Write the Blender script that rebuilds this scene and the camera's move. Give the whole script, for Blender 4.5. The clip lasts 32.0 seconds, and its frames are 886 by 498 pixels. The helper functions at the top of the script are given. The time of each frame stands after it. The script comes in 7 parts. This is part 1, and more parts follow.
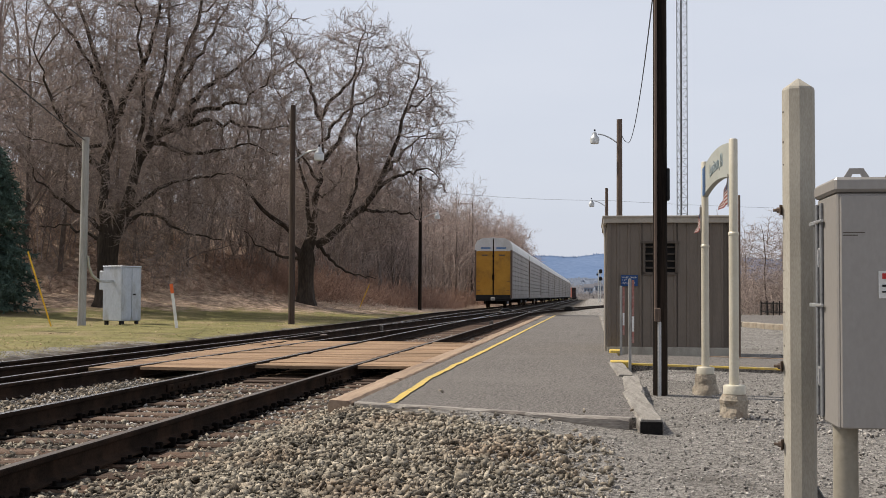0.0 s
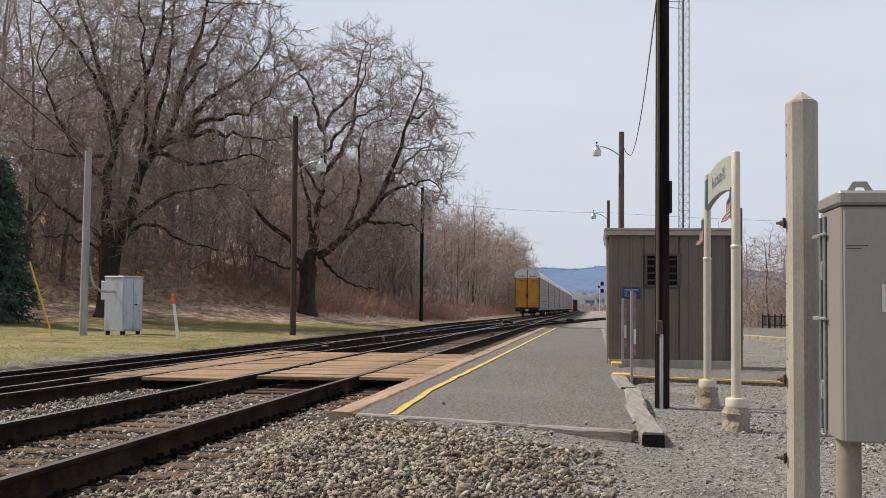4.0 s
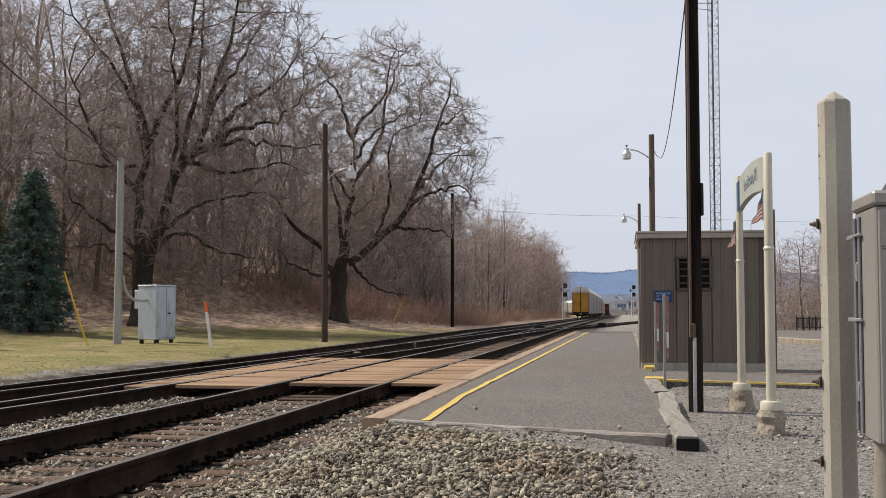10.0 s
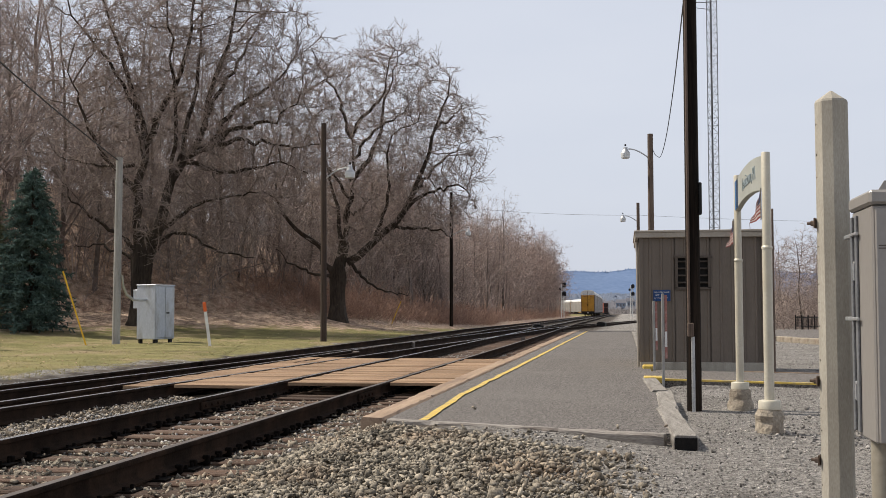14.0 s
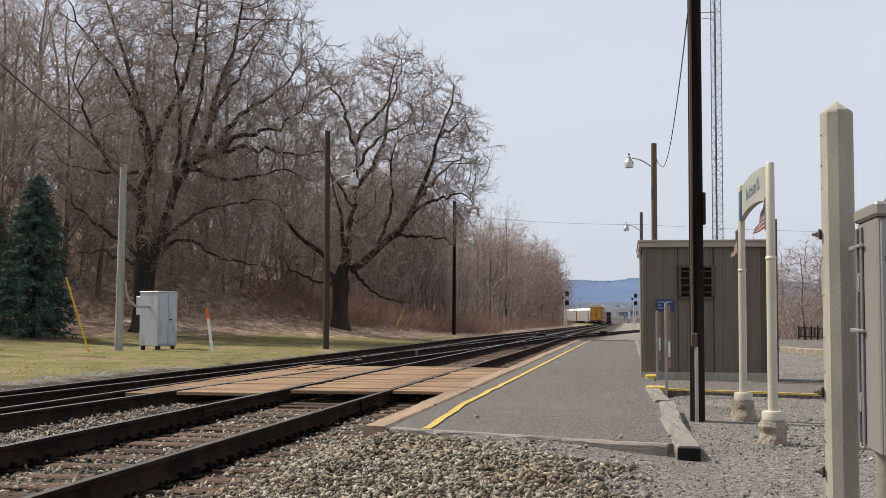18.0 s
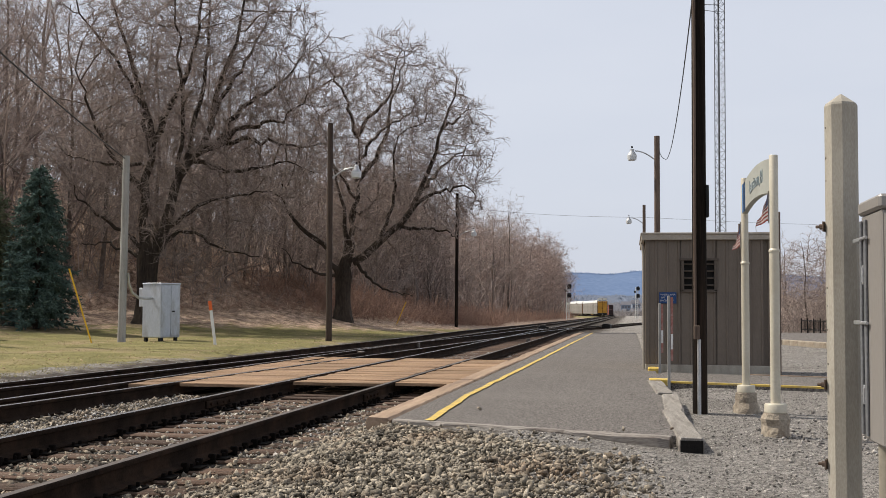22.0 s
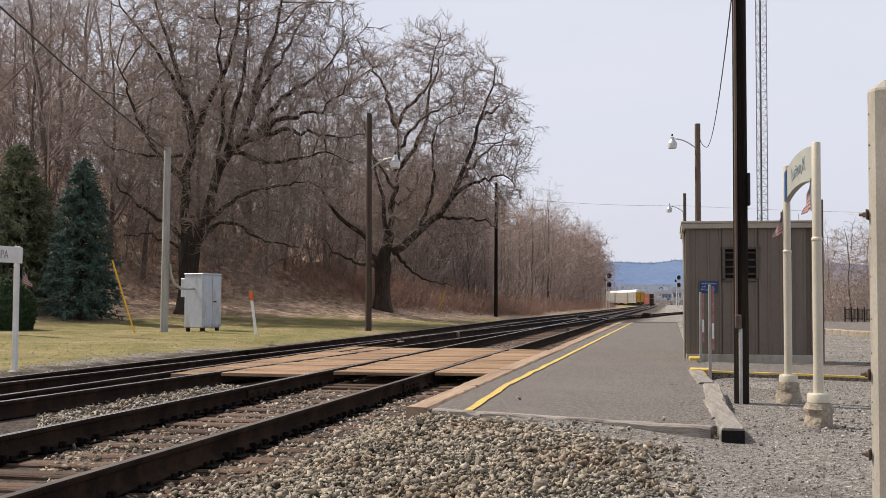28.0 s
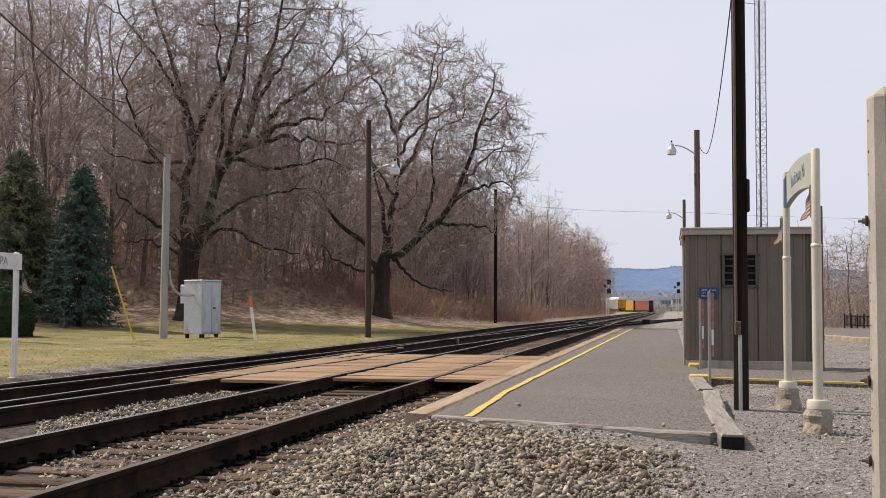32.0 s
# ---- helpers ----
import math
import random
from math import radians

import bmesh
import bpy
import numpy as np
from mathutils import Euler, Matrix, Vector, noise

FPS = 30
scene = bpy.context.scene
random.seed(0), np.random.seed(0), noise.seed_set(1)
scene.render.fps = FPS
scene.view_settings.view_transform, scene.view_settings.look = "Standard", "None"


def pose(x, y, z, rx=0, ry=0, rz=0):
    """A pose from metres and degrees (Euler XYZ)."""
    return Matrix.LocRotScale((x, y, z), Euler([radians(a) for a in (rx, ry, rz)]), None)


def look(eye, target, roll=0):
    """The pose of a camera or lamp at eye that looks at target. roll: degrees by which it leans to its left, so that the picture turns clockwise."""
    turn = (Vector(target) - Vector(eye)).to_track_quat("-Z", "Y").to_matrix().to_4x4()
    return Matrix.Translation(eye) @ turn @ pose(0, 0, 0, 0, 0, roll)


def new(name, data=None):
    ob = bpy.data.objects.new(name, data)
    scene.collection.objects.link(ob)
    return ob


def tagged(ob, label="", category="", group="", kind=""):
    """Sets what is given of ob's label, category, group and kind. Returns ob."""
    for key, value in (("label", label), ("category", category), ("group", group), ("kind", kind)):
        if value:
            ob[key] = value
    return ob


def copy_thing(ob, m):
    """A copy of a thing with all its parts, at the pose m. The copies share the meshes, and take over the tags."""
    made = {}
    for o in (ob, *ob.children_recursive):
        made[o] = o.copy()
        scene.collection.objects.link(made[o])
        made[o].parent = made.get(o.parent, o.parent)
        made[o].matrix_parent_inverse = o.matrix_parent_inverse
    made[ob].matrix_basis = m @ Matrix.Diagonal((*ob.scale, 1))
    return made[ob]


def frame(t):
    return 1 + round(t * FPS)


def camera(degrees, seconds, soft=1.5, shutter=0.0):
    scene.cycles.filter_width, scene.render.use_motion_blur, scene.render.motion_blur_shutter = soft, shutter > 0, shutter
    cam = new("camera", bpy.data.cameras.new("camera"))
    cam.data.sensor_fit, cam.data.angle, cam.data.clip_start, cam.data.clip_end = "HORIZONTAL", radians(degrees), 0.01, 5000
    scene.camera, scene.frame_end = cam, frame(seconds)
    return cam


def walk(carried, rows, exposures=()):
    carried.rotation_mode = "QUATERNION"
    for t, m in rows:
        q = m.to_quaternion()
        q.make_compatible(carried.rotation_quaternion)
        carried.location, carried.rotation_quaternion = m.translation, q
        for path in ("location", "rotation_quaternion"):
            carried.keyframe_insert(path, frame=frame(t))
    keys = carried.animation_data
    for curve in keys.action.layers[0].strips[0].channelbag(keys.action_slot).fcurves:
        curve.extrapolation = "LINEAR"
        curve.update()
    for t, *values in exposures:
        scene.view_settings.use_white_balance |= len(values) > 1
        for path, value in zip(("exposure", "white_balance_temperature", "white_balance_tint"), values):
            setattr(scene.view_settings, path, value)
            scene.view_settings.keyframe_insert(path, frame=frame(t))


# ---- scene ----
# ------------------------------------------------------------------ camera
# World: z = 0 at the rail tops, y along the platform, x to the right of it.
cam = camera(42.81, 32.0, soft=0.55)
walk(cam, [
    (0.0, pose(0.010, 0.002, 1.010, 92.280, -0.345, 7.518)),
    (0.5, pose(0.012, 0.002, 1.007, 92.439, -0.313, 7.424)),
    (1.0, pose(0.007, 0.001, 1.006, 92.445, -0.336, 7.496)),
    (1.5, pose(0.013, 0.002, 1.010, 92.483, -0.385, 7.544)),
    (2.0, pose(0.017, 0.003, 1.010, 92.580, -0.478, 7.490)),
    (2.5, pose(0.017, 0.003, 1.007, 92.575, -0.430, 7.413)),
    (3.0, pose(0.013, 0.002, 1.005, 92.586, -0.465, 7.456)),
    (3.5, pose(0.006, 0.001, 1.007, 92.664, -0.579, 7.455)),
    (5.5, pose(-0.002, -0.000, 1.013, 93.460, -0.326, 8.226)),
    (6.0, pose(-0.008, -0.001, 1.012, 93.447, -0.273, 8.300)),
    (6.5, pose(-0.011, -0.002, 1.012, 93.495, -0.274, 8.393)),
    (7.0, pose(-0.008, -0.001, 1.014, 93.632, -0.366, 8.723)),
    (7.5, pose(-0.013, -0.002, 1.015, 93.589, -0.370, 8.839)),
    (8.0, pose(-0.009, -0.001, 1.008, 93.440, -0.373, 8.904)),
    (8.5, pose(-0.011, -0.002, 1.011, 93.344, -0.188, 8.959)),
    (9.0, pose(-0.006, -0.001, 1.011, 93.307, -0.074, 9.023)),
    (9.5, pose(-0.002, -0.000, 1.009, 93.210, -0.035, 9.098)),
    (10.0, pose(0.000, 0.000, 1.009, 93.139, 0.000, 9.159)),
    (10.5, pose(0.001, 0.000, 1.010, 93.099, 0.016, 9.203)),
    (11.0, pose(0.000, 0.000, 1.011, 93.105, 0.067, 9.168)),
    (11.5, pose(0.000, 0.000, 1.012, 93.065, -0.027, 9.193)),
    (12.0, pose(-0.002, -0.000, 1.009, 93.064, -0.100, 9.199)),
    (12.5, pose(-0.000, -0.000, 1.009, 93.072, -0.082, 9.178)),
    (13.0, pose(0.001, 0.000, 1.010, 93.091, -0.000, 9.161)),
    (13.5, pose(0.002, 0.000, 1.009, 93.074, -0.075, 9.158)),
    (14.0, pose(0.008, 0.001, 1.010, 93.107, 0.053, 9.114)),
    (14.5, pose(0.013, 0.002, 1.010, 93.176, 0.018, 9.040)),
    (16.5, pose(0.004, 0.001, 1.015, 93.379, 0.104, 9.145)),
    (17.0, pose(0.002, 0.000, 1.012, 93.451, -0.142, 9.161)),
    (17.5, pose(-0.001, -0.000, 1.012, 93.478, -0.315, 9.188)),
    (18.0, pose(-0.000, -0.000, 1.014, 93.522, -0.281, 9.241)),
    (18.5, pose(-0.001, -0.000, 1.012, 93.505, -0.520, 9.271)),
    (19.0, pose(-0.001, -0.000, 1.011, 93.489, -0.473, 9.316)),
    (19.5, pose(-0.000, -0.000, 1.012, 93.533, -0.305, 9.352)),
    (20.0, pose(0.002, 0.000, 1.009, 93.501, -0.240, 9.346)),
    (20.5, pose(0.004, 0.001, 1.009, 93.413, -0.119, 9.337)),
    (21.0, pose(0.005, 0.001, 1.008, 93.304, -0.205, 9.325)),
    (21.5, pose(0.002, 0.000, 1.011, 93.250, -0.177, 9.342)),
    (22.0, pose(-0.005, -0.001, 1.010, 93.137, -0.401, 9.363)),
    (22.5, pose(-0.004, -0.001, 1.007, 93.027, -0.555, 9.372)),
    (23.0, pose(-0.006, -0.001, 1.008, 92.850, -0.271, 9.360)),
    (23.5, pose(-0.003, -0.000, 1.007, 92.705, -0.391, 9.556)),
    (24.0, pose(-0.000, -0.000, 1.010, 92.747, -0.842, 9.698)),
    (24.5, pose(-0.003, -0.001, 1.007, 92.824, -0.851, 9.949)),
    (25.0, pose(-0.003, -0.000, 1.009, 92.789, -0.671, 10.136)),
    (25.5, pose(-0.001, -0.000, 1.011, 92.799, -0.864, 10.272)),
    (27.5, pose(-0.001, -0.000, 1.011, 92.652, -0.560, 10.897)),
    (28.0, pose(-0.001, -0.000, 1.011, 92.602, -0.265, 11.362)),
    (28.5, pose(-0.001, -0.000, 1.011, 92.662, -0.467, 11.823)),
    (29.0, pose(-0.001, -0.000, 1.011, 92.745, -0.474, 12.016)),
    (29.5, pose(-0.001, -0.000, 1.011, 92.772, -0.338, 12.110)),
    (30.0, pose(-0.001, -0.000, 1.011, 92.797, -0.461, 11.612)),
    (30.5, pose(-0.001, -0.000, 1.011, 92.782, -0.433, 11.305)),
    (31.0, pose(-0.001, -0.000, 1.011, 92.763, -0.455, 11.321)),
    (31.5, pose(-0.001, -0.000, 1.011, 92.776, -0.403, 11.352)),
    (32.0, pose(-0.001, -0.000, 1.011, 92.927, -0.249, 11.338)),
], exposures=[(0.0, 0.02, 6500, 10), (25.0, 0.02, 6500, 10), (28.0, 0.13, 6640, 13), (32.0, 0.13, 6640, 13)])

# ------------------------------------------------------------------ light
SUN_EL, SUN_AZ = 52.0, -78.0          # azimuth from +y, towards +x
world = bpy.data.worlds.new("sky")
scene.world = world
world.use_nodes = True
wn, wl = world.node_tree.nodes, world.node_tree.links
wn.clear()
w_out = wn.new("ShaderNodeOutputWorld")
w_bg = wn.new("ShaderNodeBackground")
w_sky = wn.new("ShaderNodeTexSky")
w_sky.sky_type = 'NISHITA'
w_sky.sun_disc = False
w_sky.sun_elevation = radians(SUN_EL)
w_sky.sun_rotation = radians(SUN_AZ)
w_sky.dust_density = 3.0
w_sky.air_density = 1.0
w_mix = wn.new("ShaderNodeMix")
w_mix.data_type = 'RGBA'
w_co = wn.new("ShaderNodeTexCoord")
w_map = wn.new("ShaderNodeMapping")
w_map.inputs["Scale"].default_value = (1.0, 1.0, 3.5)
w_noise = wn.new("ShaderNodeTexNoise")
w_noise.inputs["Scale"].default_value = 2.2
w_noise.inputs["Detail"].default_value = 5.0
w_ramp = wn.new("ShaderNodeValToRGB")
w_ramp.color_ramp.elements[0].position = 0.3
w_ramp.color_ramp.elements[0].color = (6.7, 7.15, 8.2, 1)
w_ramp.color_ramp.elements[1].position = 0.72
w_ramp.color_ramp.elements[1].color = (7.5, 7.85, 8.7, 1)
wl.new(w_co.outputs["Generated"], w_map.inputs["Vector"])
wl.new(w_map.outputs["Vector"], w_noise.inputs["Vector"])
wl.new(w_noise.outputs["Fac"], w_ramp.inputs["Fac"])
w_sep = wn.new("ShaderNodeSeparateXYZ")
w_fall = wn.new("ShaderNodeMapRange")              # hazy towards the horizon, thinner overhead
w_fall.inputs["From Min"].default_value = 0.3
w_fall.inputs["From Max"].default_value = 0.9
w_fall.inputs["To Min"].default_value = 0.1
w_fall.inputs["To Max"].default_value = 0.06
wl.new(w_co.outputs["Generated"], w_sep.inputs[0])
wl.new(w_sep.outputs["Z"], w_fall.inputs["Value"])
w_mix.inputs["Factor"].default_value = 0.86          # thin high cloud over the blue
wl.new(w_sky.outputs["Color"], w_mix.inputs[6])
wl.new(w_ramp.outputs["Color"], w_mix.inputs[7])
wl.new(w_mix.outputs[2], w_bg.inputs["Color"])
wl.new(w_fall.outputs["Result"], w_bg.inputs["Strength"])
wl.new(w_bg.outputs["Background"], w_out.inputs["Surface"])

sun = new("sun", bpy.data.lights.new("sun", 'SUN'))
sun.data.energy = 5.0
sun.data.angle = radians(1.2)
sun.data.color = (1.0, 0.92, 0.80)
_sd = Vector((math.sin(radians(SUN_AZ)) * math.cos(radians(SUN_EL)),
              math.cos(radians(SUN_AZ)) * math.cos(radians(SUN_EL)), math.sin(radians(SUN_EL))))
sun.matrix_world = look(_sd * 60, (0, 0, 0))


# ------------------------------------------------------------------ materials
def mat(name, c1, c2, rough=0.8, metal=0.0, scale=6.0, fine=60.0, bump=0.25, dist=0.01, rnd=0.0, island=0.0,
        stretch=(1, 1, 1), spec=0.3, stain=None, stain_scale=0.8, stain_amt=0.5, lo=0.35, hi=0.65):
    """Two colours mixed by noise at two scales, an optional stain colour, fine relief."""
    m = bpy.data.materials.new(name)
    m.use_nodes = True
    n, l = m.node_tree.nodes, m.node_tree.links
    b = n["Principled BSDF"]
    co = n.new("ShaderNodeTexCoord")
    mp = n.new("ShaderNodeMapping")
    mp.inputs["Scale"].default_value = stretch
    l.new(co.outputs["Object"], mp.inputs["Vector"])
    n1 = n.new("ShaderNodeTexNoise")
    n1.inputs["Scale"].default_value = scale
    n1.inputs["Detail"].default_value = 5.0
    n1.inputs["Roughness"].default_value = 0.6
    n2 = n.new("ShaderNodeTexNoise")
    n2.inputs["Scale"].default_value = fine
    n2.inputs["Detail"].default_value = 3.0
    for q in (n1, n2):
        l.new(mp.outputs["Vector"], q.inputs["Vector"])
    mx = n.new("ShaderNodeMath")
    mx.operation = 'MULTIPLY_ADD'
    mx.inputs[1].default_value = 0.45
    l.new(n2.outputs["Fac"], mx.inputs[0])
    sc = n.new("ShaderNodeMath")
    sc.operation = 'MULTIPLY'
    sc.inputs[1].default_value = 0.55
    l.new(n1.outputs["Fac"], sc.inputs[0])
    l.new(sc.outputs[0], mx.inputs[2])
    rp = n.new("ShaderNodeValToRGB")
    rp.color_ramp.elements[0].position = lo
    rp.color_ramp.elements[0].color = (*c1, 1)
    rp.color_ramp.elements[1].position = hi
    rp.color_ramp.elements[1].color = (*c2, 1)
    l.new(mx.outputs[0], rp.inputs["Fac"])
    last = rp.outputs["Color"]
    if stain:
        n3 = n.new("ShaderNodeTexNoise")
        n3.inputs["Scale"].default_value = stain_scale
        n3.inputs["Detail"].default_value = 6.0
        n3.inputs["Roughness"].default_value = 0.7
        l.new(mp.outputs["Vector"], n3.inputs["Vector"])
        r3 = n.new("ShaderNodeValToRGB")
        r3.color_ramp.elements[0].position = 0.48
        r3.color_ramp.elements[0].color = (0, 0, 0, 1)
        r3.color_ramp.elements[1].position = 0.66
        r3.color_ramp.elements[1].color = (stain_amt, stain_amt, stain_amt, 1)
        l.new(n3.outputs["Fac"], r3.inputs["Fac"])
        ms = n.new("ShaderNodeMix")
        ms.data_type = 'RGBA'
        l.new(r3.outputs["Color"], ms.inputs["Factor"])
        l.new(last, ms.inputs[6])
        ms.inputs[7].default_value = (*stain, 1)
        last = ms.outputs[2]
    for amount, kind in ((rnd, "object"), (island, "island")):
        if amount:
            if kind == "object":
                src = n.new("ShaderNodeObjectInfo").outputs["Random"]
            else:
                src = n.new("ShaderNodeNewGeometry").outputs["Random Per Island"]
            mr = n.new("ShaderNodeMapRange")
            mr.inputs["To Min"].default_value = 1 - amount
            mr.inputs["To Max"].default_value = 1 + amount
            l.new(src, mr.inputs["Value"])
            hs = n.new("ShaderNodeHueSaturation")
            l.new(mr.outputs["Result"], hs.inputs["Value"])
            l.new(last, hs.inputs["Color"])
            last = hs.outputs["Color"]
    l.new(last, b.inputs["Base Color"])
    b.inputs["Roughness"].default_value = rough
    b.inputs["Metallic"].default_value = metal
    b.inputs["Specular IOR Level"].default_value = spec
    if bump:
        bp = n.new("ShaderNodeBump")
        bp.inputs["Strength"].default_value = bump
        bp.inputs["Distance"].default_value = dist
        l.new(n2.outputs["Fac"], bp.inputs["Height"])
        l.new(bp.outputs["Normal"], b.inputs["Normal"])
    return m


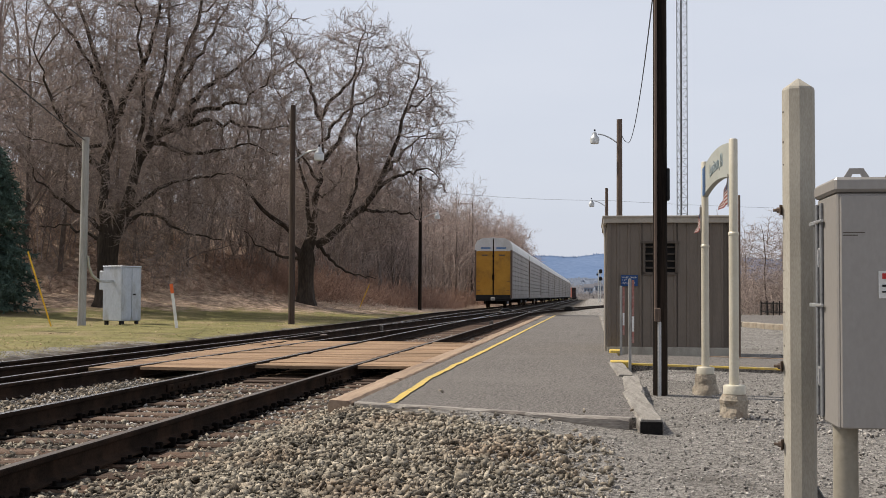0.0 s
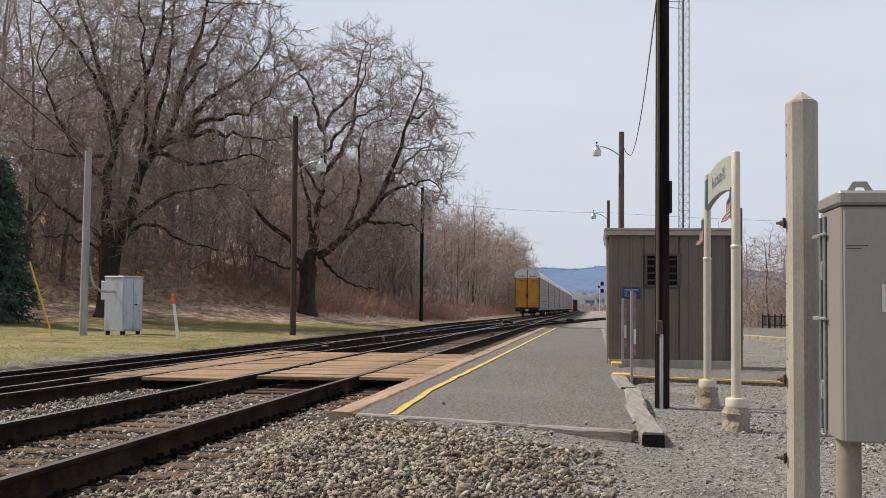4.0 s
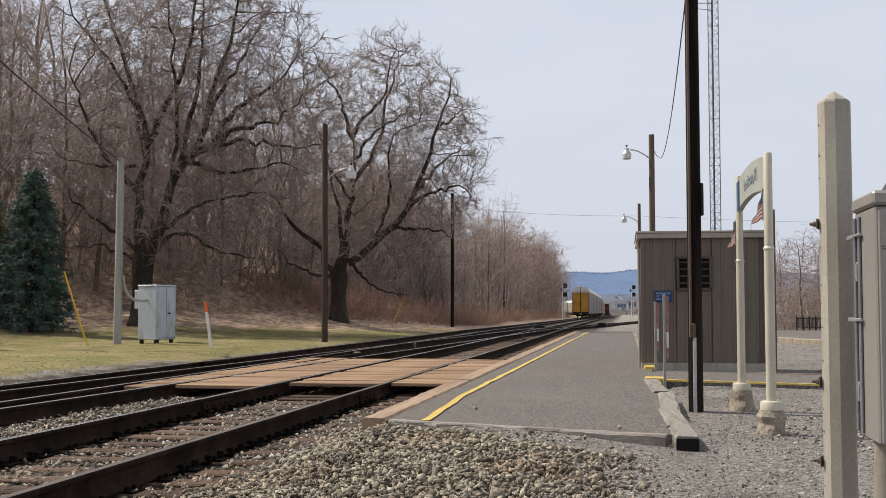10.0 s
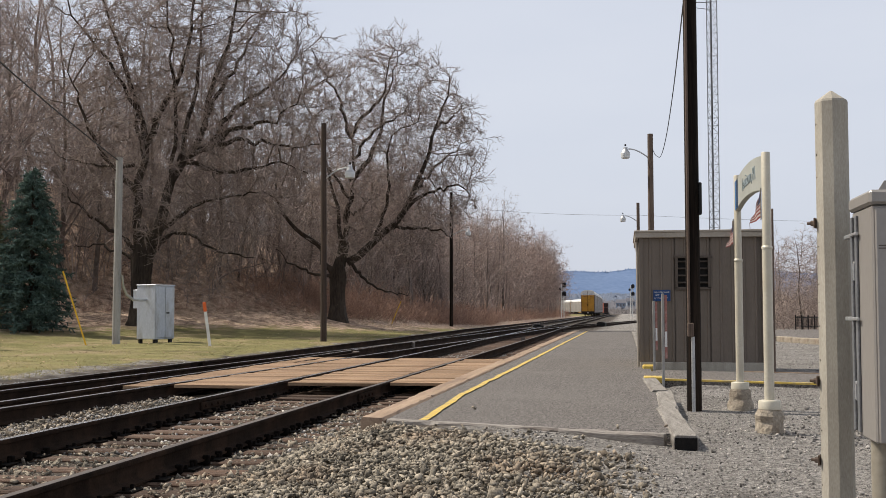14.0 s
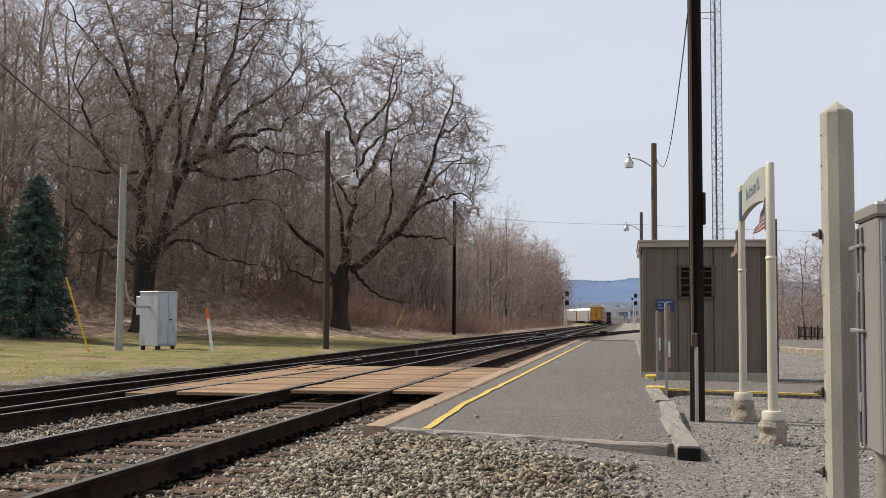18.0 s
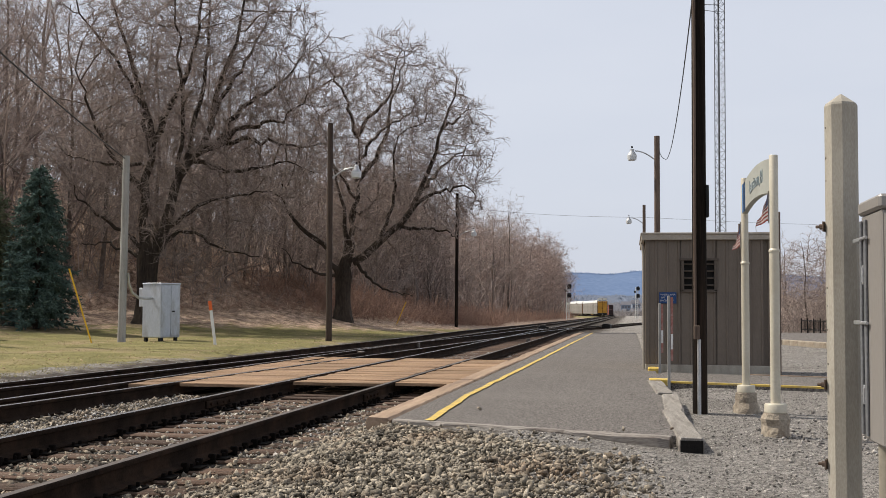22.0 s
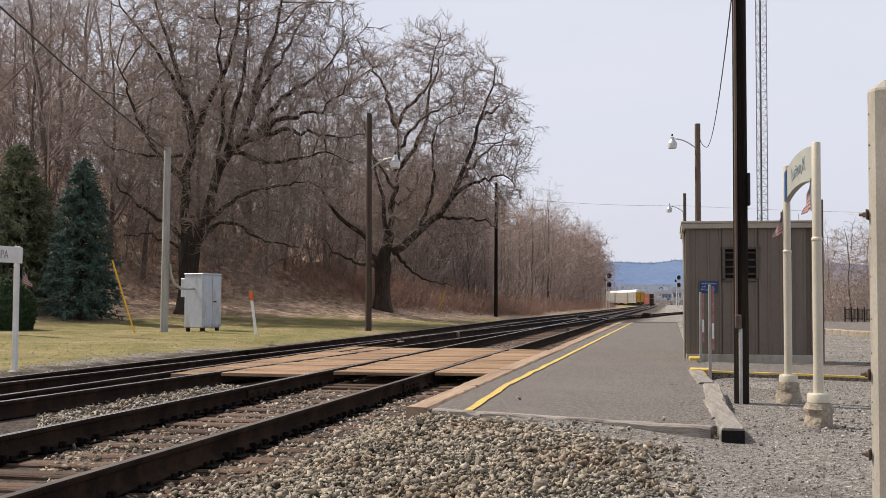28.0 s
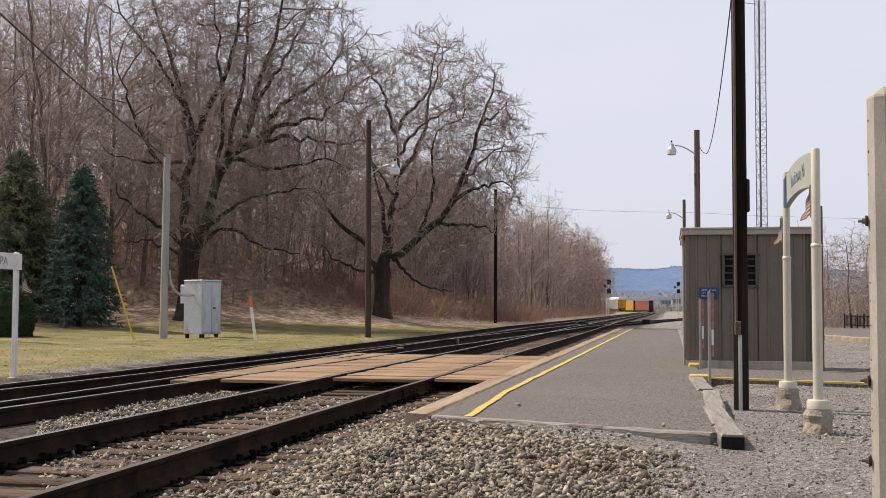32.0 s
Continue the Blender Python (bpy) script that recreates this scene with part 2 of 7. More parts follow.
M = dict(
    rail=mat("rail_side_rust", (0.013, 0.0088, 0.0068), (0.036, 0.024, 0.0175), 0.95, 0.0, 5, 80, 0.3, 0.004, stain=(0.075, 0.044, 0.028), stain_scale=1.5, stain_amt=0.5, spec=0.06),
    iron=mat("track_iron", (0.0035, 0.003, 0.0028), (0.011, 0.008, 0.0065), 0.9, 0.0, 9, 60, 0.2, 0.003, spec=0.06),
    rail_top=mat("rail_head_polished", (0.55, 0.53, 0.52), (0.75, 0.73, 0.71), 0.27, 0.9, 3, 50, 0.05, 0.002, stretch=(1, 0.05, 1)),
    rail_dull=mat("rail_head_dull", (0.09, 0.075, 0.065), (0.2, 0.17, 0.15), 0.5, 0.6, 3, 50, 0.1, 0.002, stretch=(1, 0.05, 1)),
    tie=mat("tie_wood", (0.036, 0.021, 0.0145), (0.165, 0.102, 0.071), 0.92, 0, 3, 40, 0.8, 0.014, rnd=0.35, stretch=(0.6, 7, 7), stain=(0.20, 0.15, 0.12), stain_scale=1.2),
    ballast=mat("ballast_bed", (0.022, 0.018, 0.015), (0.105, 0.088, 0.072), 0.95, 0, 9, 34, 1.0, 0.05, stain=(0.10, 0.066, 0.045), stain_scale=0.5, lo=0.4, hi=0.6),
    stone=mat("ballast_stone", (0.095, 0.083, 0.064), (0.385, 0.337, 0.268), 0.9, 0, 22, 110, 0.25, 0.004, island=0.58, stain=(0.21, 0.14, 0.09), stain_scale=0.9, stain_amt=0.6, lo=0.38, hi=0.62),
    stone_grey=mat("ballast_stone_grey", (0.115, 0.105, 0.097), (0.41, 0.382, 0.352), 0.9, 0, 14, 70, 0.2, 0.004, island=0.75, lo=0.38, hi=0.62),
    gravel=mat("gravel_ground", (0.070, 0.064, 0.058), (0.44, 0.41, 0.375), 0.95, 0, 26, 95, 1.0, 0.03, stain=(0.075, 0.066, 0.058), stain_scale=0.8, stain_amt=0.4, lo=0.40, hi=0.60),
    asphalt=mat("platform_asphalt", (0.044, 0.039, 0.036), (0.245, 0.223, 0.205), 0.94, 0, 34, 120, 1.0, 0.007, lo=0.42, hi=0.60, stain=(0.185, 0.170, 0.157), stain_scale=0.5, stain_amt=0.35),
    plank=mat("crossing_plank", (0.18, 0.108, 0.062), (0.42, 0.285, 0.178), 0.88, 0, 3.0, 34, 0.6, 0.009, rnd=0.22, stretch=(0.5, 7, 7), stain=(0.115, 0.07, 0.05), stain_scale=1.3, stain_amt=0.65),
    edge_wood=mat("edge_timber", (0.225, 0.155, 0.104), (0.385, 0.285, 0.205), 0.88, 0, 2.5, 30, 0.5, 0.008, rnd=0.12, stretch=(7, 0.5, 7), stain=(0.15, 0.1, 0.075), stain_scale=0.8),
    grey_wood=mat("weathered_timber", (0.15, 0.135, 0.12), (0.36, 0.335, 0.30), 0.92, 0, 2.2, 30, 0.7, 0.012, rnd=0.15, stretch=(6, 0.6, 6), stain=(0.07, 0.055, 0.045), stain_scale=1.6, stain_amt=0.7),
    grey_wood_x=mat("weathered_timber_across", (0.17, 0.15, 0.135), (0.38, 0.35, 0.315), 0.92, 0, 2.2, 30, 0.7, 0.012, rnd=0.15, stretch=(0.6, 6, 6), stain=(0.08, 0.06, 0.05), stain_scale=1.6, stain_amt=0.7),
    black_end=mat("timber_end_black", (0.004, 0.004, 0.004), (0.012, 0.010, 0.009), 0.9, 0, 8, 60, 0.5, 0.01),
    yellow=mat("yellow_paint", (0.50, 0.345, 0.065), (0.64, 0.465, 0.12), 0.75, 0, 5, 70, 0.3, 0.004, stain=(0.27, 0.225, 0.15), stain_scale=7.0, stain_amt=0.85),
    lawn=mat("lawn", (0.118, 0.112, 0.036), (0.25, 0.222, 0.088), 0.95, 0, 1.1, 24, 1.0, 0.05, lo=0.40, hi=0.60, stain=(0.31, 0.23, 0.14), stain_scale=0.3, stain_amt=0.85),
    litter=mat("leaf_litter", (0.17, 0.108, 0.076), (0.72, 0.54, 0.41), 0.95, 0, 3.0, 26, 1.0, 0.08, lo=0.42, hi=0.58, stain=(0.40, 0.30, 0.22), stain_scale=0.4, stain_amt=0.5),
    bark=mat("bark", (0.024, 0.0185, 0.0145), (0.074, 0.057, 0.0445), 0.95, 0, 2.0, 14, 1.0, 0.04, stretch=(1, 1, 0.25)),
    branch=mat("branch_bark", (0.095, 0.076, 0.064), (0.225, 0.18, 0.152), 0.95, 0, 2.0, 14, 0.6, 0.02),
    twig=mat("twigs", (0.18, 0.141, 0.123), (0.40, 0.326, 0.291), 0.95, 0, 1.0, 6, 0, 0.01, island=0.42),
    wood_bark=mat("woodland_bark", (0.193, 0.151, 0.132), (0.43, 0.35, 0.314), 0.95, 0, 0.35, 5, 0.3, 0.03, island=0.45),
    stem=mat("woodland_stem", (0.085, 0.067, 0.057), (0.215, 0.172, 0.148), 0.95, 0, 1.0, 8, 0.5, 0.03, island=0.45, stretch=(1, 1, 0.3)),
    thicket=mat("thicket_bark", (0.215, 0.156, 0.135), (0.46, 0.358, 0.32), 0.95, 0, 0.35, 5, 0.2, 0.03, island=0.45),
    brush=mat("brush_twigs", (0.25, 0.152, 0.112), (0.47, 0.305, 0.23), 0.95, 0, 0.3, 4, 0, 0.02, island=0.4),
    needles=mat("spruce_needles", (0.022, 0.046, 0.036), (0.135, 0.20, 0.172), 0.85, 0, 1.5, 9, 0, 0.02, island=0.5),
    needles_olive=mat("spruce_needles_olive", (0.075, 0.095, 0.052), (0.225, 0.245, 0.15), 0.85, 0, 1.5, 9, 0, 0.02, island=0.4),
    hedge=mat("hedge_leaves", (0.012, 0.03, 0.012), (0.045, 0.08, 0.03), 0.7, 0, 2.5, 12, 0, 0.02, island=0.4),
    pole_dark=mat("creosoted_pole", (0.005, 0.004, 0.0034), (0.019, 0.0135, 0.0105), 0.85, 0, 2, 24, 0.7, 0.012, stretch=(6, 6, 0.3), spec=0.1, stain=(0.06, 0.042, 0.03), stain_scale=1.2, stain_amt=0.5),
    pole_brown=mat("pole_brown", (0.075, 0.054, 0.042), (0.19, 0.14, 0.11), 0.9, 0, 2, 24, 0.5, 0.012, stretch=(6, 6, 0.3)),
    pole_umber=mat("pole_umber", (0.032, 0.023, 0.018), (0.088, 0.062, 0.048), 0.9, 0, 2, 24, 0.5, 0.012, stretch=(6, 6, 0.3)),
    pole_grey=mat("pole_grey", (0.22, 0.215, 0.20), (0.40, 0.39, 0.37), 0.85, 0, 2, 24, 0.3, 0.008, stretch=(5, 5, 0.3)),
    concrete=mat("concrete", (0.30, 0.275, 0.23), (0.44, 0.41, 0.35), 0.88, 0, 6, 160, 0.10, 0.003, stain=(0.19, 0.172, 0.145), stain_scale=2.6, stain_amt=0.6, stretch=(1, 1, 0.3)),
    siding=mat("shed_siding", (0.135, 0.112, 0.092), (0.185, 0.155, 0.128), 0.6, 0.1, 1.5, 30, 0.1, 0.003, stretch=(3, 3, 0.4), stain=(0.11, 0.088, 0.07), stain_scale=1.2),
    vent=mat("vent_frame", (0.07, 0.055, 0.045), (0.11, 0.09, 0.073), 0.6, 0.1, 2, 30, 0.1, 0.003),
    footing=mat("rough_footing", (0.23, 0.195, 0.15), (0.44, 0.385, 0.31), 0.95, 0, 7, 40, 0.9, 0.02, stain=(0.17, 0.12, 0.08), stain_scale=4, stain_amt=0.7),
    panel_grey=mat("sign_panel", (0.33, 0.34, 0.305), (0.41, 0.42, 0.38), 0.5, 0, 2, 40, 0.05, 0.002),
    trim=mat("shed_trim", (0.30, 0.27, 0.225), (0.40, 0.36, 0.31), 0.6, 0.1, 2, 30, 0.1, 0.003),
    # beige pipe paint darkened, with the pipe's shade in the colour
    pipe=mat("pipe_paint_shaded", (0.24, 0.215, 0.17), (0.33, 0.30, 0.245), 0.6, 0.1, 2, 40, 0.05, 0.002, stain=(0.20, 0.17, 0.12), stain_scale=2.5, stain_amt=0.5),
    black=mat("black_metal", (0.010, 0.010, 0.011), (0.03, 0.03, 0.03), 0.5, 0.4, 6, 60, 0.1, 0.002),
    dark=mat("gap_shade", (0.006, 0.006, 0.006), (0.014, 0.013, 0.012), 0.9, 0, 6, 60, 0),
    beige=mat("beige_enamel", (0.50, 0.46, 0.37), (0.60, 0.56, 0.46), 0.45, 0.1, 2, 40, 0.05, 0.002, stain=(0.42, 0.37, 0.28), stain_scale=2.5, stain_amt=0.4),
    cabinet=mat("cabinet_grey", (0.285, 0.266, 0.248), (0.33, 0.311, 0.293), 0.42, 0.25, 1.2, 50, 0.03, 0.002, stain=(0.25, 0.23, 0.212), stain_scale=1.2, stain_amt=0.4, stretch=(1, 1, 0.5)),
    case=mat("signal_case", (0.40, 0.435, 0.50), (0.54, 0.58, 0.645), 0.5, 0.2, 2, 40, 0.08, 0.003, stain=(0.27, 0.27, 0.265), stain_scale=1.8, stain_amt=0.8, stretch=(1, 1, 0.35)),
    galv=mat("galvanised", (0.36, 0.37, 0.38), (0.56, 0.57, 0.58), 0.45, 0.7, 5, 60, 0.1, 0.002),
    white=mat("white_paint", (0.62, 0.62, 0.60), (0.78, 0.78, 0.76), 0.55, 0, 3, 50, 0.05, 0.002, stain=(0.45, 0.43, 0.39), stain_scale=2, stain_amt=0.4),
    orange=mat("orange_plastic", (0.62, 0.10, 0.02), (0.72, 0.16, 0.04), 0.5, 0, 3, 50, 0.05),
    red_faded=mat("red_tape_faded", (0.24, 0.085, 0.07), (0.36, 0.17, 0.145), 0.6, 0, 9, 50, 0.05, stain=(0.42, 0.36, 0.33), stain_scale=6, stain_amt=0.6),
    flag_red=mat("flag_red", (0.20, 0.045, 0.045), (0.30, 0.08, 0.07), 0.85, 0, 9, 60, 0.1),
    flag_white=mat("flag_white", (0.42, 0.40, 0.38), (0.56, 0.54, 0.51), 0.85, 0, 9, 60, 0.1),
    red=mat("red_tape", (0.42, 0.025, 0.022), (0.52, 0.05, 0.045), 0.5, 0, 3, 50, 0.05),
    emblem=mat("emblem_blue", (0.05, 0.14, 0.32), (0.08, 0.20, 0.42), 0.45, 0, 3, 50, 0.03),
    blue=mat("sign_blue", (0.010, 0.045, 0.15), (0.018, 0.065, 0.19), 0.45, 0, 3, 50, 0.03),
    flag_blue=mat("flag_blue", (0.03, 0.035, 0.075), (0.06, 0.065, 0.11), 0.8, 0, 6, 60, 0.1),
    guard_yellow=mat("guy_guard_yellow", (0.62, 0.36, 0.02), (0.72, 0.45, 0.04), 0.5, 0, 3, 50, 0.05),
    rack_yellow=mat("rack_yellow", (0.42, 0.205, 0.026), (0.56, 0.295, 0.045), 0.65, 0, 1.2, 20, 0.1, 0.005, stain=(0.22, 0.115, 0.03), stain_scale=0.8, stain_amt=0.6),
    rack_white=mat("rack_white", (0.60, 0.60, 0.59), (0.74, 0.74, 0.73), 0.55, 0, 1.0, 20, 0.05, 0.005, stain=(0.46, 0.43, 0.39), stain_scale=0.7, stain_amt=0.5),
    rack_side=mat("rack_side", (0.20, 0.185, 0.17), (0.34, 0.315, 0.295), 0.6, 0.2, 0.8, 20, 0.1, 0.005, stain=(0.16, 0.115, 0.09), stain_scale=0.6, stain_amt=0.7, rnd=0.1),
    box_red=mat("container_red", (0.21, 0.065, 0.05), (0.30, 0.10, 0.08), 0.6, 0.1, 0.5, 10, 0.1, 0.005, rnd=0.2),
    box_rust=mat("container_maroon", (0.10, 0.035, 0.03), (0.16, 0.06, 0.05), 0.6, 0.1, 0.5, 10, 0.1, 0.005),
    # containers' end faces: their shade is put into this near-black maroon
    box_end_shade=mat("container_end_shade", (0.018, 0.010, 0.010), (0.045, 0.025, 0.024), 0.8, 0.0, 0.5, 10, 0.1, 0.005),
    # ridge colour has the blue haze of distance mixed into it
    far_hill=mat("far_ridge_hazed", (0.105, 0.155, 0.265), (0.145, 0.20, 0.315), 1.0, 0, 0.012, 0.09, 0, 0.01, spec=0, island=0.10),
    # valley tones: haze is put into these base colours, bluer with distance
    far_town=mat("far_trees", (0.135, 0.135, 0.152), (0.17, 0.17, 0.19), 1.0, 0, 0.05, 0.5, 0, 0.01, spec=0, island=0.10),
    far_slope=mat("far_slope_hazed", (0.135, 0.16, 0.215), (0.168, 0.194, 0.25), 1.0, 0, 0.02, 0.2, 0, 0.01, spec=0, island=0.06),
    lot_trees=mat("trees_hazed", (0.108, 0.099, 0.101), (0.15, 0.14, 0.142), 1.0, 0, 0.05, 0.5, 0, 0.01, spec=0, island=0.12),
    grit=mat("asphalt_grit", (0.085, 0.075, 0.068), (0.26, 0.24, 0.22), 0.9, 0, 9, 60, 0, 0.01, island=0.7),
    sign_letter=mat("sign_lettering", (0.27, 0.325, 0.345), (0.31, 0.365, 0.385), 0.5, 0, 3, 50, 0, 0.01),
    mast=mat("mast_steel", (0.13, 0.135, 0.145), (0.24, 0.245, 0.26), 0.6, 0.4, 5, 60, 0.1, 0.002),
    leaf=mat("dry_leaf", (0.30, 0.20, 0.125), (0.55, 0.41, 0.28), 0.9, 0, 3, 20, 0, 0.01, island=0.4),
    grass=mat("grass_blade", (0.145, 0.128, 0.046), (0.28, 0.238, 0.105), 0.9, 0, 0.4, 6, 0, 0.01, island=0.45),
    # house wall, its colour paled and blued for haze too
    far_wall_hazed=mat("far_wall_hazed", (0.21, 0.235, 0.275), (0.27, 0.295, 0.34), 1.0, 0, 0.2, 2, 0, 0.01),
    lamp_glass=mat("lamp_lens", (0.55, 0.57, 0.58), (0.7, 0.72, 0.72), 0.3, 0, 8, 60, 0.05),
)


# ------------------------------------------------------------------ mesh tools
class Build:
    """Collects vertices and faces, then makes one mesh of them."""

    def __init__(self):
        self.v, self.f, self.mi = [], [], []
        self.slot = 0

    def add(self, vs, fs):
        o = len(self.v)
        self.v.extend(tuple(p) for p in vs)
        for f in fs:
            self.f.append(tuple(i + o for i in f))
            self.mi.append(self.slot)

    def box(self, x0, x1, y0, y1, z0, z1, b=0.0, m=None):
        """A box with chamfered edges of width b."""
        if b <= 0:
            vs = [(x, y, z) for x in (x0, x1) for y in (y0, y1) for z in (z0, z1)]
            fs = [(0, 1, 3, 2), (4, 6, 7, 5), (0, 4, 5, 1), (2, 3, 7, 6), (0, 2, 6, 4), (1, 5, 7, 3)]
        else:
            bm = bmesh.new()
            bmesh.ops.create_cube(bm, size=1.0, matrix=Matrix.Translation(((x0 + x1) / 2, (y0 + y1) / 2, (z0 + z1) / 2))
                                  @ Matrix.Diagonal((x1 - x0, y1 - y0, z1 - z0, 1)))
            bmesh.ops.bevel(bm, geom=bm.edges[:], offset=b, segments=1, affect='EDGES')
            vs = [tuple(q.co) for q in bm.verts]
            bm.verts.index_update()
            fs = [tuple(q.index for q in f.verts) for f in bm.faces]
            bm.free()
        if m is not None:
            vs = [tuple(m @ Vector(p)) for p in vs]
        self.add(vs, fs)
        return self

    def tube(self, pts, radii, n=10, cap=True):
        """A round bar along a line of points."""
        pts = [Vector(p) for p in pts]
        if not isinstance(radii, (list, tuple)):
            radii = [radii] * len(pts)
        vs, fs = [], []
        up = None
        for i, p in enumerate(pts):
            d = (pts[min(i + 1, len(pts) - 1)] - pts[max(i - 1, 0)]).normalized()
            if up is None:
                up = Vector((1, 0, 0)) if abs(d.x) < 0.9 else Vector((0, 1, 0))
            a = (up - d * up.dot(d)).normalized()
            up = a
            c = d.cross(a)
            for k in range(n):
                t = 2 * math.pi * (k + 0.5) / n
                vs.append(p + (a * math.cos(t) + c * math.sin(t)) * radii[i])
        for i in range(len(pts) - 1):
            for k in range(n):
                j = (k + 1) % n
                fs.append((i * n + k, i * n + j, (i + 1) * n + j, (i + 1) * n + k))
        if cap:
            fs.append(tuple(range(n))[::-1])
            fs.append(tuple(range((len(pts) - 1) * n, len(pts) * n)))
        self.add(vs, fs)
        return self

    def lathe(self, prof, c=(0, 0, 0), n=16):
        """A body of revolution about z: profile of (radius, height)."""
        vs = [(c[0] + r * math.cos(2 * math.pi * k / n), c[1] + r * math.sin(2 * math.pi * k / n), c[2] + z) for r, z in prof for k in range(n)]
        fs = [(i * n + k, i * n + (k + 1) % n, (i + 1) * n + (k + 1) % n, (i + 1) * n + k) for i in range(len(prof) - 1) for k in range(n)]
        fs.append(tuple(range(n))[::-1])
        fs.append(tuple(range((len(prof) - 1) * n, len(prof) * n)))
        self.add(vs, fs)
        return self

    def sweep(self, prof, line, closed=True):
        """A profile of (across, up) carried along a line of (x, y, z), across = square to the line in plan."""
        n = len(prof)
        vs, fs = [], []
        for i, p in enumerate(line):
            a, b = line[max(i - 1, 0)], line[min(i + 1, len(line) - 1)]
            d = Vector((b[0] - a[0], b[1] - a[1], 0)).normalized()
            s = Vector((d.y, -d.x, 0))
            for u, w in prof:
                vs.append((p[0] + s.x * u, p[1] + s.y * u, p[2] + w))
        for i in range(len(line) - 1):
            for k in range(n if closed else n - 1):
                j = (k + 1) % n
                fs.append((i * n + k, i * n + j, (i + 1) * n + j, (i + 1) * n + k))
        if closed:
            fs.append(tuple(range(n))[::-1])
            fs.append(tuple(range((len(line) - 1) * n, len(line) * n)))
        self.add(vs, fs)
        return self

    def turn(self, m):
        self.v = [tuple(m @ Vector(p)) for p in self.v]
        return self

    def mesh(self, name, mats, smooth=False):
        me = bpy.data.meshes.new(name)
        me.from_pydata(self.v, [], self.f)
        for q in (mats if isinstance(mats, (list, tuple)) else [mats]):
            me.materials.append(q)
        if max(self.mi, default=0):
            me.polygons.foreach_set("material_index", self.mi)
        bm = bmesh.new()
        bm.from_mesh(me)
        bmesh.ops.recalc_face_normals(bm, faces=bm.faces[:])
        bm.to_mesh(me)
        bm.free()
        if smooth:
            me.shade_smooth()
            me.set_sharp_from_angle(angle=radians(40))
        return me


def part(name, b, material, parent=None, label="", smooth=False, at=None):
    """One mesh object under a thing or a part (or a thing of its own)."""
    ob = new(name, b.mesh(name, material, smooth) if isinstance(b, Build) else b)
    if parent is not None:
        ob.parent = parent
    if at is not None:
        ob.matrix_basis = at
    if label:
        ob["label"] = label
    return ob


def thing(name, m, label, category, group="", kind=""):
    ob = new(name)
    ob.empty_display_size = 0.2
    ob.matrix_basis = m
    return tagged(ob, label, category, group, kind)


def big_mesh(name, verts, faces, material):
    """A mesh from arrays: verts (n, 3), faces (m, k)."""
    me = bpy.data.meshes.new(name)
    verts = np.asarray(verts, dtype=np.float32)
    faces = np.asarray(faces, dtype=np.int32)
    me.vertices.add(len(verts))
    me.vertices.foreach_set("co", verts.ravel())
    k = faces.shape[1]
    me.loops.add(faces.size)
    me.loops.foreach_set("vertex_index", faces.ravel())
    me.polygons.add(len(faces))
    me.polygons.foreach_set("loop_start", np.arange(0, faces.size, k, dtype=np.int32))
    me.update(calc_edges=True)
    me.materials.append(material)
    return me


# ------------------------------------------------------------------ plan
RNG = np.random.default_rng(7)
_ys = np.arange(-60.0, 1300.0, 1.0)
_slope = np.interp(_ys, [40, 60, 90, 110, 250, 330, 370, 400, 430, 455, 480, 520, 600, 700, 900], [0, 0.015, 0.02, 0.0, 0.0, 0.0, 0.010, 0.034, 0.062, 0.16, 0.24, 0.28, 0.36, 0.5, 1.0])
_dev = np.concatenate([[0], np.cumsum(_slope)[:-1]])


def dev(y):
    """How far the line has swung to the left at y."""
    return float(np.interp(y, _ys, _dev))


def fall(y):
    """How far the line has dropped at y."""
    return float(np.interp(y, [60, 100, 200, 420, 620, 900], [0, 0.17, 0.32, 0.50, 0.55, 0.55]))


def crossover(y):
    """How far the crossover has left the far track at y."""
    return float(np.interp(y, [-6, 0, 6, 15.5, 24, 33, 50, 66, 74, 80], [0, 0.06, 0.24, 0.66, 1.03, 1.45, 2.26, 3.05, 3.42, 3.53]))


NEAR_C, FAR_C, GAUGE = -4.09, -7.62, 1.505


def woods_edge(y):
    return float(np.interp(y, [-60, 20, 40, 48, 58, 70, 90, 260, 300, 400], [-60, -41, -32, -27, -17.2, -14.2, -13.0, -13.2, -16, -40]))


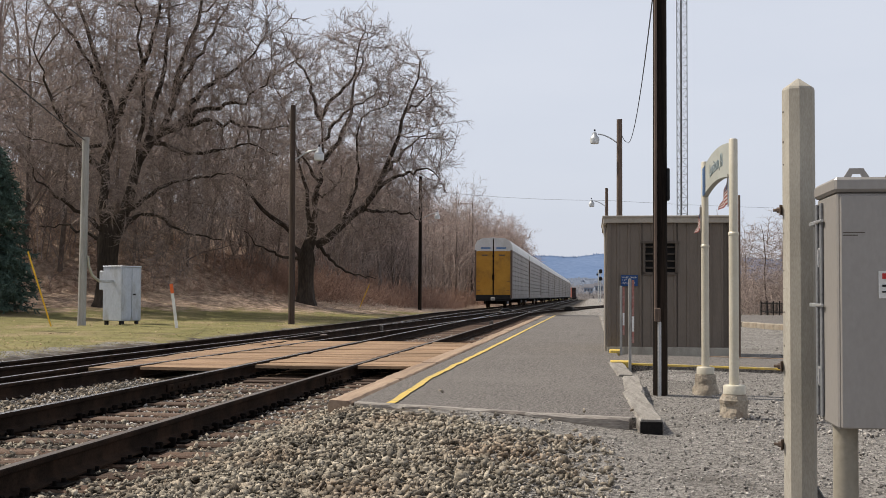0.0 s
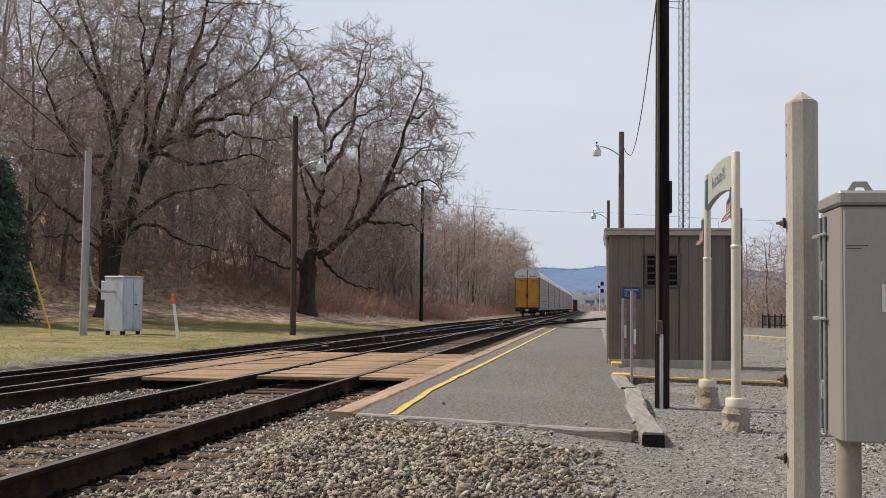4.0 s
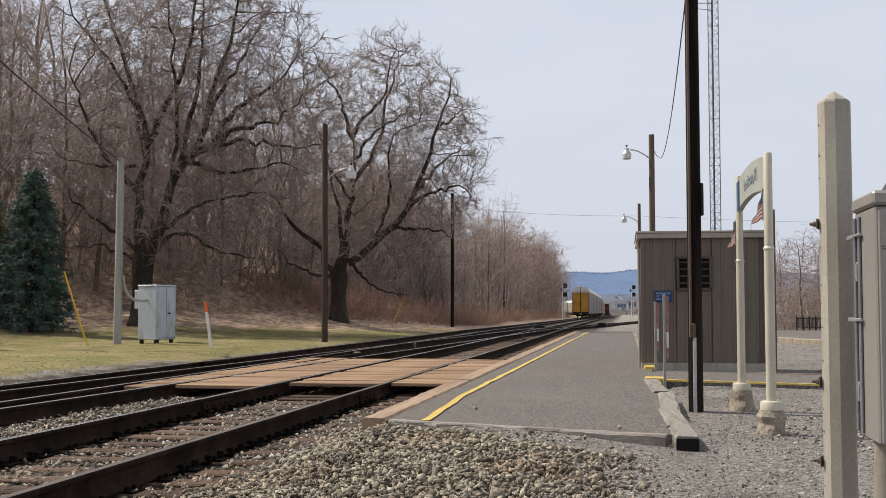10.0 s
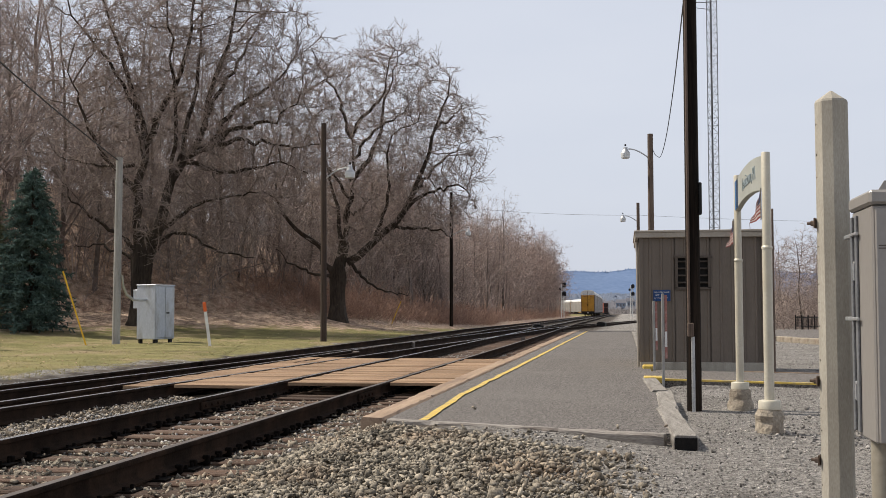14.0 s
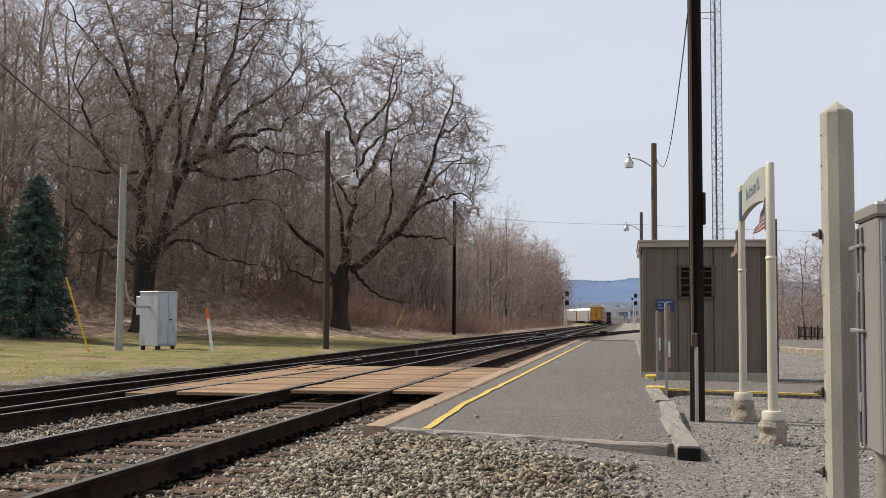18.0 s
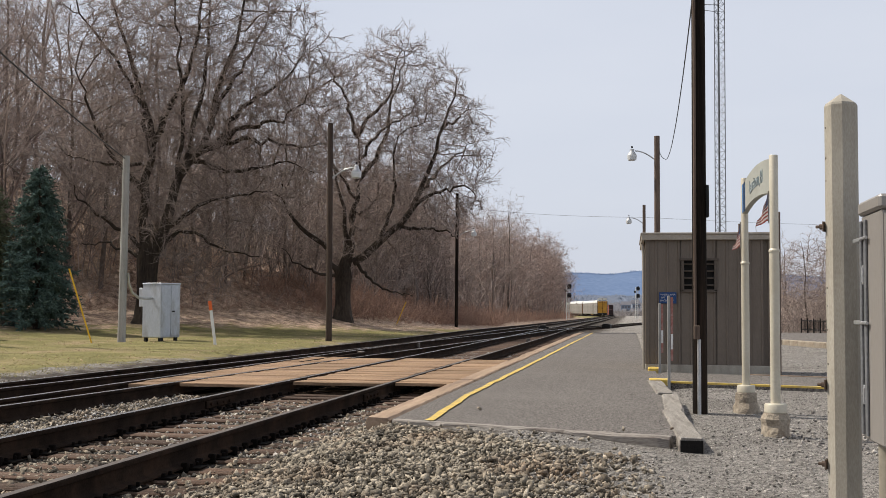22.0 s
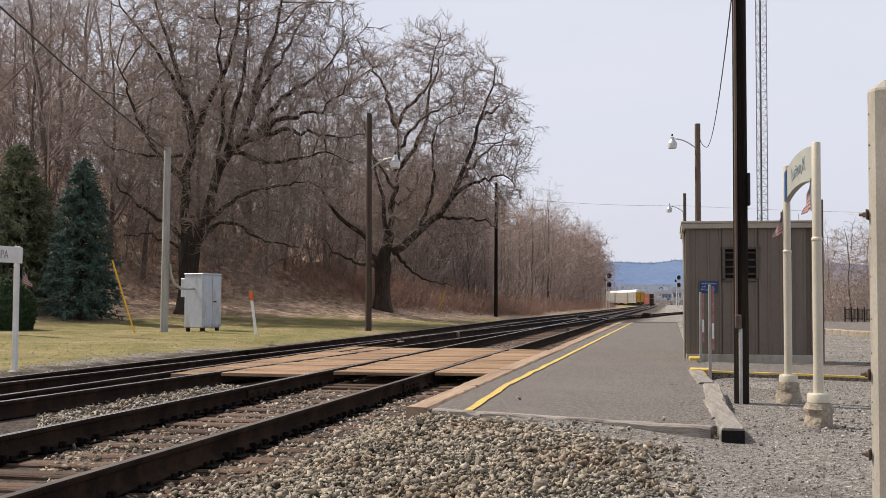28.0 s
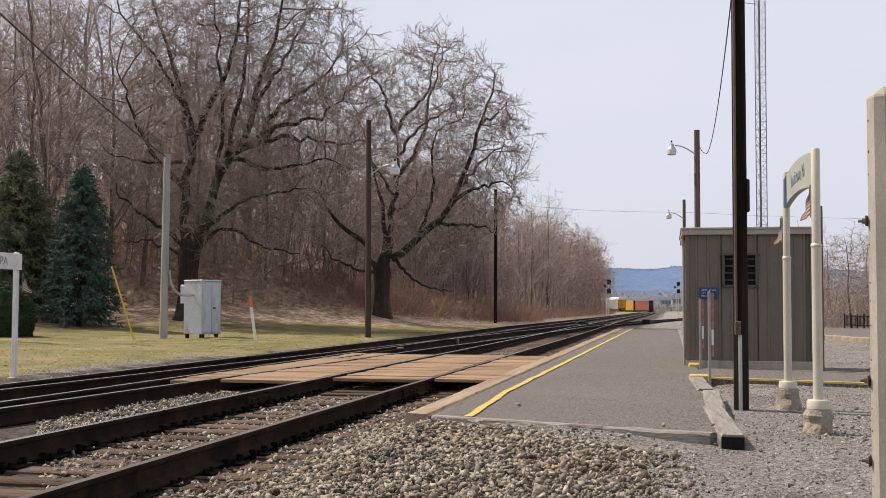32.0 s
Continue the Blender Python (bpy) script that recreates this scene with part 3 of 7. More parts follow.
def ground_z(x, y):
    """Height of the ground sheet."""
    bed = -0.215
    right = -0.15
    t = min(max((x + 2.6) / 2.2, 0), 1)
    z = bed + (right - bed) * t * t * (3 - 2 * t)
    if x < -9.2:
        k = min((-9.2 - x) / 1.2, 1)
        z = bed + (-0.10 - bed) * k
        e = woods_edge(y)
        brow = float(np.interp(y, [-60, 40, 56, 68, 85, 100], [0.75, 0.85, 1.22, 0.8, 0.25, 0.05]))
        s = e - x
        fade = float(np.interp(y, [-60, 250, 330], [1, 1, 0]))
        span = min(16.0, max(e * -1 - 9.5, 1.0))
        q = min(max(1 + s / span, 0), 1)
        z += (brow + 0.1) * q * q * fade
        if s > 0:
            z += fade * min(0.40 * s, 3.6 + 0.22 * s, 12.0)
    z += 0.025 * noise.noise(Vector((x * 0.5, y * 0.5, 0))) * (1 if x > -9 else 2.2)
    if -7.0 < x < -5.2 and y < 17:
        z += 0.035 * float(np.interp(x, [-6.85, -6.66, -5.75, -5.4], [0, 1, 1, 0])) * float(np.interp(y, [4, 6, 14.5, 15.5], [0, 1, 1, 0]))
    if x > -3.3 and 2 < y < 12.5:
        ax = float(np.interp(x, [-2.85, -2.15, -0.6, 0.5, 1.6], [0, 1, 1, 0.35, 0]))
        ay = float(np.interp(y, [3, 6.5, 8.5, 10.6, 12.5], [0, 0.55, 1, 1, 0]))
        z += 0.115 * ax * ay
    if -2.6 < x < 0 and 7.5 < y < 11:
        z += 0.05 * float(np.interp(x, [-2.5, -2.2, -1.2, -0.2], [0, 1, 1, 0])) * float(np.interp(y, [7.6, 9.3, 10.5, 10.8], [0, 1, 1, 0]))
    if x > 0.4 and 13.5 < y < 22:
        z += 0.075 * float(np.interp(y, [13.5, 17, 20, 22], [0, 1, 1, 0])) * min((x - 0.4) / 0.5, 1)
    far = max(0.0, (y - 330) / 1000)
    return z - min(far, 1) * 1.2 - fall(y)


def ground_material():
    m = bpy.data.materials.new("ground_sheet")
    m.use_nodes = True
    n, l = m.node_tree.nodes, m.node_tree.links
    out = n["Material Output"]
    n.remove(n["Principled BSDF"])

    def clone(src):
        """The shader of another material, copied into this tree."""
        made = {}
        for q in src.node_tree.nodes:
            if q.type in ('OUTPUT_MATERIAL',):
                continue
            c = n.new(q.bl_idname)
            for i, s in enumerate(q.inputs):
                if hasattr(s, "default_value") and hasattr(c.inputs[i], "default_value"):
                    c.inputs[i].default_value = s.default_value
            if q.type == 'VALTORGB':
                for e0, e1 in zip(c.color_ramp.elements, q.color_ramp.elements):
                    e0.position, e0.color = e1.position, e1.color
            if q.type == 'MATH':
                c.operation = q.operation
            if q.type == 'MIX':
                c.data_type = q.data_type
            made[q] = c
        for k in src.node_tree.links:
            if k.to_node in made:
                fi = [i for i, s in enumerate(k.from_node.outputs) if s == k.from_socket][0]
                ti = [i for i, s in enumerate(k.to_node.inputs) if s == k.to_socket][0]
                l.new(made[k.from_node].outputs[fi], made[k.to_node].inputs[ti])
        return [c for q, c in made.items() if q.type == 'BSDF_PRINCIPLED'][0].outputs["BSDF"]

    co = n.new("ShaderNodeTexCoord")
    last = clone(M["gravel"])
    for key, attr in (("ballast", "bed"), ("lawn", "lawn"), ("litter", "woods")):
        a = n.new("ShaderNodeAttribute")
        a.attribute_name = attr
        nz = n.new("ShaderNodeTexNoise")
        nz.inputs["Scale"].default_value = 1.6
        nz.inputs["Detail"].default_value = 6.0
        l.new(co.outputs["Object"], nz.inputs["Vector"])
        ad = n.new("ShaderNodeMath")
        ad.operation = 'ADD'
        l.new(a.outputs["Fac"], ad.inputs[0])
        l.new(nz.outputs["Fac"], ad.inputs[1])
        rm = n.new("ShaderNodeMapRange")
        rm.inputs["From Min"].default_value = 0.9
        rm.inputs["From Max"].default_value = 1.1
        l.new(ad.outputs[0], rm.inputs["Value"])
        mx = n.new("ShaderNodeMixShader")
        l.new(rm.outputs["Result"], mx.inputs[0])
        l.new(last, mx.inputs[1])
        l.new(clone(M[key]), mx.inputs[2])
        last = mx.outputs[0]
    l.new(last, out.inputs["Surface"])
    return m


def spread(lo, fine_lo, fine_hi, hi, step, grow=1.18):
    vals = list(np.arange(fine_lo, fine_hi + 1e-6, step))
    s, v = step, fine_lo
    left = []
    while v > lo:
        s *= grow
        v -= s
        left.append(v)
    s, v = step, fine_hi
    right = []
    while v < hi:
        s *= grow
        v += s
        right.append(v)
    return left[::-1] + vals + right


def make_ground():
    xs, ys = spread(-3500, -44, 12, 3500, 0.5), spread(-300, 2, 84, 4800, 0.6, 1.07)
    verts, bed, lawn, woods = [], [], [], []
    for y in ys:
        for x in xs:
            verts.append((x, y, ground_z(x, y)))
            e = woods_edge(y)
            lawn_lo = -9.9 - (0.5 if y < 25 else 0)
            d_bed = np.interp(x, [-10.6, -9.6, -2.6, -0.6], [0, 1, 1, 0]) * 0.5 + 0.26
            bed.append(float(d_bed))
            open_w = float(np.interp(y, [260, 330], [1, 0]))
            lawn.append(0.5 + min(max((lawn_lo - x) / 1.4, -0.5), 0.5))
            woods.append((0.5 + min(max((e - x + (7.0 if y < 62 else 4.0)) / (12.0 if y < 62 else 4.5), -0.5), 0.5)) * open_w)
    nx = len(xs)
    idx = np.arange(len(xs) * len(ys)).reshape(len(ys), nx)
    faces = np.stack([idx[:-1, :-1], idx[:-1, 1:], idx[1:, 1:], idx[1:, :-1]], -1).reshape(-1, 4)
    me = big_mesh("ground", verts, faces, ground_material())
    for name, vals in (("bed", bed), ("lawn", lawn), ("woods", woods)):
        at = me.attributes.new(name, 'FLOAT', 'POINT')
        at.data.foreach_set("value", np.array(vals, dtype=np.float32))
    me.shade_smooth()
    tagged(new("ground", me), "gravel, thin winter lawn and leaf-strewn hillside", "ground", kind="structure")


make_ground()

# ------------------------------------------------------------------ tracks
RAIL = [(-0.07, -0.172), (0.07, -0.172), (0.07, -0.160), (0.018, -0.142), (0.009, -0.125), (0.009, -0.045), (0.034, -0.034), (0.036, -0.010), (0.030, 0.0),
        (-0.030, 0.0), (-0.036, -0.010), (-0.034, -0.034), (-0.009, -0.045), (-0.009, -0.125), (-0.018, -0.142), (-0.07, -0.160)]
HEAD = [(-0.026, 0.0015), (0.026, 0.0015), (0.030, -0.0005), (-0.030, -0.0005)]


def rail_line(centre, y0, y1, step_far=8.0):
    ys = []
    y = y0
    while y < y1:
        ys.append(y)
        y += 1.0 if y < 70 else step_far
    ys.append(y1)
    return [(centre(y), y, -fall(y)) for y in ys]


def rail(track, centre, y0, y1, head):
    line = rail_line(centre, y0, y1)
    r = part("rail", Build().sweep(RAIL, line), M["rail"], track)
    part("rail_head", Build().sweep(HEAD, line), head, r, "worn running surface")
    return r


near_track = thing("near_track", Matrix(), "rusty rails on reddish wooden ties in ballast beside the platform", "track", "railway tracks", "structure")
far_track = thing("far_track", Matrix(), "polished rails on wooden ties along the lawn side", "track", "railway tracks", "structure")
over_track = thing("crossover_track", Matrix(), "crossover rails running from one track to the other", "track", "railway tracks", "structure")
side_track = thing("siding_track", Matrix(), "dark siding rails leading away behind the shed", "track", "railway tracks", "structure")
for s in (-1, 1):
    rail(near_track, lambda y: NEAR_C + s * GAUGE / 2 - dev(y), 1.5, 620, M["rail_top"] if s < 0 else M["rail_dull"])
    rail(far_track, lambda y: FAR_C + s * GAUGE / 2 - dev(y), 1.5, 700, M["rail_top"])
    rail(over_track, lambda y: FAR_C + crossover(y) + s * GAUGE / 2 - dev(y), 1.5, 80, M["rail_top"])
    rail(side_track, lambda y: NEAR_C + s * GAUGE / 2 - dev(y) + float(np.interp(y, [62, 75, 140, 190], [0, 0.5, 7.2, 11.0])), 64, 190, M["rail_dull"])
# guard rails beside the frog
for x0, c in ((-0.11, over_track), (0.11, far_track)):
    part("guard_rail", Build().sweep(RAIL, rail_line(lambda y: FAR_C + GAUGE / 2 + 0.6 + x0 - dev(y) * 0 if x0 < 0 else FAR_C - GAUGE / 2 + 0.11, 21.5, 27.0)), M["rail"], c)


def tie_mesh(length):
    b = Build()
    b.box(-length / 2, length / 2, -0.115, 0.115, -0.36, -0.186, 0.012)
    return b.mesh("tie", M["tie"])


def plate_mesh():
    b = Build()
    b.box(-0.17, 0.17, -0.09, 0.09, -0.186, -0.170, 0.004)
    for sx in (-0.1, 0.1):
        for sy in (-0.06, 0.06):
            b.box(sx - 0.012, sx + 0.012, sy - 0.012, sy + 0.012, -0.17, -0.142, 0.003)
    return b.mesh("tie_plate", M["iron"])


def anchor_mesh():
    b = Build()
    for s in (-1, 1):
        b.box(-0.09, 0.09, min(s * 0.12, s * 0.14), max(s * 0.12, s * 0.14), -0.205, -0.172, 0.004)
        b.box(0.05, 0.105, min(s * 0.116, s * 0.155), max(s * 0.116, s * 0.155), -0.20, -0.128, 0.008)
        b.box(-0.105, -0.05, min(s * 0.116, s * 0.155), max(s * 0.116, s * 0.155), -0.20, -0.128, 0.008)
    return b.mesh("rail_anchor", M["iron"])


TIE, PLATE, ANCHOR = tie_mesh(2.59), plate_mesh(), anchor_mesh()


def lay_ties(track, centre, y0, y1, seed, plates=True):
    rr = random.Random(seed)
    y = y0
    while y < y1:
        t = new("tie", TIE)
        t.parent = track
        t.matrix_basis = pose(centre(y) + rr.uniform(-0.04, 0.04), y, rr.uniform(-0.012, 0.006), 0, rr.uniform(-0.3, 0.3), rr.uniform(-1.2, 1.2))
        if plates and y < 24:
            for s in (-1, 1):
                for name, me in (("tie_plate", PLATE), ("rail_anchor", ANCHOR)):
                    if name == "rail_anchor" and rr.random() < 0.35:
                        continue
                    p = new(name, me)
                    p.parent = track
                    p.matrix_basis = pose(centre(y) + s * GAUGE / 2, y + rr.uniform(-0.015, 0.015), 0, 0, 0, rr.uniform(-2, 2))
        y += 0.53 + rr.uniform(-0.035, 0.035)


lay_ties(near_track, lambda y: NEAR_C - dev(y), 2.4, 62, 1)
lay_ties(far_track, lambda y: FAR_C - dev(y) + min(crossover(y), 3) * 0.3, 9.0, 62, 2)

# wooden crossing between the rails
crossing = thing("pedestrian_crossing", Matrix(), "reddish-brown plank crossing laid level with the rails", "crossing", "", "structure")
rr = random.Random(4)


def cover_strip(x0, x1, y0, y1, zt):
    """Planks laid across between two lines x0(y) and x1(y)."""
    y = y0
    while y < y1:
        w = 0.243 if rr.random() < 0.8 else 0.30
        a0, a1, c0, c1 = x0(y), x0(y + w), x1(y), x1(y + w)
        if min(c0 - a0, c1 - a1) > 0.08:
            b = Build()
            g, t = w / 2 - 0.0055, rr.uniform(-0.012, 0.012)
            vs = [(a0 + t, -g, -0.05), (c0 + t, -g, -0.05), (c1 + t, g, -0.05), (a1 + t, g, -0.05)]
            vs += [(x, q, -0.010) for x, q, _ in vs]
            vs += [(a0 + t + 0.006, -g + 0.006, -0.004), (c0 + t - 0.006, -g + 0.006, -0.004), (c1 + t - 0.006, g - 0.006, -0.004), (a1 + t + 0.006, g - 0.006, -0.004)]
            fs = [(0, 3, 2, 1), (8, 9, 10, 11)] + [(i + o, (i + 1) % 4 + o, (i + 1) % 4 + 4 + o, i + 4 + o) for o in (0, 4) for i in range(4)]
            b.add(vs, fs)
            part("plank", b, M["plank"], crossing, at=pose(0, y + w / 2, zt + rr.uniform(-0.008, 0.006), rr.uniform(-0.6, 0.6), 0, 0))
        y += w


def over_rail(y, side):
    return FAR_C + crossover(y) + side * GAUGE / 2


cover_strip(lambda y: -3.27, lambda y: -2.47, 15.75, 23.6, 0.0)
cover_strip(lambda y: -4.74, lambda y: -3.43, 15.6, 23.6, -0.01)
cover_strip(lambda y: over_rail(y, 1) + 0.085, lambda y: -4.925, 14.9, 23.6, 0.0)
cover_strip(lambda y: max(FAR_C + GAUGE / 2, over_rail(y, -1)) + 0.10, lambda y: over_rail(y, 1) - 0.085, 14.6, 23.6, -0.004)
for x in (-2.9, -4.4, -3.8, -5.8, -5.2):
    part("bearer", Build().box(x - 0.1, x + 0.1, 17.2, 23.4, -0.3, -0.075, 0.01), M["tie"], crossing)

# ------------------------------------------------------------------ platform
FRONT_L, FRONT_R = (-2.42, 10.38), (0.34, 9.50)


def front_y(x):
    return FRONT_L[1] + (x - FRONT_L[0]) / (FRONT_R[0] - FRONT_L[0]) * (FRONT_R[1] - FRONT_L[1])


def worn_timber(x0, x1, y0, y1, z0, z1, seed, along="y", edge=0.022, wear=0.012):
    """A squared timber with rounded, chipped and uneven edges, its length along y or x."""
    rng = random.Random(seed)
    L = (y1 - y0) if along == "y" else (x1 - x0)
    n = max(int(L / 0.09), 4)
    w0, w1 = (x0, x1) if along == "y" else (y0, y1)
    b = Build()
    vs, fs = [], []
    for i in range(n + 1):
        q = i / n
        end = 0.010 if i in (0, n) else 0.0
        d = [wear * noise.noise(Vector((q * L * 4 + seed * 7.3, k * 3.1, seed))) + wear * 0.7 * noise.noise(Vector((q * L * 17, k * 5.3, seed))) for k in range(8)]
        e = [edge * (1 + 0.7 * noise.noise(Vector((q * L * 6, k, seed + 0.5)))) + end + (rng.uniform(0, 0.03) if rng.random() < 0.07 else 0) for k in range(4)]
        ring = [(w0 + e[0], z0), (w1 - e[1], z0), (w1 + d[2] * 0.4 - end, z0 + e[1]), (w1 + d[3] * 0.4 - end, z1 - e[2]), (w1 - e[2], z1 + d[4] * 0.35), (w0 + e[3], z1 + d[5] * 0.35), (w0 + d[6] * 0.4 + end, z1 - e[3]), (w0 + d[7] * 0.4 + end, z0 + e[0])]
        p = (y0 if along == "y" else x0) + L * q
        vs += [(u, p, z) if along == "y" else (p, u, z) for u, z in ring]
    for i in range(n):
        fs += [(i * 8 + k, i * 8 + (k + 1) % 8, (i + 1) * 8 + (k + 1) % 8, (i + 1) * 8 + k) for k in range(8)]
    fs += [tuple(range(8))[::-1], tuple(range(n * 8, n * 8 + 8))]
    b.add(vs, fs)
    return b


platform = thing("platform", Matrix(), "low grey asphalt platform with a timber edge", "platform", "", "structure")
b = Build()
vs, fs = [], []
ny = 60
for i in range(ny + 1):
    for k in range(7):
        x = -2.2 + 2.53 * k / 6 if k < 6 else 0.44
        y0 = front_y(min(x, 0.33)) + 0.1
        y = y0 + (56.5 - y0) * (i / ny) ** 1.5
        vs.append((x, y, 0.006 * noise.noise(Vector((x * 0.9, y * 0.4, 3))) - (0.004 if k < 6 else 0.014)))
for i in range(ny):
    for k in range(6):
        a = i * 7 + k
        fs.append((a, a + 1, a + 8, a + 7))
ring = [k for k in range(7)] + [i * 7 + 6 for i in range(1, ny + 1)] + [ny * 7 + k for k in range(5, -1, -1)] + [i * 7 for i in range(ny - 1, 0, -1)]
o = len(vs)
for q in ring:
    vs.append((vs[q][0], vs[q][1], -0.3))
for i in range(len(ring)):
    j = (i + 1) % len(ring)
    fs.append((ring[i], o + i, o + j, ring[j]))
b.add(vs, fs)
part("surface", b, M["asphalt"], platform)

b = Build()
ys = front_y(-1.87) + 0.09 + (55.4 - front_y(-1.87)) * np.linspace(0, 1, 240) ** 1.5
vs, fs = [], []
for i, y in enumerate(ys):
    x = float(np.interp(y, [10, 13.5, 18, 55], [-1.81, -1.92, -1.90, -1.77])) + 0.022 * noise.noise(Vector((y * 1.1, 5, 0))) + 0.012 * noise.noise(Vector((y * 5.3, 2, 0)))
    w = 0.040 + 0.012 * noise.noise(Vector((y * 2.3, 9, 1)))
    for dx in (-w, w):
        vs.append((x + dx, y, 0.0075 + 0.006 * noise.noise(Vector(((x + dx) * 0.9, y * 0.4, 3)))))
fs = [(2 * i, 2 * i + 1, 2 * i + 3, 2 * i + 2) for i in range(len(ys) - 1)]
b.add(vs, fs)
part("safety_line", b, M["yellow"], platform, "worn yellow painted safety line")

y = 10.36
rr = random.Random(8)
while y < 56:
    L = rr.uniform(2.6, 3.4)
    bb = worn_timber(-2.455 + rr.uniform(-0.012, 0.012), -2.205, y, min(y + L - 0.012, 56.5), -0.17, 0.018 + rr.uniform(-0.006, 0.008), int(y * 10), edge=0.020, wear=0.016) if y < 34 else Build().box(-2.455, -2.205, y, min(y + L - 0.012, 56.5), -0.17, 0.018 + rr.uniform(-0.006, 0.008), 0.014)
    part("edge_timber", bb, M["edge_wood"], platform)
    bb = Build().box(-2.49, -2.23, y + 0.05, min(y + L, 56.5), -0.34, -0.172, 0.014)
    part("lower_timber", bb, M["edge_wood"], platform)
    y += L
# boards across the near end
ang = math.degrees(math.atan2(FRONT_R[1] - FRONT_L[1], FRONT_R[0] - FRONT_L[0]))
part("end_timber", worn_timber(0, 1.72, -0.02, 0.09, -0.15, 0.012, 3, "x", 0.012, 0.014), M["grey_wood_x"], platform, "weathered grey end timber", at=pose(FRONT_L[0] + 0.25, front_y(FRONT_L[0] + 0.25), -0.004, 0, 0.35, ang))
part("end_timber", worn_timber(-0.92, 0, -0.035, 0.09, -0.15, 0.006, 5, "x", 0.014, 0.016), M["grey_wood_x"], platform, "weathered grey end timber", at=pose(FRONT_R[0] - 0.02, FRONT_R[1], -0.012, 0, 0.35, ang))
# stepped side timbers
for x0, y0, L, turn_z, z in ((0.485, 9.32, 2.75, 1.2, 0.005), (0.45, 12.1, 2.3, -1.0, 0.0), (0.43, 14.45, 2.75, 1.6, 0.012)):
    t = part("side_timber", worn_timber(-0.105, 0.105, 0, L, -0.16, 0.0, int(y0 * 3), "y", 0.016, 0.016), M["grey_wood"], platform, "split grey side timber", at=pose(x0, y0, z, 0, 0, turn_z))
    # thin near-black plate over the timber's near end
    part("timber_end", Build().box(-0.088, 0.088, -0.006, 0.004, -0.142, -0.018), M["black_end"], t, "near-black end grain")
for i, y in enumerate(np.arange(20.6, 55, 2.9)):
    part("side_timber", Build().box(0.33, 0.50, y, y + 2.8, -0.2, 0.02 + 0.01 * (i % 3), 0.015), M["grey_wood"], platform)
part("yellow_block", Build().box(0.31, 0.53, 20.12, 20.42, -0.12, 0.05, 0.02), M["yellow"], platform, "yellow-painted step timbers")
part("yellow_end", Build().box(0.28, 0.56, 16.95, 17.3, -0.06, 0.03, 0.01), M["yellow"], platform, "yellow-painted timber end")

# asphalt path that leads from the platform past the shed
path = thing("path", Matrix(), "asphalt path with a yellow painted edge", "path", "", "structure")
part("surface", Build().sweep([(-0.85, -0.2), (-0.85, 0), (1.65, 0), (1.65, -0.2)], [(0.35, 18.97, -0.010), (0.78, 18.84, -0.012), (1.6, 18.6, -0.015), (3.2, 18.1, -0.02), (12, 16.6, -0.04)]), M["asphalt"], path)
part("edge_line", Build().sweep([(1.59, -0.02), (1.59, 0.007), (1.656, 0.005), (1.656, -0.022)], [(0.78, 18.84, -0.012), (1.6, 18.6, -0.015), (3.2, 18.1, -0.02), (12, 16.6, -0.04)]), M["yellow"], path, "worn yellow edge")
part("edge_board", Build().sweep([(-0.93, -0.2), (-0.93, 0.012), (-0.856, 0.012), (-0.856, -0.2)], [(1.6, 18.6, -0.015), (3.2, 18.1, -0.02), (12, 16.6, -0.04)]), M["edge_wood"], path, "pale timber along the back edge")


# ------------------------------------------------------------------ trees
def unit(a):
    return a / np.maximum(np.linalg.norm(a, axis=-1, keepdims=True), 1e-9)


def tubes(P, R, n):
    """Tapered bars: P (b, k, 3) lines, R (b, k) radii, n sides. Returns verts and quads."""
    B, k, _ = P.shape
    t = np.empty_like(P)
    t[:, 1:-1] = P[:, 2:] - P[:, :-2]
    t[:, 0] = P[:, 1] - P[:, 0]
    t[:, -1] = P[:, -1] - P[:, -2]
    t = unit(t)
    ref = np.where(np.abs(t[:, :1, 2:3]) < 0.9, np.array([0.0, 0, 1]), np.array([1.0, 0, 0]))
    a = unit(np.cross(t, np.broadcast_to(ref, t.shape)))
    c = np.cross(t, a)
    th = 2 * np.pi * np.arange(n) / n
    V = P[:, :, None, :] + R[:, :, None, None] * (a[:, :, None, :] * np.cos(th)[None, None, :, None] + c[:, :, None, :] * np.sin(th)[None, None, :, None])
    base = (np.arange(B) * k * n)[:, None, None]
    i = (np.arange(k - 1) * n)[None, :, None]
    j = np.arange(n)[None, None, :]
    j2 = (j + 1) % n
    F = np.stack([base + i + j, base + i + j2, base + i + n + j2, base + i + n + j], -1).reshape(-1, 4)
    return V.reshape(-1, 3), F


def spikes(P, R):
    """Twig tips: three-sided points from line ends, as triangles."""
    B = len(P)
    t = unit(P[:, 1] - P[:, 0])
    ref = np.where(np.abs(t[:, 2:3]) < 0.9, np.array([0.0, 0, 1]), np.array([1.0, 0, 0]))
    a = unit(np.cross(t, ref))
    c = np.cross(t, a)
    th = 2 * np.pi * np.arange(3) / 3
    ring = P[:, 0, None, :] + R[:, 0, None, None] * (a[:, None, :] * np.cos(th)[None, :, None] + c[:, None, :] * np.sin(th)[None, :, None])
    V = np.concatenate([ring, P[:, 1:2]], 1).reshape(-1, 3)
    F = (np.array([(0, 1, 3), (1, 2, 3), (2, 0, 3)])[None] + (np.arange(B) * 4)[:, None, None]).reshape(-1, 3)
    return V, F


def tris(vf):
    v, f = vf
    return v, np.concatenate([f[:, [0, 1, 2]], f[:, [0, 2, 3]]])


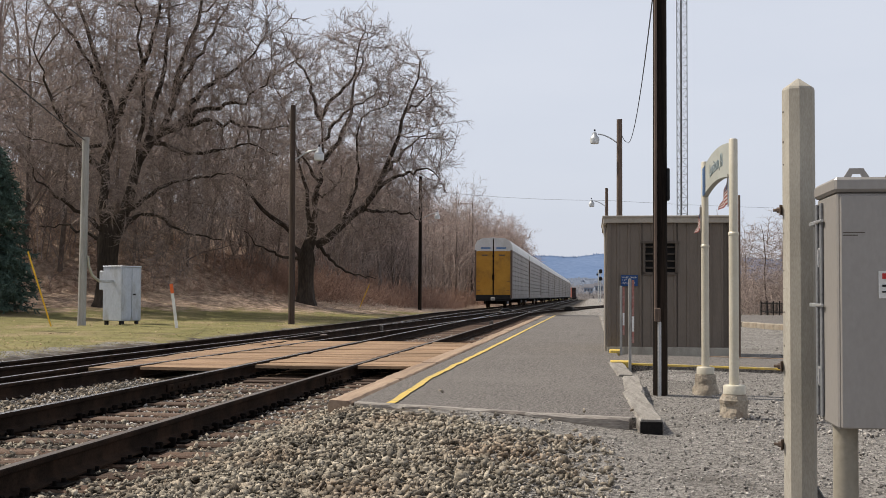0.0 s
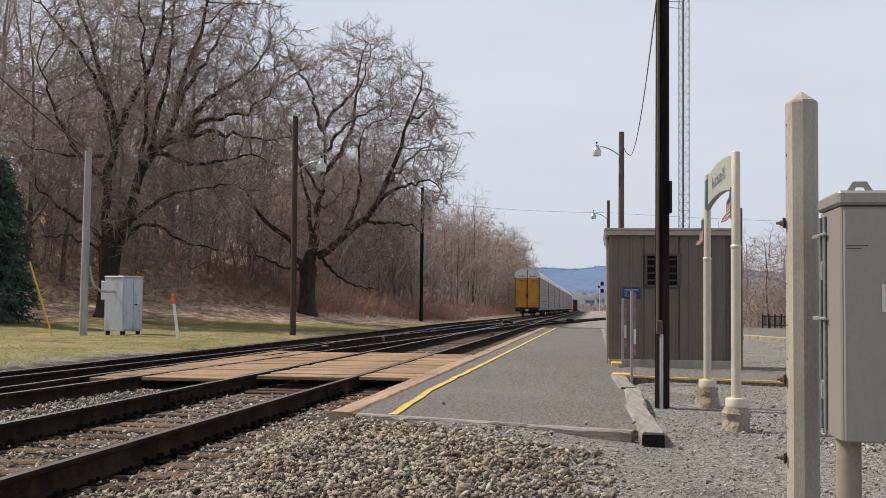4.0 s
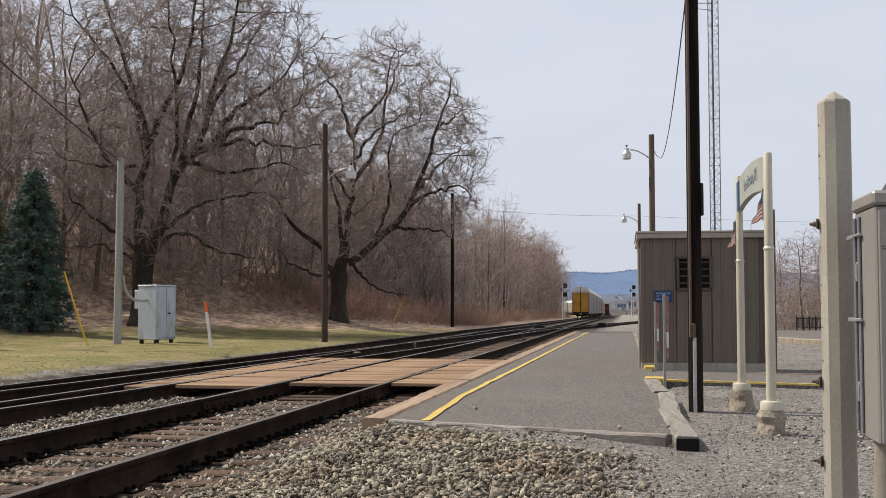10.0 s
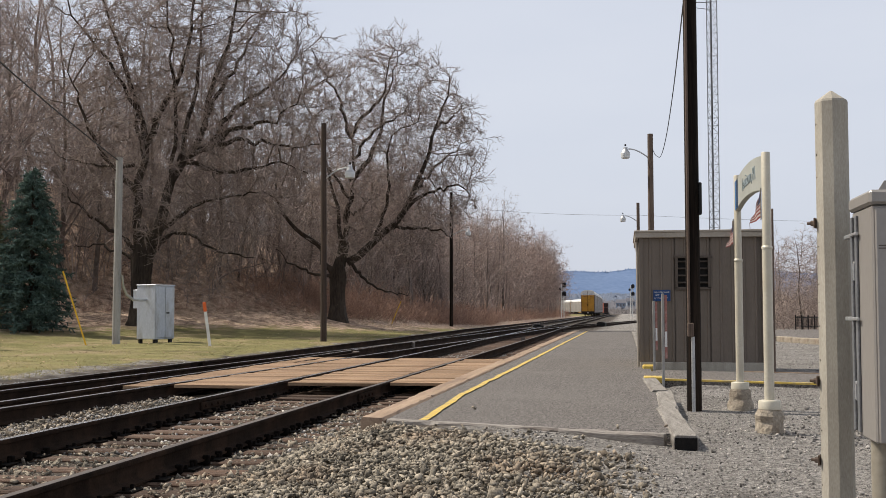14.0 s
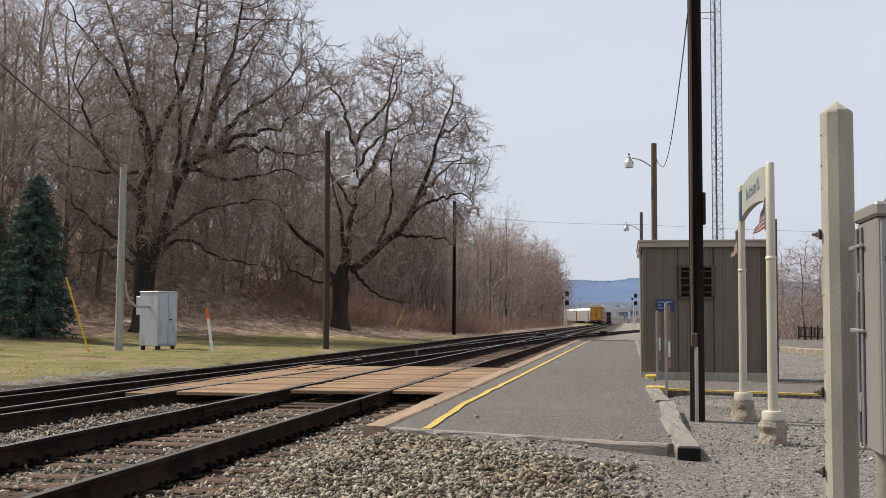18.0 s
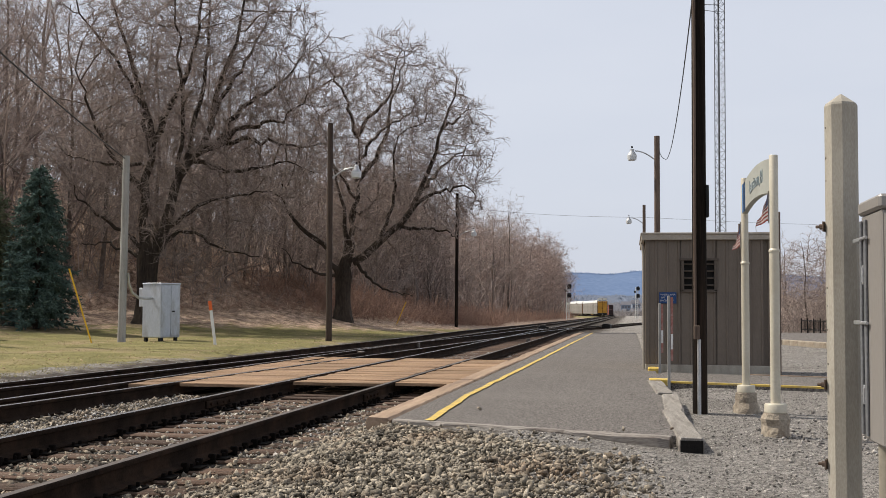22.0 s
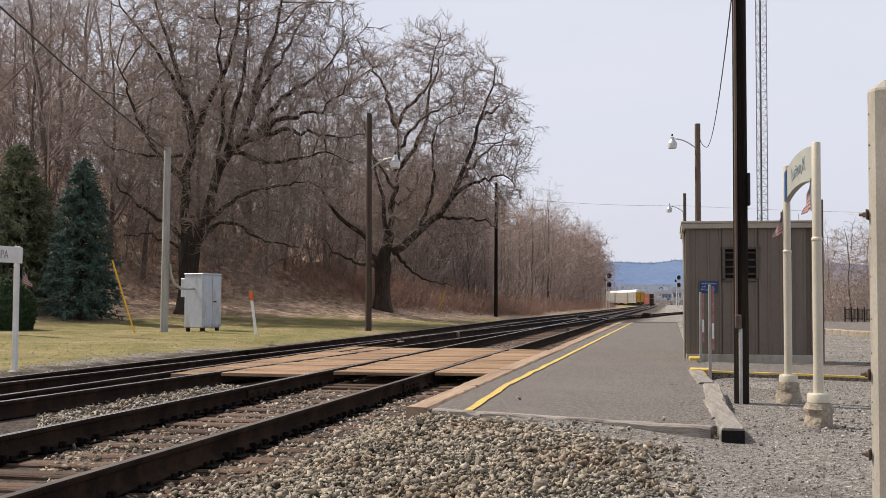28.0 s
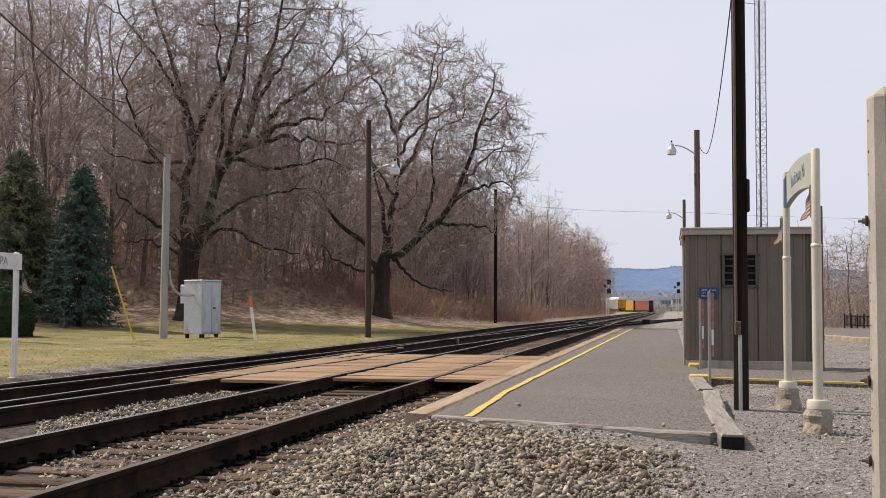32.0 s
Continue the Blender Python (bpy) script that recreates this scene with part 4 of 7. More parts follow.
def sprout(P, R, rng, m, k, ratio, angle, up, wander, thin=0.6, t0=0.2, t1=1.0, rmin=0.006, min_len=0.15):
    """About m children for each line of P, more on the long ones: returns their lines and radii."""
    B, kp, _ = P.shape
    plen = np.linalg.norm(np.diff(P, axis=1), axis=-1).sum(1)
    n = B * m
    share = np.cumsum(plen) / plen.sum()
    rows = np.minimum(np.searchsorted(share, (np.arange(n) + rng.uniform(0, 1, n)) / n), B - 1)
    t = t0 + (t1 - t0) * rng.uniform(0, 1, n)
    f = t * (kp - 1)
    i = np.clip(f.astype(int), 0, kp - 2)
    w = (f - i)[:, None]
    p0 = P[rows, i] * (1 - w) + P[rows, i + 1] * w
    tan = unit(P[rows, i + 1] - P[rows, i])
    r0 = R[rows, i] * (1 - w[:, 0]) + R[rows, i + 1] * w[:, 0]
    perp = unit(np.cross(tan, unit(rng.normal(size=(n, 3)))))
    an = np.radians(rng.uniform(*angle, n))[:, None]
    d = unit(tan * np.cos(an) + perp * np.sin(an) + np.array([0, 0, up]))
    L = np.maximum(np.sqrt(plen[rows] * plen.mean()) * ratio * rng.uniform(0.55, 1.3, n) * (1.2 - 0.6 * t), min_len * rng.uniform(0.7, 1.3, n))
    pts = [p0]
    p = p0
    for q in range(k - 1):
        d = unit(d + rng.normal(scale=wander, size=d.shape) + np.array([0, 0, up * 0.35]))
        p = p + d * (L / (k - 1))[:, None]
        pts.append(p)
    C = np.stack(pts, 1)
    rs = np.maximum(np.minimum(r0 * thin, 0.017 * L + rmin), rmin)
    Rc = rs[:, None] * np.linspace(1, 0.45, k)[None]
    return C, np.maximum(Rc, rmin * 0.6)


def join(lists):
    vs, fs, o = [], [], 0
    for v, f in lists:
        vs.append(v)
        fs.append(f + o)
        o += len(v)
    return np.concatenate(vs), np.concatenate(fs)


def resample(pts, k, rng, jit):
    pts = np.array(pts, dtype=float)
    s = np.concatenate([[0], np.cumsum(np.linalg.norm(np.diff(pts, axis=0), axis=1))])
    t = np.linspace(0, s[-1], k)
    out = np.stack([np.interp(t, s, pts[:, c]) for c in range(3)], 1)
    out[1:-1] = 0.25 * out[:-2] + 0.5 * out[1:-1] + 0.25 * out[2:]
    out[1:] += rng.normal(scale=jit, size=(k - 1, 3))
    return out


def parent_of(parent):
    return np.array([g for g in parent if g >= 0] + [0], dtype=int)


def grow(starts, rng, centre, semi, count, step, reach, kill, up=0.12, rounds=70):
    """Branches that grow from the start points into an egg-shaped crown, each towards the free room round it.
    Returns the pieces as (e, 2, 3) lines, their radii, and how many tips each one carries."""
    pos = np.array(starts, dtype=float)
    parent = [-1] * len(pos)
    q = unit(rng.normal(size=(count, 3))) * (rng.uniform(0.02, 1, count) ** 0.36)[:, None]
    q *= 1 + 0.16 * np.sin(3.1 * q[:, :1] * 2 + 1) * np.cos(2.3 * q[:, 1:2] * 2) + 0.05 * rng.normal(size=(count, 1))
    att = np.array(centre) + q * np.array(semi)
    d = np.full(count, 1e9)
    near = np.zeros(count, dtype=int)
    fresh = np.arange(len(pos))
    for _ in range(rounds):
        new_pos = pos[fresh]
        sq = (new_pos ** 2).sum(1)[None] - 2 * att @ new_pos.T
        k = sq.argmin(1)
        m = np.linalg.norm(att - new_pos[k], axis=1)
        better = m < d
        d[better], near[better] = m[better], fresh[k[better]]
        keep = d > kill
        att, d, near = att[keep], d[keep], near[keep]
        pull = (d < reach) & (np.bincount(parent_of(parent), minlength=len(pos))[near] < 3)
        if not pull.any():
            break
        acc = np.zeros_like(pos)
        np.add.at(acc, near[pull], unit(att[pull] - pos[near[pull]]))
        grown = np.unique(near[pull])
        way = unit(unit(acc[grown]) + rng.normal(scale=0.07, size=(len(grown), 3)) + np.array([0, 0, up]))
        fresh = np.arange(len(pos), len(pos) + len(grown))
        parent += [int(g) for g in grown]
        pos = np.concatenate([pos, pos[grown] + way * step])
        reach = max(reach, step * 3)
        if len(pos) > count * 2.2:
            break
    parent = np.array(parent)
    n = len(pos)
    tips = np.zeros(n)
    kids = np.bincount(parent[parent >= 0], minlength=n)
    tips[kids == 0] = 1
    for i in range(n - 1, -1, -1):
        if parent[i] >= 0:
            tips[parent[i]] += tips[i]
    soft = pos.copy()
    for i in range(n):
        g = parent[i]
        if g >= 0 and kids[i] and parent[g] >= 0:
            soft[g] = soft[g] * 0.7 + 0.15 * (pos[parent[g]] + pos[i])
    e = np.nonzero(parent >= 0)[0]
    return np.stack([soft[parent[e]], soft[e]], 1), tips[e], tips[parent[e]]


def crown_mesh(starts, rng, centre, semi, count, step, reach, kill, rtip, twigs, twig_len, up=0.12, power=0.42):
    """Thick and thin branches and twig points of a grown crown, as two sets of triangles."""
    E, t1, t0 = grow(starts, rng, centre, semi, count, step, reach, kill, up)
    R = np.stack([rtip * np.minimum(t0, t1 * 1.6) ** power, rtip * t1 ** power], 1)
    big = t1 > 7
    thin = np.repeat(np.nonzero(t1 <= 8)[0], twigs)
    w = rng.uniform(0, 1, (len(thin), 1))
    p0 = E[thin, 0] * (1 - w) + E[thin, 1] * w
    way = unit(unit(E[thin, 1] - E[thin, 0]) * 0.85 + unit(rng.normal(size=(len(thin), 3))) * 0.75 + np.array([0, 0, 0.1]))
    p1 = p0 + way * rng.uniform(0.5, 1.3, (len(thin), 1)) * twig_len
    fine = [tris(tubes(E[~big], R[~big], 3)), spikes(np.stack([p0, p1], 1), np.full((len(thin), 2), rtip * 0.85))]
    return tris(tubes(E[big], R[big], 5)), join(fine)


def old_tree(place, limbs, trunk, seed, label, centre, semi, room):
    """A broad old tree: a thick trunk, limbs as (start radius, points), and a crown of ever finer branches."""
    rng = np.random.default_rng(seed)
    t = thing("tree", place, label, "tree")
    K = 15
    L = np.stack([resample(pts, K, rng, 0.07) for r, pts in limbs])
    RR = np.stack([np.maximum(0.60 * r * np.linspace(1, 0.16, K) ** 1.05, 0.022) for r, pts in limbs])
    tb = Build()
    n = 14
    vs, fs = [], []
    for i, (r, x, y, z) in enumerate(trunk):
        for q in range(n):
            a = 2 * math.pi * q / n
            g = r * (1 + 0.12 * math.sin(3 * a + seed) + 0.07 * math.sin(5 * a + i))
            vs.append((x + g * math.cos(a), y + g * math.sin(a), z))
    for i in range(len(trunk) - 1):
        for q in range(n):
            fs.append((i * n + q, i * n + (q + 1) % n, (i + 1) * n + (q + 1) % n, (i + 1) * n + q))
    fs.append(tuple(range((len(trunk) - 1) * n, len(trunk) * n)))
    tb.add(vs, fs)
    part("trunk", tb, M["bark"], t, smooth=True)
    for a in range(len(limbs)):
        v, f = tubes(L[a:a + 1], RR[a:a + 1], 10)
        me = big_mesh("limb", v, f, M["bark"])
        me.shade_smooth()
        part("limb", me, None, t)
    starts = np.concatenate([L[:, 3:].reshape(-1, 3), 0.5 * (L[:, 3:-1] + L[:, 4:]).reshape(-1, 3)])
    E, t1, t0 = grow(starts, rng, centre, semi, room, 0.50, 3.4, 0.46, 0.16)
    R = 0.0120 * np.stack([np.minimum(t0, t1 * 1.6), t1], 1) ** 0.5
    big = t1 > 5
    C, RC = sprout(E[~big], R[~big], rng, 4, 3, 1.35, (22, 58), 0.10, 0.14, 0.75, 0.0, 1.0, 0.0068, 0.35)
    D, RD = sprout(C, RC, rng, 4, 2, 0.50, (25, 62), 0.05, 0.1, 0.8, 0.1, 1.0, 0.0058, 0.2)
    v, f = tubes(E[big], R[big], 5)
    tagged(part("branching", big_mesh("branching", v, f, M["branch"]), None, t), kind="stuff")
    v, f = join([tris(tubes(E[~big], R[~big], 3)), tris(tubes(C, RC, 3)), spikes(D, RD)])
    tagged(part("crown", big_mesh("crown", v, f, M["twig"]), None, t, "fine bare twigs"), kind="stuff")
    return t


def slim_tree(seed, height, k3=6, k4=5, low=0.25):
    """A slender bare woodland tree, as trunk and crown arrays."""
    rng = np.random.default_rng(seed)
    lean = rng.normal(scale=0.05, size=2)
    base = [(0, 0, -0.3)] + [(lean[0] * z + rng.normal(scale=0.12), lean[1] * z + rng.normal(scale=0.12), z) for z in np.linspace(1.5, height, 6)]
    T = resample(base, 9, rng, 0.05)[None]
    RT = np.linspace(height * 0.0115, 0.02, 9)[None]
    A, RA = sprout(T, RT, rng, 17, 4, 0.36, (28, 70), 0.16, 0.18, 0.5, low, 0.98, 0.014)
    Bq, RB = sprout(A, RA, rng, k3, 2, 0.5, (30, 80), 0.07, 0.22, 0.6, 0.12, 1.0, 0.010, 0.5)
    C, RC = sprout(Bq, RB, rng, k4, 2, 0.62, (30, 85), 0.03, 0.2, 0.7, 0.15, 1.0, 0.0082, 0.5)
    return tris(tubes(T, RT, 6)), join([tris(tubes(A, RA, 3)), tris(tubes(Bq, RB, 3)), spikes(C, RC * 1.35)])


def placed(vf, x, y, z, s, a):
    v, f = vf
    c, q = math.cos(a), math.sin(a)
    w = np.empty_like(v)
    w[:, 0] = (v[:, 0] * c - v[:, 1] * q) * s + x
    w[:, 1] = (v[:, 0] * q + v[:, 1] * c) * s + y
    w[:, 2] = v[:, 2] * s + z
    return w, f


# the two old trees at the edge of the lawn: limbs as (radius, depth of the tip, points of (across, up))
def limb(r, deep, *pts):
    n = len(pts) - 1
    return r, [(x, deep * (i / n) ** 1.2, z) for i, (x, z) in enumerate(pts)]


old_tree(pose(-21.2, 47.6, ground_z(-21.2, 47.6) - 0.05, 0, 0, 24),
         [limb(0.40, 0.5, (-0.1, 2.9), (-0.30, 4.6), (-0.20, 5.9), (0.0, 7.4), (0.15, 8.5), (-0.2, 9.8), (-0.5, 11.0), (-0.9, 12.0), (-1.4, 13.0), (-2.0, 15.2)),
          limb(0.27, -1.2, (0.10, 8.2), (0.6, 9.3), (1.0, 10.3), (1.4, 11.0), (1.75, 12.0), (2.0, 13.4), (2.2, 16.2)),
          limb(0.26, -1.4, (-0.25, 5.9), (-0.85, 6.5), (-1.45, 7.2), (-1.8, 7.7), (-2.1, 8.2), (-2.6, 9.2), (-3.2, 10.9)),
          limb(0.15, 1.0, (-0.4, 7.2), (-1.8, 7.2), (-3.0, 7.25), (-3.7, 7.6)),
          limb(0.20, -0.8, (-0.25, 3.4), (-0.95, 4.0), (-1.7, 4.5), (-2.4, 5.0), (-3.0, 5.4), (-3.3, 6.2)),
          limb(0.14, 1.6, (-0.2, 2.8), (-0.9, 3.3), (-2.0, 3.7), (-3.0, 3.6)),
          limb(0.42, -0.5, (0.2, 2.9), (0.75, 4.9), (1.1, 6.4), (1.5, 7.3), (1.85, 7.8), (2.5, 8.5), (2.75, 9.6), (2.9, 10.9), (3.4, 12.1), (3.9, 13.4), (4.1, 15.8)),
          limb(0.30, -1.6, (1.75, 7.6), (3.0, 8.2), (3.7, 8.9), (4.5, 9.0), (5.6, 9.3), (6.6, 10.0)),
          limb(0.22, 0.8, (2.6, 8.0), (4.0, 8.5), (5.4, 8.5), (7.0, 8.3), (8.0, 8.6)),
          limb(0.20, -2.2, (1.9, 7.4), (2.8, 7.1), (3.5, 6.8), (4.3, 7.0), (5.8, 7.3), (7.0, 6.9)),
          limb(0.30, 1.4, (0.6, 4.4), (1.35, 6.9), (1.75, 8.4), (2.1, 9.7), (2.45, 11.5), (2.4, 13.0), (2.6, 16.5)),
          limb(0.24, 1.8, (3.0, 8.4), (4.3, 10.2), (5.5, 11.0), (6.5, 12.0), (7.2, 13.3)),
          limb(0.20, -1.0, (0.25, 3.0), (0.9, 4.0), (1.6, 4.3), (2.8, 3.6), (3.8, 3.2), (4.9, 3.0)),
          limb(0.18, -2.4, (0.9, 4.4), (1.9, 5.2), (3.1, 5.7), (4.3, 5.9), (5.6, 5.8)),
          limb(0.20, 2.2, (0.0, 7.6), (-0.4, 9.8), (-1.6, 11.8), (-3.0, 13.8), (-4.0, 16.2)),
          limb(0.18, -2.6, (1.2, 6.6), (1.4, 9.0), (1.2, 11.6), (0.8, 14.2), (0.6, 17.0)),
          limb(0.18, 3.0, (2.7, 9.4), (3.8, 11.6), (5.0, 14.0), (5.6, 16.4))],
         [(0.82, 0, 0, -0.3), (0.57, 0, 0, 0.3), (0.45, 0, 0, 1.2), (0.43, 0, 0, 2.2), (0.46, 0.03, 0, 2.9), (0.34, 0.05, 0, 3.6), (0.10, 0.08, 0, 4.5)],
         11, "large old bare tree with several dark stems at the lawn's edge", (2.0, -0.1, 10.3), (6.3, 4.8, 8.3), 7800)
SMALLER = Matrix.Diagonal((0.95, 0.95, 0.95, 1))
old_tree(pose(-14.9, 58.0, ground_z(-14.9, 58.0) - 0.05, 0, 0, 14) @ SMALLER,
         [limb(0.32, -0.9, (-0.2, 2.4), (-0.75, 3.4), (-1.1, 4.3), (-1.9, 4.7), (-2.7, 5.4), (-3.3, 6.4), (-3.6, 7.2), (-3.4, 8.4)),
          limb(0.17, -1.6, (-0.3, 2.3), (-1.25, 2.6), (-2.2, 2.9), (-2.9, 3.4), (-3.2, 3.9)),
          limb(0.30, 0.8, (-0.1, 2.9), (0.15, 4.3), (0.05, 5.6), (-0.15, 6.6), (-0.3, 7.5), (-0.6, 8.4), (-1.0, 9.6)),
          limb(0.36, -0.2, (0.2, 3.0), (0.38, 4.7), (0.47, 5.9), (0.63, 7.2), (0.8, 8.4), (0.8, 10.0), (0.7, 10.5)),
          limb(0.20, 0.5, (0.72, 10.2), (0.3, 11.1), (0.15, 12.2), (-0.6, 13.5), (-1.25, 14.7), (-1.6, 15.6)),
          limb(0.20, -0.6, (0.72, 10.3), (1.1, 11.1), (2.2, 12.2), (2.5, 12.6), (2.7, 13.8), (3.1, 15.4)),
          limb(0.26, 1.0, (0.65, 7.7), (1.1, 8.4), (1.7, 9.1), (2.2, 10.0), (2.4, 11.3), (2.6, 12.5), (3.0, 13.8), (3.4, 15.4)),
          limb(0.20, -1.6, (2.0, 4.2), (2.4, 5.6), (2.75, 7.2), (2.8, 8.1), (2.6, 9.4), (2.9, 10.2), (3.6, 10.7), (4.4, 10.9)),
          limb(0.40, -0.8, (0.5, 3.2), (1.9, 4.3), (3.1, 5.3), (3.9, 6.4), (4.3, 7.5), (4.9, 8.8), (5.2, 10.0), (5.4, 10.9), (6.1, 12.2), (6.2, 13.5)),
          limb(0.16, 0.8, (5.4, 10.8), (6.6, 11.6), (7.2, 12.5)),
          limb(0.22, -1.4, (3.8, 6.2), (4.7, 7.0), (5.7, 7.3), (6.6, 7.5), (7.3, 6.9)),
          limb(0.18, -2.2, (3.0, 5.1), (4.4, 5.2), (5.7, 5.0), (6.1, 4.4)),
          limb(0.16, -2.0, (0.8, 3.1), (1.5, 2.2), (2.5, 1.6), (3.8, 1.4)),
          limb(0.20, 2.4, (4.1, 7.0), (5.2, 8.4), (6.4, 9.6), (7.4, 10.4)),
          limb(0.17, 2.0, (0.8, 9.0), (1.9, 10.6), (3.6, 11.8), (4.6, 13.2)),
          limb(0.15, -2.0, (0.6, 6.8), (-0.6, 8.6), (-1.4, 10.6), (-1.9, 12.4)),
          limb(0.14, -0.6, (0.5, 5.8), (1.2, 6.2), (1.7, 6.6))],
         [(0.76, 0, 0, -0.3), (0.53, 0, 0, 0.25), (0.43, 0, 0, 0.9), (0.41, 0, 0, 1.7), (0.44, 0.03, 0, 2.4), (0.32, 0.05, 0, 3.0), (0.10, 0.1, 0, 3.8)],
         23, "spreading old bare tree with forked limbs at the lawn's edge", (2.35, 0, 9.25), (5.9, 4.6, 6.7), 4800)

# woodland on the hillside
SLIM = [slim_tree(100 + i, h, 6, 6, lo) for i, (h, lo) in enumerate(((11, 0.2), (12, 0.12), (13, 0.3), (14.5, 0.34), (12.5, 0.1), (10, 0.06)))]
woods_parts, woods_stems, edge_trees = [], [], 0
rng = np.random.default_rng(5)
SLIM_PARTS = []
for i, (tk, cr) in enumerate(SLIM):
    SLIM_PARTS.append((big_mesh("trunk", tk[0], tk[1], M["stem"]), big_mesh("crown", cr[0], cr[1], M["wood_bark"])))
spots = []
tries = 0
while len(spots) < 205 and tries < 20000:
    tries += 1
    ang = math.radians(rng.uniform(-40, -3.2) if rng.uniform() < 0.8 else rng.uniform(-13, -3.0))
    near_row = rng.uniform() < 0.4
    # first crossing of the wood's edge along this bearing
    d = 30.0
    while d < 290 and math.sin(ang) * d > woods_edge(math.cos(ang) * d):
        d += 1.0
    d += rng.uniform(0, 12) if near_row else rng.uniform(8, 75)
    x, y = math.sin(ang) * d, math.cos(ang) * d
    if y > 272 or x > woods_edge(y) - 0.5:
        continue
    if any((x - a) ** 2 + (y - b) ** 2 < 2.2 for a, b in spots) or (x + 21.2) ** 2 + (y - 47.6) ** 2 < 9 or (x + 14.9) ** 2 + (y - 58) ** 2 < 9:
        continue
    spots.append((x, y))
    z = ground_z(x, y)
    i = int(rng.integers(len(SLIM)))
    s = rng.uniform(0.62, 1.12) * float(np.interp(y, [40, 60, 90, 150, 270], [1.05, 0.92, 0.8, 0.84, 0.8]))
    if x < -24 and y < 75:
        s *= 1.2
    if near_row and woods_edge(y) - x < 9 and edge_trees < 70:
        edge_trees += 1
        t = thing("woodland_tree", pose(x, y, z, 0, 0, rng.uniform(0, 360)), "slender bare brown tree at the edge of the woods", "tree", "trees along the woods")
        t.scale = (s, s, s)
        part("trunk", SLIM_PARTS[i][0], None, t)
        part("crown", SLIM_PARTS[i][1], None, t)
    else:
        a = rng.uniform(0, 6.28)
        woods_stems.append(placed(SLIM[i][0], x, y, z, s, a))
        woods_parts.append(placed(SLIM[i][1], x, y, z, s, a))


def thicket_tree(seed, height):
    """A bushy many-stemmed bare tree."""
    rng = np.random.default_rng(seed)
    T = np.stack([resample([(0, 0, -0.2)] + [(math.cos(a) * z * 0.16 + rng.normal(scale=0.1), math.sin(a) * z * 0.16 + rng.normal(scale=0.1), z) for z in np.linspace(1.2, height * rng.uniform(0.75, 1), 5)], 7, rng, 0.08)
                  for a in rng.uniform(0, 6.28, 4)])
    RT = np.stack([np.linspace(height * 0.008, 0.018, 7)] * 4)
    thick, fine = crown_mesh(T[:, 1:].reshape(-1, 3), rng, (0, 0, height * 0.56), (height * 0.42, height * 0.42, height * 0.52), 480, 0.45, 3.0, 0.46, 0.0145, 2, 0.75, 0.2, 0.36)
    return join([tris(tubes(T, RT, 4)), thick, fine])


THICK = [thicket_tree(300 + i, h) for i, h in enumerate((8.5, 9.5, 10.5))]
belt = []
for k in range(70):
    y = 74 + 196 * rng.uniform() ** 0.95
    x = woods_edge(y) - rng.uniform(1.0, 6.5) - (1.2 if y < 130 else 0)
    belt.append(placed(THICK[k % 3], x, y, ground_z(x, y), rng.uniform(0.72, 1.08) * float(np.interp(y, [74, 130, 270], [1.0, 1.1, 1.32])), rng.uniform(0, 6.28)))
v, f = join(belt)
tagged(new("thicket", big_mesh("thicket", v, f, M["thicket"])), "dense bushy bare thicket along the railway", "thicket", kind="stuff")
for k in range(24):          # saplings between the trees of the slope
    ang = math.radians(rng.uniform(-39, -11.5))
    d = 30.0
    while d < 290 and math.sin(ang) * d > woods_edge(math.cos(ang) * d):
        d += 1.0
    d += rng.uniform(2.5, 34)
    x, y = math.sin(ang) * d, math.cos(ang) * d
    woods_parts.append(placed(THICK[k % 3], x, y, ground_z(x, y), rng.uniform(0.4, 0.85), rng.uniform(0, 6.28)))
for k in range(40):          # taller trees behind the thicket
    y = 78 + 192 * rng.uniform() ** 1.1
    x = woods_edge(y) - rng.uniform(0.6, 9.0)
    a, s, i = rng.uniform(0, 6.28), rng.uniform(0.66, 0.94) * float(np.interp(y, [78, 130, 270], [1.0, 1.12, 1.3])), (0, 1, 4, 5)[k % 4]
    z = ground_z(x, y)
    woods_stems.append(placed(SLIM[i][0], x, y, z, s, a))
    woods_parts.append(placed(SLIM[i][1], x, y, z, s, a))
v, f = join(woods_parts)
tagged(new("woods", big_mesh("woods", v, f, M["wood_bark"])), "bare grey-brown woods covering the hillside", "woods", kind="stuff")
v, f = join(woods_stems)
tagged(new("woods_stems", big_mesh("woods_stems", v, f, M["stem"])), "dark slender stems of the woods on the hillside", "woods", kind="stuff")


def brush_lines(n, place, hmin, hmax, r, seed, lean=0.8):
    rng = np.random.default_rng(seed)
    xy = np.array([place(rng) for _ in range(n)])
    z = np.array([ground_z(x, y) for x, y in xy])
    h = rng.uniform(hmin, hmax, n)
    d = unit(np.stack([rng.normal(scale=lean, size=n), rng.normal(scale=lean, size=n), np.ones(n)], 1))
    p0 = np.column_stack([xy, z - 0.05])
    p1 = p0 + d * (h * 0.55)[:, None]
    d2 = unit(d + rng.normal(scale=0.5, size=(n, 3)))
    p2 = p1 + d2 * (h * 0.5)[:, None]
    P = np.stack([p0, p1, p2], 1)
    R = np.outer(np.full(n, r) * rng.uniform(0.7, 1.3, n), [1, 0.8, 0.4])
    C, RC = sprout(P, R, rng, 7, 2, 0.45, (25, 75), 0.1, 0.2, 0.7, 0.15, 1.0, r * 0.55, 0.3)
    return join([tris(tubes(P, R, 3)), spikes(C, RC * 1.3)])


def at_edge(rng):
    u = rng.uniform() ** 1.6
    y = 60 + 207 * u
    return woods_edge(y) - rng.uniform(-1.0, 3.6), y


